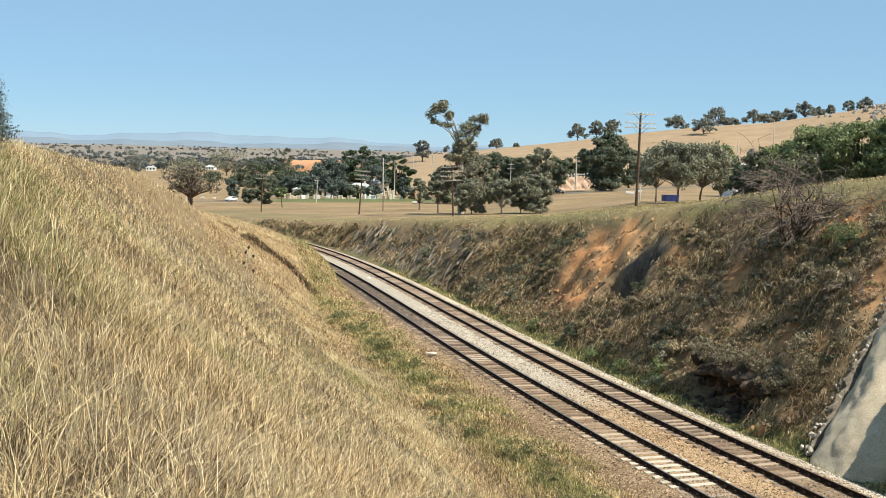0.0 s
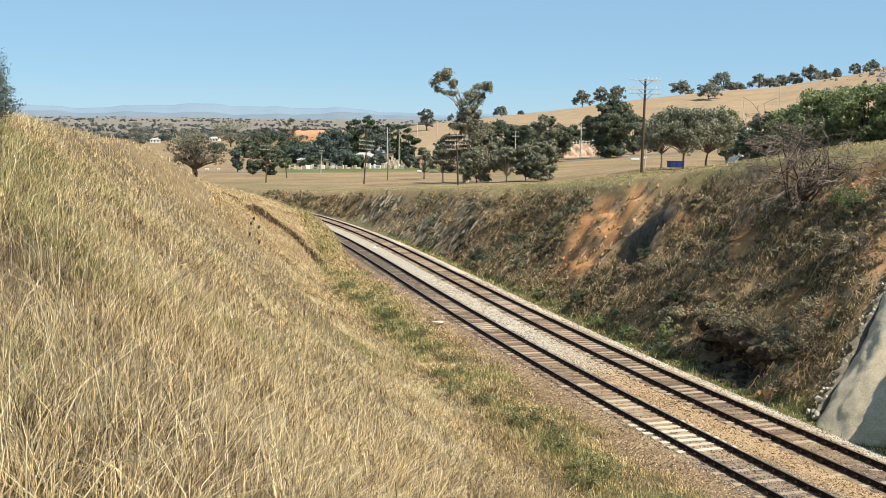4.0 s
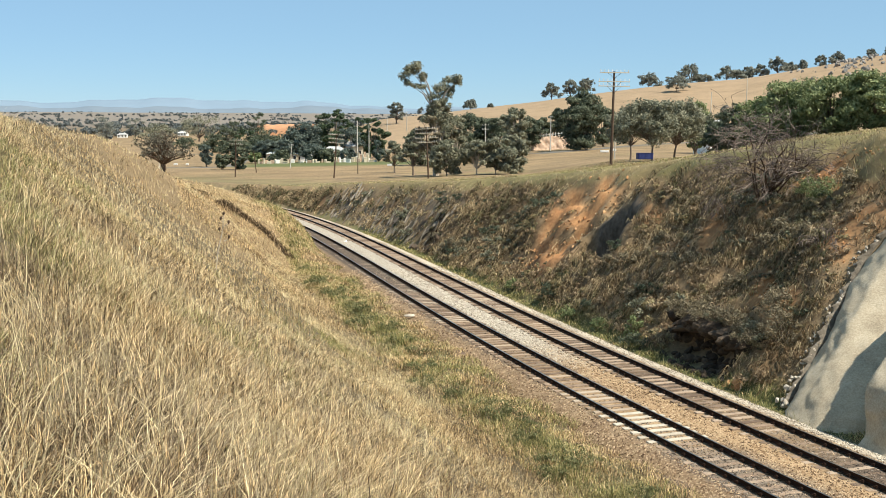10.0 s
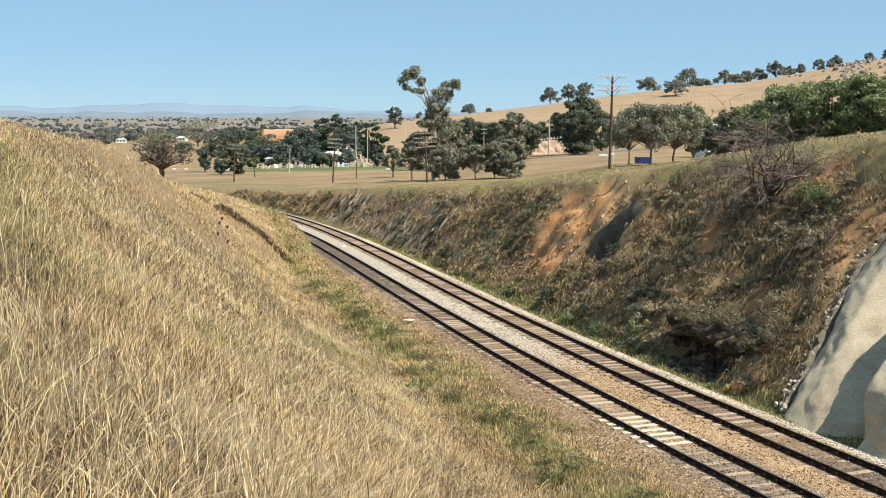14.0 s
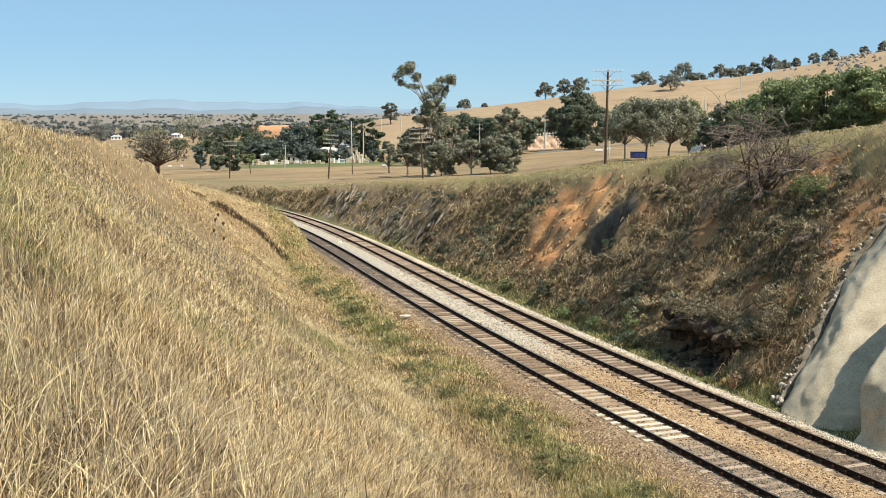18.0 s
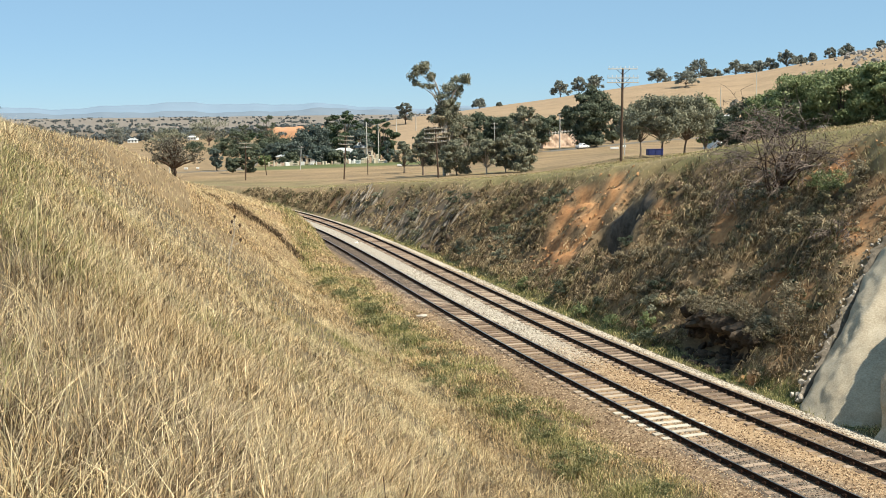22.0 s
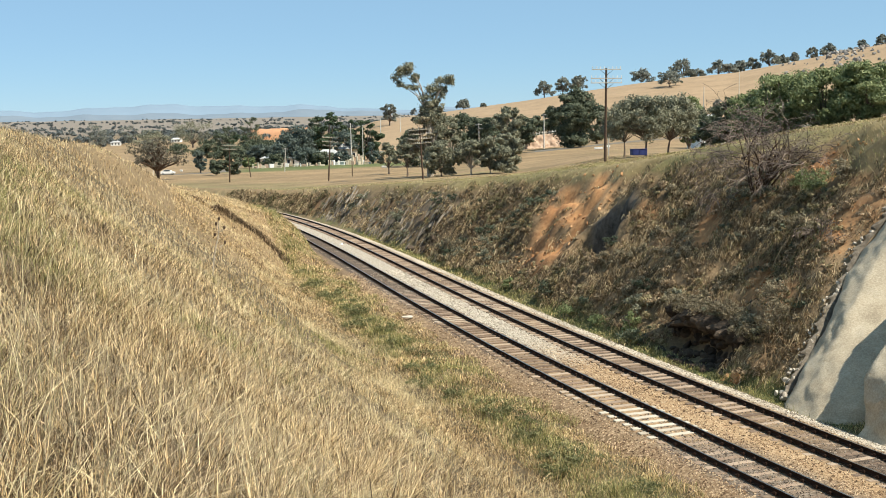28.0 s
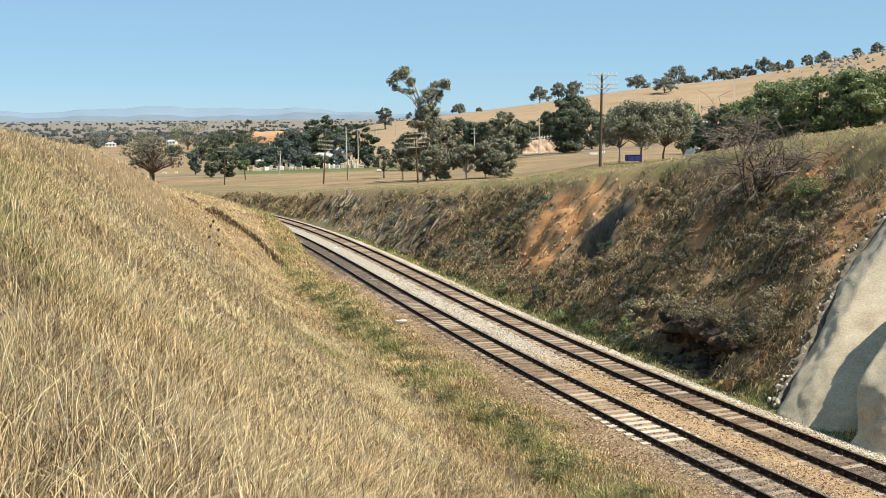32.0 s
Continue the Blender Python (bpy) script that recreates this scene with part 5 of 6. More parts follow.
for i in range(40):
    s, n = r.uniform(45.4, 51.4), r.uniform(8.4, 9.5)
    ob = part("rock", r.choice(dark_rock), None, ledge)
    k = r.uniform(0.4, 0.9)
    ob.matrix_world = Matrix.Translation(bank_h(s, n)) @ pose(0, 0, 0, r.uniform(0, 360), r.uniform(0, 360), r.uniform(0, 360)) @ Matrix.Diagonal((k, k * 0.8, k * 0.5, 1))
# broken pale edge of the sprayed concrete
rim = thing("broken_edge", Matrix(), "broken pale rock along the concrete's edge", "rock")
u, v = np.meshgrid(np.linspace(0, 1, 240), np.linspace(0, 1, 9), indexing="ij")
h = -0.3 + 9.4 * u
s = 40.25 + 0.46 * np.clip(h, 0, 5.4) + v * (0.15 + 0.03 * np.sin(u * 37) + 0.07 * wave(h, h * 0, 0.25, 3))
n = 6.9 + (h + 0.5) / 0.98 - 0.15 - 0.25 * np.sin(v * np.pi) - 0.2 * wave(s, h, 0.16, 3) - 0.10 * wave(s, h, 0.4, 7) + 1.5 * (v == 1) + 0.8 * (v == 0)
part("rock", grid_mesh("rock", bank_point(s, n, h), [ROCK_GREY], False), None, rim)
for i in range(80):
    h = -0.3 + 8.0 * r.random() ** 1.5
    ob = part("rock", r.choice(pale), None, rim)
    k = r.uniform(0.1, 0.3) + 0.22 * max(0, 1 - h) * r.random()
    p = bank_point(np.array([40.6 + 0.46 * h + r.uniform(-0.3, 0.3) - 0.46 * max(0, h - 5.4)]), np.array([6.65 + (h + 0.5) / 0.98]), h + 0.02)[0]
    ob.matrix_world = Matrix.Translation(p) @ pose(0, 0, 0, r.uniform(0, 360), r.uniform(0, 360), r.uniform(0, 360)) @ Matrix.Diagonal((k, k * 0.8, k * 0.6, 1))
# granite tors on the hill's shoulder
for k0, count, spread in ((0.372, 100, 0.010), (0.395, 80, 0.02), (0.345, 40, 0.018), (0.425, 50, 0.02)):
    tor = thing("granite_outcrop", Matrix(), "grey granite boulders on the dry hilltop", "boulders", "granite on the hill")
    for i in range(count):
        k, d = r.gauss(k0, spread), r.uniform(600, 800)
        z = 0.8 + 4.2 * r.random() ** 2
        ob = part("boulder", r.choice(granite), None, tor)
        ob.matrix_world = Matrix.Translation(spot(k, d) + Vector((0, 0, z * 0.15))) @ pose(0, 0, 0, r.uniform(-25, 25), r.uniform(-25, 25), r.uniform(0, 360)) @ Matrix.Diagonal((z, z * 0.8, z * 0.9, 1))
# stray pale stones
for s, n, size, label in ((64.2, -2.2, (0.5, 1.0, 0.22), "flat white stone slab lying on the verge"), (106.2, 1.95, (0.9, 0.6, 0.5), "white painted block between the tracks"), (106.9, 2.3, (0.6, 0.5, 0.5), "small dark block between the tracks")):
    st = thing("stone", Matrix.Translation(bank_point(np.array([s]), np.array([n]), -0.25)[0]), label, "stone")
    ob = part("block", grey[0] if "dark" in label else rock_mesh("block", WHITE if n > 0 else ROCK_PALE, 40 + int(s), 18), None, st)
    ob.matrix_world = st.matrix_world @ pose(0, 0, 0, 0, 0, 8) @ Matrix.Diagonal((*size[1::-1], size[2], 1))

# ---- bare bushes ----
TWIG_BROWN = material("brown_twigs", [(0.07, 0.045, 0.025), (0.17, 0.115, 0.065), (0.28, 0.20, 0.12)], 0.3, 0.95, 0.2, 20)
TWIG = material("dead_grey_twigs", [(0.09, 0.066, 0.054), (0.18, 0.14, 0.118), (0.30, 0.245, 0.21)], 0.3, 0.95, 0.2, 20)


def dead_bush(at, height, wide, seed, label, stems=9, depth=4, thick=0.05, mat=None, name="dead_bush", arch=0.5):
    """Stems that fork and arch over into fine twigs."""
    r = random.Random(seed)
    ob = thing(name, Matrix.Translation(at), label, "bush")
    stem, twig = bmesh.new(), bmesh.new()

    def grow(p, way, length, rad, level):
        pts, radii = [p], [rad]
        for i in range(3):
            way = (way + Vector((r.gauss(0, 0.22), r.gauss(0, 0.22), r.gauss(0, 0.16) - arch * 0.12 * (depth - level + 1)))).normalized()
            p = p + way * length / 3
            pts.append(p)
            radii.append(max(0.011, rad * (1 - 0.25 * (i + 1))))
        tube(stem if level > depth - 2 else twig, pts, radii, 5 if level > depth - 2 else 3)
        if level > 0:
            for _ in range(3 if level > 1 else 4):
                q = pts[r.choice((1, 2, 3))]
                w = (way + Vector((r.gauss(0, 0.6), r.gauss(0, 0.6), r.gauss(0, 0.4)))).normalized()
                grow(q, w, length * r.uniform(0.55, 0.8), max(0.011, rad * 0.58), level - 1)

    for i in range(stems):
        t = 2 * math.pi * i / stems + r.uniform(-0.3, 0.3)
        spread = wide / height * 0.55 * r.uniform(0.3, 1)
        grow(Vector((0.15 * math.cos(t), 0.15 * math.sin(t), -0.2)), Vector((math.cos(t) * spread, math.sin(t) * spread, 1)).normalized(), height * r.uniform(0.4, 0.52), thick * r.uniform(0.7, 1.2), depth)
    part("stem", stem, mat or POLE_WOOD, ob, "dark forked stems")
    part("twig_mass", twig, mat or TWIG, ob, "fine bare grey twigs")
    return ob


dead_bush(bank_h(53.7, 15.0), 6.0, 4.6, 2, "large leafless bush with grey arching twigs", 11, 4, 0.10, arch=0.12)
dead_bush(bank_h(56.0, 14.2), 2.2, 3.2, 5, "leafless thorny bush hanging down the bank", 8, 3, 0.03, TWIG, arch=1.1)
dead_bush(bank_h(42.9, 8.6), 2.2, 3.0, 3, "twiggy brown bush beside the concrete", 10, 3, 0.022, TWIG_BROWN, arch=0.6)
dead_bush(bank_h(45.2, 12.4), 1.9, 2.2, 4, "thin bare twigs on the reddish bank", 6, 3, 0.018, TWIG)

# low shrubs on the bank
for i, (s, n, h, w, kind, label) in enumerate([(54.0, 7.4, 1.3, 1.4, "green", "bright green bush at the bank's foot"), (43.3, 9.0, 1.7, 2.6, "brown", "brownish leafy shrub beside the concrete"), (51.0, 16.0, 1.2, 2.2, "green", "green shrub beside the dead bush"),
                                              (49.5, 15.8, 1.3, 2.2, "green", "green shrub on the bank's top"), (57.5, 7.3, 0.6, 1.6, "green", "low green weeds at the bank's foot"), (61.0, 7.2, 0.6, 1.8, "green", "low green weeds at the bank's foot"),
                                              (53.0, 7.2, 0.6, 2.0, "dark", "low green weeds at the bank's foot"), (66.0, 7.6, 1.0, 1.8, "dark", "dark shrub at the bank's foot"), (72.0, 7.4, 0.7, 1.8, "green", "low green weeds at the bank's foot"),
                                              (62.0, 10.0, 0.9, 1.5, "brown", "brown dry shrub on the bank"), (60.0, 12.5, 0.9, 1.6, "brown", "brown dry shrub on the bank"), (49.5, 11.0, 0.8, 1.8, "brown", "brown dry shrub on the bank"),
                                              (44.6, 9.6, 1.5, 2.4, "brown", "brownish twiggy shrub over the bank's foot"), (45.4, 8.9, 1.2, 2.0, "gum", "olive shrub over the bank's foot"), (47.0, 12.8, 0.8, 1.6, "brown", "brown dry shrub on the bank"), (56.5, 9.6, 0.9, 1.6, "brown", "brown dry shrub on the bank"),
                                              (86.0, 10.5, 0.9, 1.8, "brown", "brown dry shrub on the bank"), (82.0, 12.0, 0.9, 1.8, "dark", "dark shrub on the bank"), (90.0, 8.5, 0.9, 1.8, "brown", "brown dry shrub on the bank")]):
    tree(bank_h(s, n), h, w, kind, label, clumps=8, count=700, leaf=0.055, low=0.0, trunk=0.2, seed=500 + i, name="shrub", category="shrub", flat=0.8)


def thistle(at, height):
    """A dry stalk with a few spent flower heads."""
    ob = thing("thistle", Matrix.Translation(at), "tall dry thistle stalk with dark spent heads", "thistle")
    bm = bmesh.new()
    tube(bm, [(-0.35, 0, -0.1), (-0.2, 0, height * 0.4), (0.03, 0.02, height * 0.75), (0.08, 0, height)], [0.034, 0.03, 0.026, 0.018], 6)
    for z, x, y in ((0.55, 0.22, 0.05), (0.68, -0.2, 0.03), (0.8, 0.24, -0.04), (0.86, -0.12, 0)):
        tube(bm, [(0.07, 0, height * z), (0.07 + x * 0.6, y, height * z + 0.06), (0.07 + x, y, height * z + 0.16)], [0.026, 0.022, 0.018], 5)
    part("stalk", bm, PALE_WOOD, ob)
    for z, x, y in ((0.55, 0.29, 0.05), (0.68, -0.13, 0.03), (0.8, 0.31, -0.04), (0.86, -0.05, 0), (0.94, 0.08, 0)):
        bm = bmesh.new()
        p = Vector((x, y, height * z + 0.18))
        tube(bm, [p - Vector((0, 0, 0.06)), p, p + Vector((0.01, 0, 0.05)), p + Vector((0.01, 0, 0.1))], [0.02, 0.055, 0.06, 0.03], 7)
        part("flower_head", bm, POLE_WOOD, ob, "dark spent flower head")


p = spot(-0.2120, 47)
thistle(p, 2.7)
for k0, d0, h0, l0 in ((-0.045, 5.6, 0.34, 0.12), (-0.065, 5.5, 0.4, -0.05), (-0.02, 5.8, 0.3, -0.1), (-0.075, 5.9, 0.36, 0.16), (0.01, 5.7, 0.3, 0.02)):
    w = thing("weed_stalk", Matrix.Translation(spot(k0, d0)), "dark dry weed stalk in the pale grass", "weed", "dark weed stalks")
    bm = bmesh.new()
    tube(bm, [(0, 0, -0.05), (l0 * 0.4, 0.01, h0 * 0.8), (l0, 0, h0 * 1.7)], [0.005, 0.004, 0.0025], 5)
    part("stalk", bm, POLE_WOOD, w)
    for z in (0.6, 1.0):
        bm = bmesh.new()
        tube(bm, [(l0 * 0.4 * z, 0, h0 * z), (l0 * 0.4 * z + 0.09, 0.02, h0 * z + 0.03), (l0 * 0.4 * z + 0.17, 0.02, h0 * z + 0.04)], [0.003, 0.0025, 0.002], 4)
        part("twig", bm, POLE_WOOD, w)

# scrub hanging over the ledge
for i in range(12):
    s = 45.2 + 0.55 * i
    at = Vector(bank_point(np.array([s]), np.array([8.25 + 0.6 * r.random()]), 1.45 + 0.5 * r.random())[0])
    tree(at, r.uniform(0.6, 1.1), r.uniform(1.2, 1.9), r.choice(("brown", "gum", "brown")), "withered scrub hanging over the dark ledge", clumps=7, count=420, leaf=0.05, low=0.0, trunk=0.2, seed=530 + i, name="shrub", category="shrub", flat=0.8, group="scrub over the ledge")

# many low dry shrubs that break up the bank
kinds = [tree(bank_h(50 + 3 * i, 9.5), 0.75, 1.5, kd, lb, clumps=7, count=420, leaf=0.06, low=0.0, trunk=0.2, seed=560 + i, name="shrub", category="shrub", flat=0.75, group="low shrubs on the bank")
         for i, (kd, lb) in enumerate((("brown", "low brown withered shrub on the bank"), ("gum", "low olive shrub on the bank"), ("dark", "low dark green shrub on the bank")))]
for i in range(150):
    s = 44 * (140 / 44) ** r.random()
    top = float(np.interp(s, [45, 60, 75, 104, 140], [11, 9.6, 8.2, 5.6, 3.4]))
    n = 7.8 + r.random() * top
    if 64 < s < 77 or (s < 46 and n > 11) or (45 < s < 52 and n < 9.8):
        continue
    p = bank_h(s, n)
    if float(natural(np.array([p.x]), np.array([p.y]))[0]) - p.z < 1.4:
        continue
    k = r.uniform(0.5, 1.4)
    copy_thing(kinds[r.choice((0, 0, 0, 1, 1, 2))], Matrix.Translation(bank_h(s, n) - Vector((0, 0, 0.1))) @ pose(0, 0, 0, 0, 0, r.uniform(0, 360)) @ Matrix.Diagonal((k, k, k * r.uniform(0.7, 1.1), 1)))

# weeds along the verge
weed = tree(bank_h(37, -4.6), 0.35, 2.4, "olive", "low olive weeds on the railway verge", clumps=9, count=600, leaf=0.045, low=0.0, trunk=0.1, seed=590, name="weed", category="weeds", flat=0.5, group="weeds on the verge")
for s, n, k in ((35.5, -5.6, 0.8), (39, -5.0, 0.7), (42, -4.8, 0.9), (46, -5.4, 0.8), (51, -5.0, 1.0), (57, -4.4, 0.9), (63, -5.2, 1.2), (68, -4.6, 1.0), (74, -4.8, 1.2), (80, -5.1, 1.2), (86, -5.0, 1.1), (48, -6.0, 0.8), (33, -4.0, 0.7), (36, -4.6, 0.8), (41, -4.3, 0.6), (44, -4.8, 0.9), (54, -4.6, 0.9), (60, -4.4, 0.8), (66, -4.8, 1.0), (72, -4.5, 0.9)):
    copy_thing(weed, Matrix.Translation(bank_h(s, n)) @ pose(0, 0, 0, 0, 0, r.uniform(0, 360)) @ Matrix.Diagonal((k, k, k * r.uniform(0.7, 1.3), 1)))

# yellow-flowered herb in the near grass
YELLOW = material("yellow_petals", [(0.55, 0.36, 0.02), (0.75, 0.55, 0.05)], 0.1, 0.7, 0.0)
herb = thing("herb", Matrix.Translation(spot(0.022, 5.9)), "grey-green herb with small yellow flowers", "herb")
bm = bmesh.new()
heads = []
for i in range(46):
    x, y = r.gauss(0, 0.16), r.gauss(0, 0.12)
    z = r.uniform(0.18, 0.38)
    tube(bm, [(x * 0.3, y * 0.3, -0.05), (x * 0.8, y * 0.8, z * 0.6), (x, y, z)], [0.003, 0.0025, 0.002], 4)
    heads.append((x, y, z))
part("stem", bm, LEAF["blue"], herb)
part("foliage", leaves_mesh("foliage", [((x, y, z * 0.6), (0.05, 0.05, 0.08)) for x, y, z in heads], 900, 0.014, LEAF["blue"], np.random.default_rng(9), 0.2), None, herb)
for x, y, z in heads[:30]:
    bm = bmesh.new()
    tube(bm, [(x, y, z - 0.004), (x, y, z + 0.004), (x, y, z + 0.012)], [0.004, 0.012, 0.006], 7)
    part("flower", bm, YELLOW, herb)


# ---- grass ----
def blades(name, root, height, lean, width, mat, rand, curl=0.5):
    """Bent blades that taper both ways: root (N,3), height (N), lean (N,2) in metres at the tip, width (N). Straight ones at curl 0; over 1 the tip hangs."""
    n = len(root)
    t = rand.uniform(0, np.pi, n)
    side = np.stack([np.cos(t), np.sin(t), np.zeros(n)], 1) * width[:, None] / 2
    tip = root + np.column_stack([lean, height])
    if curl == 0:
        V = np.stack([root - side, root + side, tip], 1).reshape(-1, 3)
        return from_arrays(name, V, np.arange(n * 3).reshape(-1, 3), [mat])
    up = (0.55 + 0.3 * curl * rand.uniform(0.4, 1.3, n))
    mid = root + np.column_stack([lean * (0.5 - 0.2 * curl), height * up])
    mid[:, :2] += rand.normal(0, 0.08, (n, 2)) * height[:, None]
    V = np.stack([root, mid - side, mid + side, tip], 1).reshape(-1, 3)
    b = (np.arange(n) * 4)[:, None]
    F = (b[:, None, :] + np.array([[0, 2, 1], [1, 2, 3]])[None]).reshape(-1, 3)
    return from_arrays(name, V, F, [mat])


STRAW = leafy("dry_straw_blades", [(0.12, 0.075, 0.034), (0.52, 0.35, 0.165), (0.88, 0.68, 0.40)], -1.0, 3.0, 0.12, 0.6)
PALE_STRAW = leafy("pale_straw_blades", [(0.48, 0.38, 0.21), (0.68, 0.545, 0.32), (0.88, 0.75, 0.48)], -0.9, 3.0, 0.12, 0.6)
GREENISH = leafy("greenish_blades", [(0.15, 0.155, 0.05), (0.32, 0.31, 0.11), (0.56, 0.49, 0.24)], -1.1, 2.0, 0.12, 0.6)
RUSSET = leafy("russet_brown_blades", [(0.09, 0.057, 0.036), (0.32, 0.215, 0.13), (0.60, 0.45, 0.285)], -1.1, 2.0, 0.1, 0.7)
VERGE_GREEN = leafy("verge_green_blades", [(0.09, 0.10, 0.035), (0.21, 0.205, 0.075), (0.42, 0.37, 0.17)], -1.0, 2.0, 0.2, 0.6)
# dark dead blades that also paint shade between the paler stalks
UMBER = leafy("dead_and_gap_shade_blades", [(0.03, 0.02, 0.011), (0.075, 0.052, 0.028), (0.16, 0.11, 0.062)], -1.0, 2.0, 0.08, 0.8)
GREY_STEM = leafy("grey_dead_stems", [(0.13, 0.095, 0.06), (0.29, 0.22, 0.145), (0.50, 0.40, 0.27)], -0.9, 2.0, 0.08, 0.7)
KIND = {"grey": GREY_STEM, "umber": UMBER, "straw": STRAW, "pale": PALE_STRAW, "greenish": GREENISH, "russet": RUSSET, "verge": VERGE_GREEN}
LABEL = {"grey": "tangled grey dead stems on the bank", "umber": "dark dead grass and painted shade between the stalks", "straw": "tall dry golden grass covering the bank", "pale": "pale bleached grass stalks on the bank", "greenish": "greenish grass among the dry stalks", "russet": "brown seeding grass on the bank", "verge": "short green grass and weeds along the verge"}


def scatter(rand, count, k0, k1, d0, d1):
    """Places spread evenly over the view: bearings even, distances even in proportion."""
    k = rand.uniform(k0, k1, count)
    d = d0 * (d1 / d0) ** rand.random(count)
    return k * d, d


def bank_grass(seed, count, d0, d1, wide, tall, share):
    rand = np.random.default_rng(seed)
    x, y = scatter(rand, count, -0.5, 0.32, d0, d1)
    if share == 2:  # the steep end of the bank where the line curves away
        P = bank_point(rand.uniform(82, 128, count), rand.uniform(-15, -2.5, count), np.zeros(count))
        x, y = P[:, 0], P[:, 1]
    if share == 3:  # the bank's lower edge
        P = bank_point(24 * (88 / 24) ** rand.random(count), -4.7 - 5.0 * rand.random(count), np.zeros(count))
        x, y = P[:, 0], P[:, 1]
    cx, cy = np.round(x / 0.45 + rand.normal(0, 0.25, count)) * 0.45, np.round(y / 0.45 + rand.normal(0, 0.25, count)) * 0.45
    pull = rand.random(count) < (0.72 if share == 1 else 0.0)
    x, y = np.where(pull, x * 0.35 + cx * 0.65, x), np.where(pull, y * 0.35 + cy * 0.65, y)
    s, n = along(x, y)
    ok = n < np.interp(s, [80, 95, 105, 120], [-5.0, -3.6, -2.4, -2.1]) + rand.normal(0, 0.35, count)
    x, y, s, n = x[ok], y[ok], s[ok], n[ok]
    count = len(x)
    z = land(x, y)
    d = np.hypot(x, y)
    patch = wave(x, y, 2.2, 6) + 0.6 * wave(x, y, 0.8, 9) + rand.normal(0, 0.35, count)
    tone = wave(x, y, 3.1, 13) + 0.6 * wave(x, y, 1.1, 17) + rand.normal(0, 0.4, count)
    green_spot = np.exp(-((x / np.maximum(y, 1) + 0.43) / 0.07) ** 2) * np.exp(-((y - 20) / 13) ** 2) * 1.7
    for gx0, gy0, rx, ry, much in ((-5.4, 18, 1.8, 3, 1.1), (-7.0, 44, 2.5, 7, 1.4), (-3.2, 17, 1.0, 3, 1.0), (-2.6, 6.6, 0.5, 0.8, 1.3), (-12.5, 34, 3, 7, 0.9), (-5.5, 50, 1.5, 5, 0.9)):
        green_spot = green_spot + much * np.exp(-((x - gx0) / rx) ** 2 - ((y - gy0) / ry) ** 2)
    nigh = np.clip((11 - d) / 5, 0, 1)
    off = np.clip((d - 14) / 12, 0, 1)
    kind = np.where(tone > 0.8 + 0.35 * nigh - 0.65 * off, 1, 0)
    kind = np.where(patch + green_spot > 1.2, 2, kind)
    kind = np.where((patch < -0.55 + 0.3 * nigh - 0.5 * off) & (green_spot < 0.4), 3, kind)
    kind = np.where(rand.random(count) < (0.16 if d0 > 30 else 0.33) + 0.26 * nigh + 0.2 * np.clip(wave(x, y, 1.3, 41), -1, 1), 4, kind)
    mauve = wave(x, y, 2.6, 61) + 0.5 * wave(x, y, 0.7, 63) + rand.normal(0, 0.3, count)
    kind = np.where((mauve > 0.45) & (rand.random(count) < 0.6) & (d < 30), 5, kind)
    # thin spots get more umber blades, as painted shade in the gaps
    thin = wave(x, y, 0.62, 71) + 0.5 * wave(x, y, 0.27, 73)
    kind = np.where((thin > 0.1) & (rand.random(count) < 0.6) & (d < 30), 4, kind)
    keep = (rand.random(count) > 0.88 * np.clip(thin * 1.8 - 0.05, 0, 1)) | (d > 36)
    x, y, z, s, n, d, kind = x[keep], y[keep], z[keep], s[keep], n[keep], d[keep], kind[keep]
    count = len(x)
    hh = tall * np.where(kind == 4, 0.8, 1.0) * np.clip(rand.normal(0.75, 0.25, count) + 0.22 * wave(x, y, 1.7, 21), 0.25, 1.5)
    hh = hh * np.where(s > 85, 0.85, np.clip(0.65 + (-5.0 - n) / 8, 0.4, 1))
    a = rand.uniform(0, 2 * np.pi, count)
    reach = hh * np.abs(rand.normal(0.45, 0.85, count))
    hh = hh / np.sqrt(1 + 0.5 * (reach / hh) ** 2)
    swirl = 2.2 * wave(x, y, 1.4, 25)
    lean = np.stack([np.cos(a) * reach + hh * 0.04 * np.cos(swirl), np.sin(a) * reach + hh * 0.04 * np.sin(swirl)], 1)
    w = np.maximum(wide * (0.4 + 1.2 * rand.random(count) ** 2), d * (0.00045 if d0 > 30 else 0.0004))
    root = np.column_stack([x, y, z - 0.03])
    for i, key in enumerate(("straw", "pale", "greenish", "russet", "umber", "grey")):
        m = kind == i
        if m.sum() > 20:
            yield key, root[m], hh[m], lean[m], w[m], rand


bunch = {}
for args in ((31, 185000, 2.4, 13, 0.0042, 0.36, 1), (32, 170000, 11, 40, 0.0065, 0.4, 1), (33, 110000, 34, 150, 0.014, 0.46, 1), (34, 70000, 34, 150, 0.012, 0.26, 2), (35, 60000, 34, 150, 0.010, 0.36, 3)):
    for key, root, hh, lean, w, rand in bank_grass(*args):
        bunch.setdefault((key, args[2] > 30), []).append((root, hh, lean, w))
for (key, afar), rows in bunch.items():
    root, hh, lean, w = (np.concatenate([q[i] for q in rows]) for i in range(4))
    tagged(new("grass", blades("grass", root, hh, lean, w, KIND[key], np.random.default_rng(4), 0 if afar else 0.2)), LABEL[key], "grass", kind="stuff")

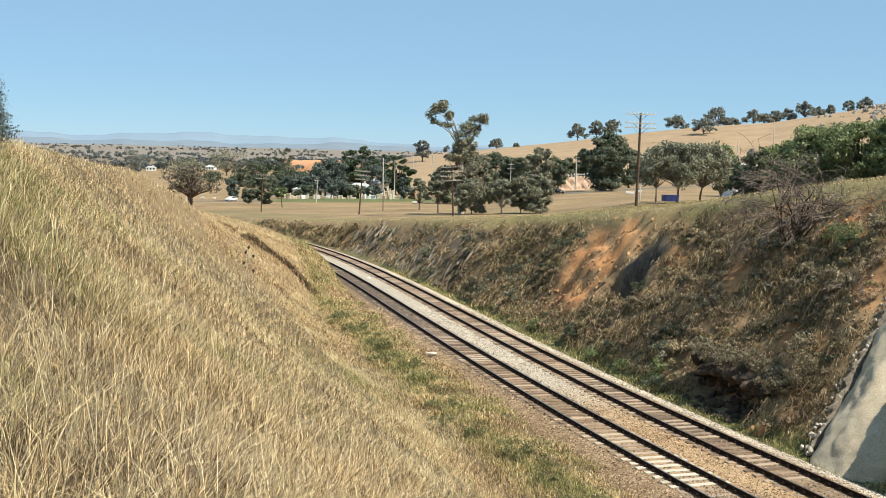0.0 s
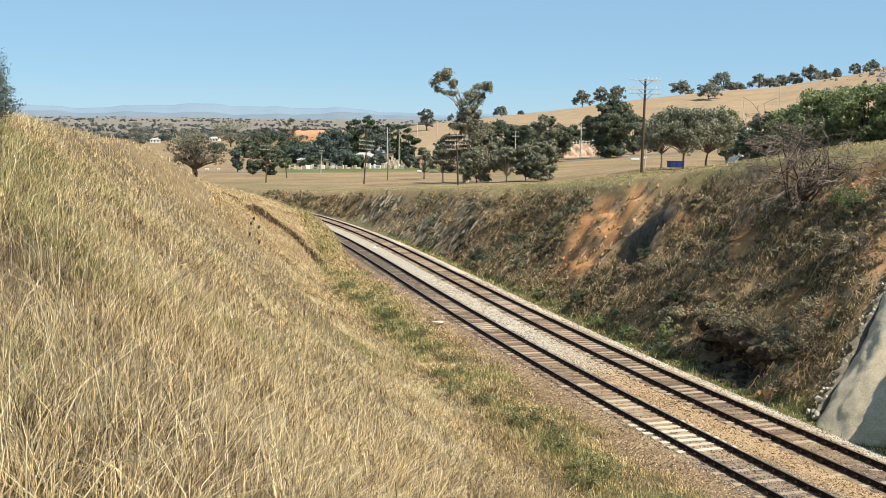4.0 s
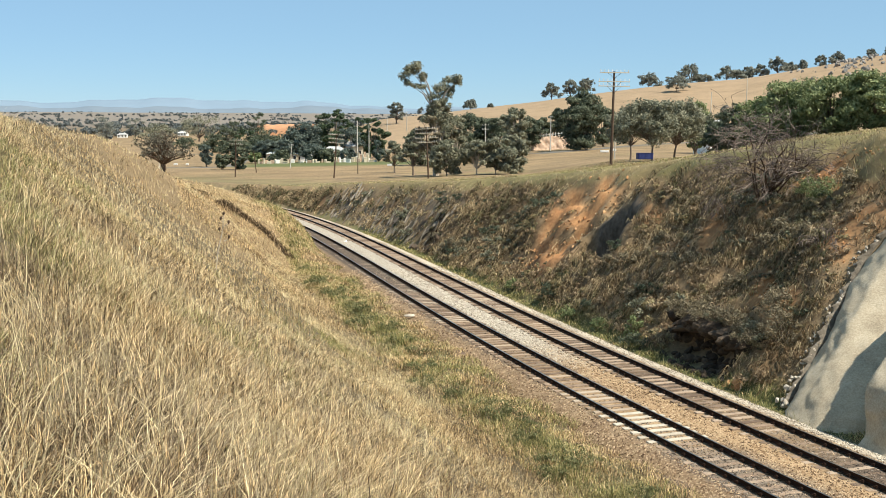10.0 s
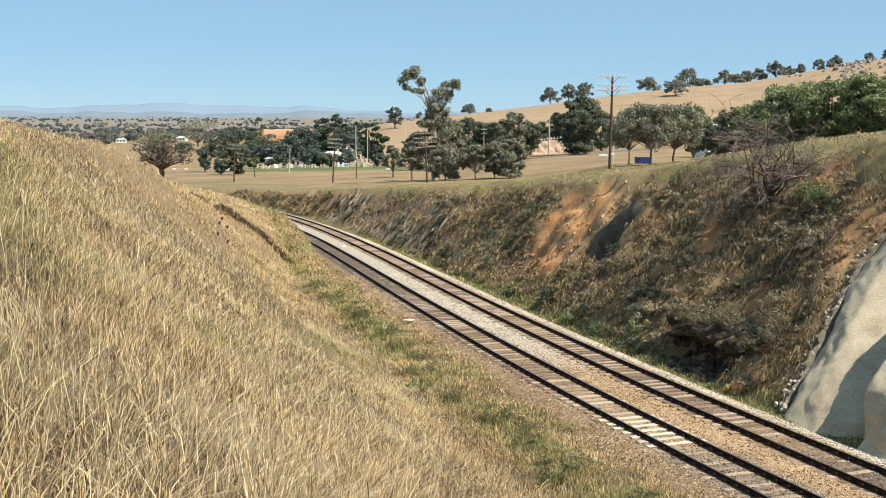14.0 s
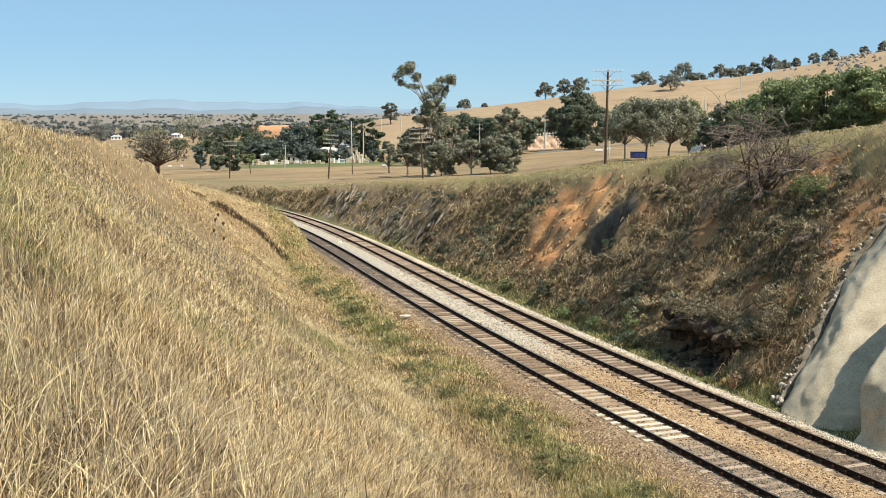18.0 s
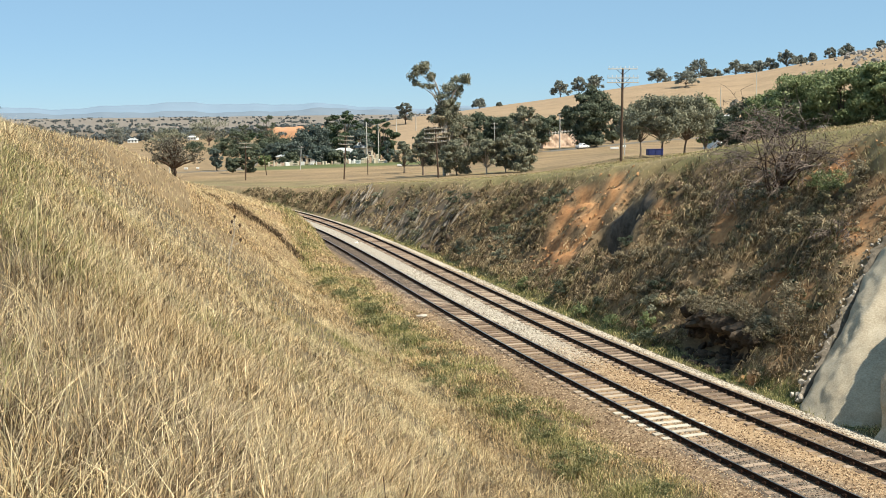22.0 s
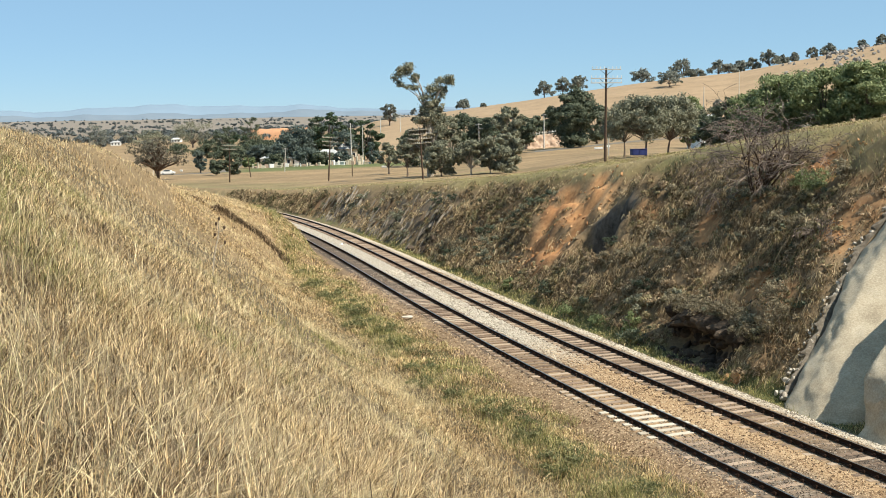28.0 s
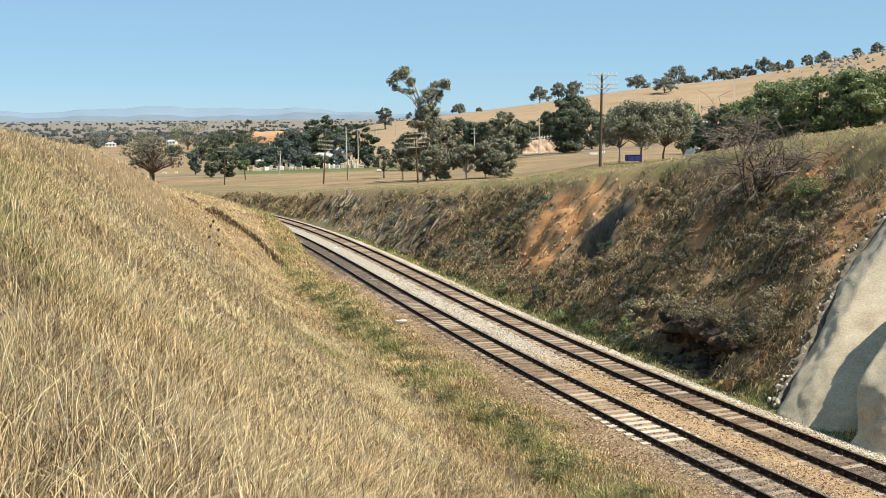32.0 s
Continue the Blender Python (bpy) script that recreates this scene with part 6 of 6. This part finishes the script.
# the same grass all round the place where one stands
rand = np.random.default_rng(39)
turn, far = rand.uniform(-np.pi, np.pi, 60000), 0.4 + 15.6 * np.sqrt(rand.random(60000))
ok = (np.abs(turn) > 0.46) | (far < 2.4)
x, y = (far * np.sin(turn))[ok], (far * np.cos(turn))[ok]
N = len(x)
hh = 0.36 * np.clip(rand.normal(0.75, 0.25, N) + 0.22 * wave(x, y, 1.7, 21), 0.25, 1.5)
lean = rand.normal(0, 0.45, (N, 2)) * hh[:, None]
root = np.column_stack([x, y, land(x, y) - 0.03])
tone = wave(x, y, 3.1, 13) + rand.normal(0, 0.6, N)
for key, m in (("straw", tone > 0), ("umber", (tone <= 0) & (tone > -0.6)), ("russet", tone <= -0.6)):
    tagged(new("grass", blades("grass", root[m], hh[m], lean[m], np.full(m.sum(), 0.008), KIND[key], rand, 0)), LABEL[key], "grass", kind="stuff")

# dark weeds along an old drain at the bank's end
rand = np.random.default_rng(42)
N = 2600
f = rand.random(N)
f = f[wave(f * 30, f * 0, 1.0, 3) > -0.5]
N = len(f)
x = np.interp(f, [0, 0.5, 0.8, 1], [-25.5, -19.3, -15.8, -13.2]) + rand.normal(0, 0.22, N)
y = np.interp(f, [0, 0.5, 0.8, 1], [99, 93.6, 92, 90]) + rand.normal(0, 0.3, N) + 0.5 * np.sin(f * 17)
root = np.column_stack([x, y, land(x, y) - 0.03])
hh = rand.uniform(0.2, 0.5, N)
for key, m in (("umber", f < 2), ("russet", rand.random(N) < 0.4)):
    tagged(new("grass", blades("grass", root[m], hh[m], rand.normal(0, 0.15, (m.sum(), 2)), np.full(m.sum(), 0.05), KIND[key], rand, 0.4)), LABEL[key], "grass", kind="stuff")

# long pale stalks with seed heads that stand over the rest
rand = np.random.default_rng(44)
x, y = scatter(rand, 5500, -0.5, 0.2, 2.6, 24)
s, n = along(x, y)
ok = n < -16.5
x, y = x[ok], y[ok]
N = len(x)
hh = rand.uniform(0.35, 0.85, N)
a = rand.uniform(0, 2 * np.pi, N)
reach = hh * np.clip(np.abs(rand.normal(0.6, 0.7, N)), 0, 1.6)
hh = hh / np.sqrt(1 + (reach / hh) ** 2)
lean = np.stack([np.cos(a) * reach, np.sin(a) * reach], 1)
d = np.hypot(x, y)
root = np.column_stack([x, y, land(x, y) - 0.03])
stalks = blades("grass_stalks", root, hh, lean, np.maximum(0.0038, d * 0.0005) * rand.uniform(0.6, 1.3, N), PALE_STRAW, rand, 0.6)
tagged(new("grass_stalks", stalks), "long bleached grass stalks over the bank", "grass", kind="stuff")
tips = root + np.column_stack([lean * 0.97, hh * 0.99])
heads = blades("seed_heads", np.repeat(tips, 5, 0) - np.array([0, 0, 0.05]), np.repeat(hh, 5) * 0.11 * rand.uniform(0.5, 1.3, N * 5), rand.normal(0, 0.025, (N * 5, 2)) + np.repeat(lean, 5, 0) * 0.05, np.maximum(0.003, np.repeat(d, 5) * 0.0004), STRAW, rand)
tagged(new("seed_heads", heads), "brown seed heads on the long stalks", "grass", kind="stuff")

# verge beside the track
rand = np.random.default_rng(51)
N = 140000
ss, nn = 22 * (118 / 22) ** rand.random(N), rand.uniform(-6.2, -1.35, N)
nn = np.where(rand.random(N) < 0.14, rand.normal(6.9, 0.4, N), nn)
P = bank_point(ss, nn, 0 * ss)
x, y = P[:, 0], P[:, 1]
wet = wave(x, y, 2.4, 3) + 0.7 * wave(x, y, 0.9, 8)
edge = np.clip((-1.75 + 0.3 * wet + 0.35 * np.clip((ss - 50) / 12, 0, 1) - nn) / 0.7, 0, 1) * (nn < 0) + (nn > 0) * 1.0
keep = rand.random(N) < 0.04 + 0.96 * edge
ss, nn, x, y, wet, edge = ss[keep], nn[keep], x[keep], y[keep], wet[keep], edge[keep]
N = len(x)
tuft = wave(x, y, 0.8, 14) + 0.6 * wave(x, y, 0.35, 19)
hh = rand.uniform(0.06, 0.2, N) * (0.45 + 0.8 * edge) * (1 + 0.9 * np.clip(tuft, -0.4, 1)) * np.where((nn > -5.6) & (nn < -4.2), 1.35, 1.0)
a = rand.uniform(0, 2 * np.pi, N)
reach = hh * np.abs(rand.normal(0.5, 0.45, N))
lean = np.stack([np.cos(a) * reach, np.sin(a) * reach], 1)
root = np.column_stack([x, y, land(x, y) - 0.02])
w = np.maximum(0.008, np.hypot(x, y) * 0.00042) * rand.uniform(0.6, 1.5, N)
pick = wet * 0.75 + 0.1 + rand.normal(0, 0.45, N) + 0.55 * np.exp(-((nn + 5.2) / 0.7) ** 2) + 0.9 * (nn > 0)
for key, m in (("verge", pick > 1.0), ("greenish", (pick <= 1.0) & (pick > 0.2)), ("straw", (pick <= 0.2) & (pick > -0.75)), ("russet", pick <= -0.75)):
    tagged(new("verge_grass", blades("verge_grass", root[m], hh[m], lean[m], w[m], KIND[key], rand, 0.4)), LABEL["verge"] if key == "verge" else "short dry grass along the railway verge", "grass", kind="stuff")

# tussocks on the far bank, hanging downhill
BANK_DRY = leafy("bank_dry_blades", [(0.160, 0.114, 0.063), (0.365, 0.272, 0.155), (0.600, 0.480, 0.300)], -1.0, 1.5, 0.25, 0.7)
BANK_DARK = leafy("bank_dark_blades", [(0.0566, 0.0418, 0.0235), (0.157, 0.117, 0.067), (0.313, 0.235, 0.139)], -1.0, 1.5, 0.2, 0.8)
BANK_GREEN = leafy("bank_green_blades", [(0.0609, 0.0626, 0.0278), (0.148, 0.144, 0.0696), (0.296, 0.261, 0.139)], -0.8, 1.5, 0.35, 0.7)
rand = np.random.default_rng(61)
T = 15000
ss = 40 * (185 / 40) ** rand.random(T)
tall = np.interp(ss, [45, 60, 75, 104, 150, 185], [12, 10.2, 8.7, 6.2, 3.2, 1.5])
nn = 7.2 + rand.random(T) ** 0.9 * (tall / 0.97 + 0.3)
h_edge = np.maximum((nn - 6.9) * 0.98, 0)
ok = (ss > 40.4 + 0.46 * np.minimum(h_edge, 5.4)) & ~((np.abs(ss - 48.2) < 2.9) & (nn < 9.1))
ok &= ~((ss + 0.45 * (13.5 - nn) > 63.9) & (ss < 69.5) & (nn < 14.0) & (nn > 10.6))
ok &= ~((ss > 69.5) & (ss < 76.2 + np.clip(nn - 10, 0, 5)) & (nn > 9.3) & (rand.random(T) < 0.8))
ok &= ~((ss > 97) & (ss < 142) & (nn < 12.5) & (rand.random(T) < 0.82))
ss, nn = ss[ok], nn[ok]
P = bank_point(ss, nn, 0 * ss)
zone = zones(P[:, 0], P[:, 1])
below = natural(P[:, 0], P[:, 1]) - land(P[:, 0], P[:, 1])
bare = wave(P[:, 0], P[:, 1], 1.1, 51) + 0.5 * wave(P[:, 0], P[:, 1], 0.5, 57)
ok = rand.random(len(ss)) > np.clip(zone["clay"] * 1.1, 0, 0.95) + zone["rock"] * 0.85 + 0.5 * (bare > 0.35) + 1.0 * (below < rand.uniform(0.5, 1.5, len(ss)) + 1.3 * clamp01((54 - ss) / 5))
ss, nn, P = ss[ok], nn[ok], P[ok]
per = 12
T = len(ss)
size = rand.uniform(0.22, 0.8, T) * (1 + 0.4 * wave(P[:, 0], P[:, 1], 2.0, 4)) * np.interp(ss, [40, 60, 110], [0.85, 1, 1.15])
x0, y0 = np.repeat(P[:, 0], per) + rand.normal(0, 0.12, T * per), np.repeat(P[:, 1], per) + rand.normal(0, 0.12, T * per)
d = heading(ss)
c = 1 / np.sqrt(1 + d * d)
down = np.repeat(np.stack([-c, d * c], 1), per, 0)
a = rand.uniform(0, 2 * np.pi, T * per)
reach = np.repeat(size, per) * np.abs(rand.normal(0.45, 0.35, T * per))
lean = np.stack([np.cos(a), np.sin(a)], 1) * reach[:, None] + down * (np.repeat(size, per) * rand.uniform(-0.1, 0.45, T * per))[:, None]
fall = np.maximum((lean * down).sum(1), 0)
hh = np.repeat(size, per) * rand.uniform(0.2, 0.7, T * per)
tip = hh * 0.75 - fall * 0.75
root = np.column_stack([x0, y0, land(x0, y0) - 0.04])
w = np.maximum(0.010, np.hypot(x0, y0) * 0.00062) * rand.uniform(0.6, 1.4, T * per)
tone = np.repeat(wave(P[:, 0], P[:, 1] + P[:, 0] * 0.4, 3.0, 8) + rand.normal(0, 0.55, T) + 0.7 * np.exp(-((ss - 56) / 4.5) ** 2 - ((nn - 14.5) / 2.2) ** 2), per) + rand.normal(0, 0.2, T * per)


def tussock_blades(m, mat):
    """Blades that rise and then arch over downhill."""
    t = rand.uniform(0, np.pi, m.sum())
    side = np.stack([np.cos(t), np.sin(t), np.zeros(m.sum())], 1) * w[m][:, None] / 2
    mid = root[m] + np.column_stack([lean[m] * 0.42, hh[m]])
    end = root[m] + np.column_stack([lean[m], tip[m]])
    V = np.stack([root[m], mid - side, mid + side, end], 1).reshape(-1, 3)
    F = ((np.arange(m.sum()) * 4)[:, None, None] + np.array([[0, 2, 1], [1, 2, 3]])[None]).reshape(-1, 3)
    return from_arrays("tussock_grass", V, F, [mat])


for label, mat, m in (("dry brown tussock grass hanging on the steep bank", BANK_DRY, tone > 0.1), ("dark withered tussocks on the steep bank", BANK_DARK, (tone <= 0.1) & (tone > -0.85)), ("green weedy tussocks on the steep bank", BANK_GREEN, tone <= -0.85)):
    tagged(new("tussock_grass", tussock_blades(m, mat)), label, "grass", kind="stuff")

# low withered scrub and litter that mats the bank
rand = np.random.default_rng(65)
T = 5200
ss = 41 * (170 / 41) ** rand.random(T)
nn = 7.3 + rand.random(T) * (np.interp(ss, [45, 60, 75, 104, 150, 185], [12, 10.2, 8.7, 6.2, 3.2, 1.5]) / 0.97 - 0.2)
ok = (ss > 41.0 + 0.46 * np.clip(nn - 6.9, 0, 5.5)) & ~((np.abs(ss - 48.2) < 2.9) & (nn < 9.3)) & ~((ss + 0.45 * (13.5 - nn) > 63.6) & (ss < 69.8) & (nn < 14.4) & (nn > 10.4))
ok &= ~((ss > 69.5) & (ss < 76.2 + np.clip(nn - 10, 0, 5)) & (nn > 9.3) & (rand.random(T) < 0.9))
ok &= ~((ss > 97) & (ss < 142) & (nn < 11.8) & (rand.random(T) < 0.8))
P = bank_point(ss, nn, 0 * ss)
zone = zones(P[:, 0], P[:, 1])
below = natural(P[:, 0], P[:, 1]) - land(P[:, 0], P[:, 1])
ok &= rand.random(T) > zone["clay"] * 0.97 + zone["rock"] * 0.8 + (below < rand.uniform(0.8, 2.0, T) + 1.3 * clamp01((54 - ss) / 5))
ss, P = ss[ok], P[ok]
T = len(ss)
lump = rand.uniform(0.14, 0.5, T) * (1 + 0.4 * wave(P[:, 0], P[:, 1], 1.5, 33))
P[:, 2] = land(P[:, 0], P[:, 1])
tone = wave(P[:, 0], P[:, 1], 2.6, 37) + rand.normal(0, 0.6, T)
OLIVE = leafy("withered_olive_leaves", [(0.139, 0.113, 0.0592), (0.296, 0.248, 0.135), (0.461, 0.392, 0.231)])
LITTER = leafy("brown_leaf_litter", [(0.122, 0.087, 0.0539), (0.296, 0.217, 0.137), (0.505, 0.396, 0.261)])
for label, mat, m in (("withered brown scrub matting the bank", LITTER, tone > -0.1), ("olive scrub matting the bank", OLIVE, (tone <= -0.1) & (tone > -1.1)), ("dark green weeds on the bank", LEAF["dark"], tone <= -1.1)):
    mounds = [((x, y, z + q * 0.25), (q, q, q * 0.6)) for (x, y, z), q in zip(P[m], lump[m])]
    tagged(new("bank_scrub", leaves_mesh("bank_scrub", mounds, len(mounds) * 30, 0.064, mat, rand, 0.3, sprays=3)), label, "scrub", kind="stuff")

# plateau above the far bank, and the fields' edges
rand = np.random.default_rng(71)
N = 150000
k, d = rand.uniform(-0.22, 0.5, N), 42 * (190 / 42) ** rand.random(N)
x, y = k * d, d
s, n = along(x, y)
below = natural(x, y) - land(x, y)
bare = zones(x, y)["clay"]
ok = (n > 8) & (below < rand.uniform(0.8, 2.0, N) + 1.3 * clamp01((54 - s) / 5)) & (rand.random(N) > bare)
x, y, d, below = x[ok], y[ok], d[ok], below[ok]
N = len(x)
hh = rand.uniform(0.08, 0.28, N) * np.clip(1.25 - d / 220, 0.5, 1) * (1 + 0.7 * np.clip(below, 0, 1))
lean = rand.normal(0, 0.5, (N, 2)) * hh[:, None] + np.array([-0.35, -0.1]) * hh[:, None]
root = np.column_stack([x, y, land(x, y) - 0.03])
w = np.maximum(0.009, d * 0.00036) * rand.uniform(0.6, 1.4, N)
tone = wave(x, y, 6, 4) + 0.5 * wave(x, y, 2, 9) + rand.normal(0, 0.5, N)
for key, m in (("straw", tone > 0.15), ("greenish", (tone <= 0.15) & (tone > -0.8)), ("russet", tone <= -0.8)):
    tagged(new("plateau_grass", blades("plateau_grass", root[m], hh[m], lean[m], w[m], BANK_DRY if key == "straw" else KIND[key], rand, 0.5)), "dry grass on the plateau above the cutting", "grass", kind="stuff")

# loose ballast stones
rand = np.random.default_rng(81)
N = 80000
ss = 24 * (85 / 24) ** (rand.random(N) ** 1.15)
nn = rand.uniform(-3.3, 6.3, N)
bed_z = np.interp(nn, [q[0] for q in BED[:19]], [q[1] for q in BED[:19]])
P = bank_point(ss, nn, bed_z + 0.005)
near_rail = np.min(np.abs(nn[:, None] - np.array([-0.7525, 0.7525, SPACING - 0.7525, SPACING + 0.7525])), 1)
P = P[(near_rail > 0.12) & ~((np.abs(nn) < 1.25) & (ss > 40) & (rand.random(N) < 0.75)) & ~((np.abs(nn - SPACING) < 1.25) & (rand.random(N) < 0.6))]
N = len(P)
size = rand.uniform(0.025, 0.065, N) + np.maximum(0, np.hypot(P[:, 0], P[:, 1]) - 45) * 0.0006
corner = np.array([[1, 0, -0.3], [-0.3, 0.9, -0.3], [-0.8, -0.6, -0.3], [0.1, 0.1, 0.45]])
ang = rand.uniform(0, 2 * np.pi, N)
ca, sa = np.cos(ang), np.sin(ang)
jit = corner[None] * (1 + 0.35 * rand.normal(size=(N, 4, 3)))
V = np.stack([jit[..., 0] * ca[:, None] - jit[..., 1] * sa[:, None], jit[..., 0] * sa[:, None] + jit[..., 1] * ca[:, None], jit[..., 2]], -1) * size[:, None, None] + P[:, None]
b = (np.arange(N) * 4)[:, None, None]
F = (b + np.array([[0, 1, 3], [1, 2, 3], [2, 0, 3]])[None]).reshape(-1, 3)
STONES = material("ballast_stones", [(0.09, 0.054, 0.032), (0.27, 0.172, 0.098), (0.55, 0.42, 0.28)], 3.0, 0.9, 0.3, 30, by_piece=-0.8)
DARK_STONES = material("oily_ballast_stones", [(0.035, 0.027, 0.022), (0.11, 0.085, 0.066), (0.34, 0.285, 0.235)], 3.0, 0.85, 0.3, 30, by_piece=-0.8)
PALE_STONES = material("pale_ballast_stones", [(0.16, 0.135, 0.105), (0.36, 0.315, 0.255), (0.62, 0.56, 0.47)], 3.0, 0.9, 0.3, 30, by_piece=-0.8)
ss, nn = along(P[:, 0], P[:, 1])
pale_way = (np.abs(nn - 1.9) < 0.95) & (ss > 47 + 7 * rand.random(N)) | (nn > 5.2)
oily = ((np.abs(nn) < 1.15) | (np.abs(nn - SPACING) < 1.2)) & (rand.random(N) < 0.85)
for label, mat, m in (("loose reddish and grey ballast stones", STONES, ~pale_way & ~oily), ("oily dark ballast stones between the sleepers", DARK_STONES, oily & ~pale_way), ("pale crushed ballast stones", PALE_STONES, pale_way)):
    tagged(new("ballast_stones", from_arrays("ballast_stones", V[m].reshape(-1, 3), F[:m.sum() * 3], [mat])), label, "ballast", kind="stuff")



def motions():
    """The cars on the road and the lane; each drives by once."""
    def run(keys, lane, back):
        return [(t, drive(k, lane, back)) for t, k in keys]

    def pass_by(keys, back):
        return [(t, drive_lane(k, back)) for t, k in keys]

    walk(wagon, pass_by([(0, -0.2245), (0.4, -0.2336), (1.2, -0.2517), (2, -0.27), (3.5, -0.30), (5.5, -0.34), (32, -0.345)], True))
    walk(farm_ute, pass_by([(0, -0.345), (7, -0.34), (10, -0.30), (11.5, -0.272), (12.8, -0.241), (13.4, -0.224), (14.2, -0.2045), (15.5, -0.1955), (18, -0.1902), (32, -0.19)], False))
    walk(silver, pass_by([(0, -0.35), (23, -0.345), (26, -0.30), (28, -0.256), (29, -0.2363), (30, -0.2165), (30.8, -0.2045), (32, -0.1955)], False))
    walk(hatch, run([(0, -0.12), (11.5, -0.12), (13.5, -0.03), (16.5, 0.139), (16.9, 0.1665), (18.5, 0.27), (20, 0.37), (21.5, 0.42), (32, 0.42)], 1.7, False))
    walk(compact, run([(0, 0.085), (1.7, 0.162), (2.0, 0.174), (2.2, 0.184), (4, 0.275), (6, 0.37), (8, 0.43), (32, 0.44)], 1.7, False))
    walk(ute, run([(0, -0.125), (17, -0.125), (19.5, -0.005), (21.5, 0.088), (22.0, 0.115), (22.5, 0.141), (23.0, 0.169), (23.6, 0.204), (24.0, 0.232), (26, 0.34), (28, 0.43), (32, 0.435)], 1.7, False))
    walk(sedan, run([(0, 0.45), (19, 0.45), (21, 0.29), (22.8, 0.181), (23.6, 0.132), (24.4, 0.0835), (26, -0.01), (28, -0.10), (32, -0.105)], -1.7, True))


motions()
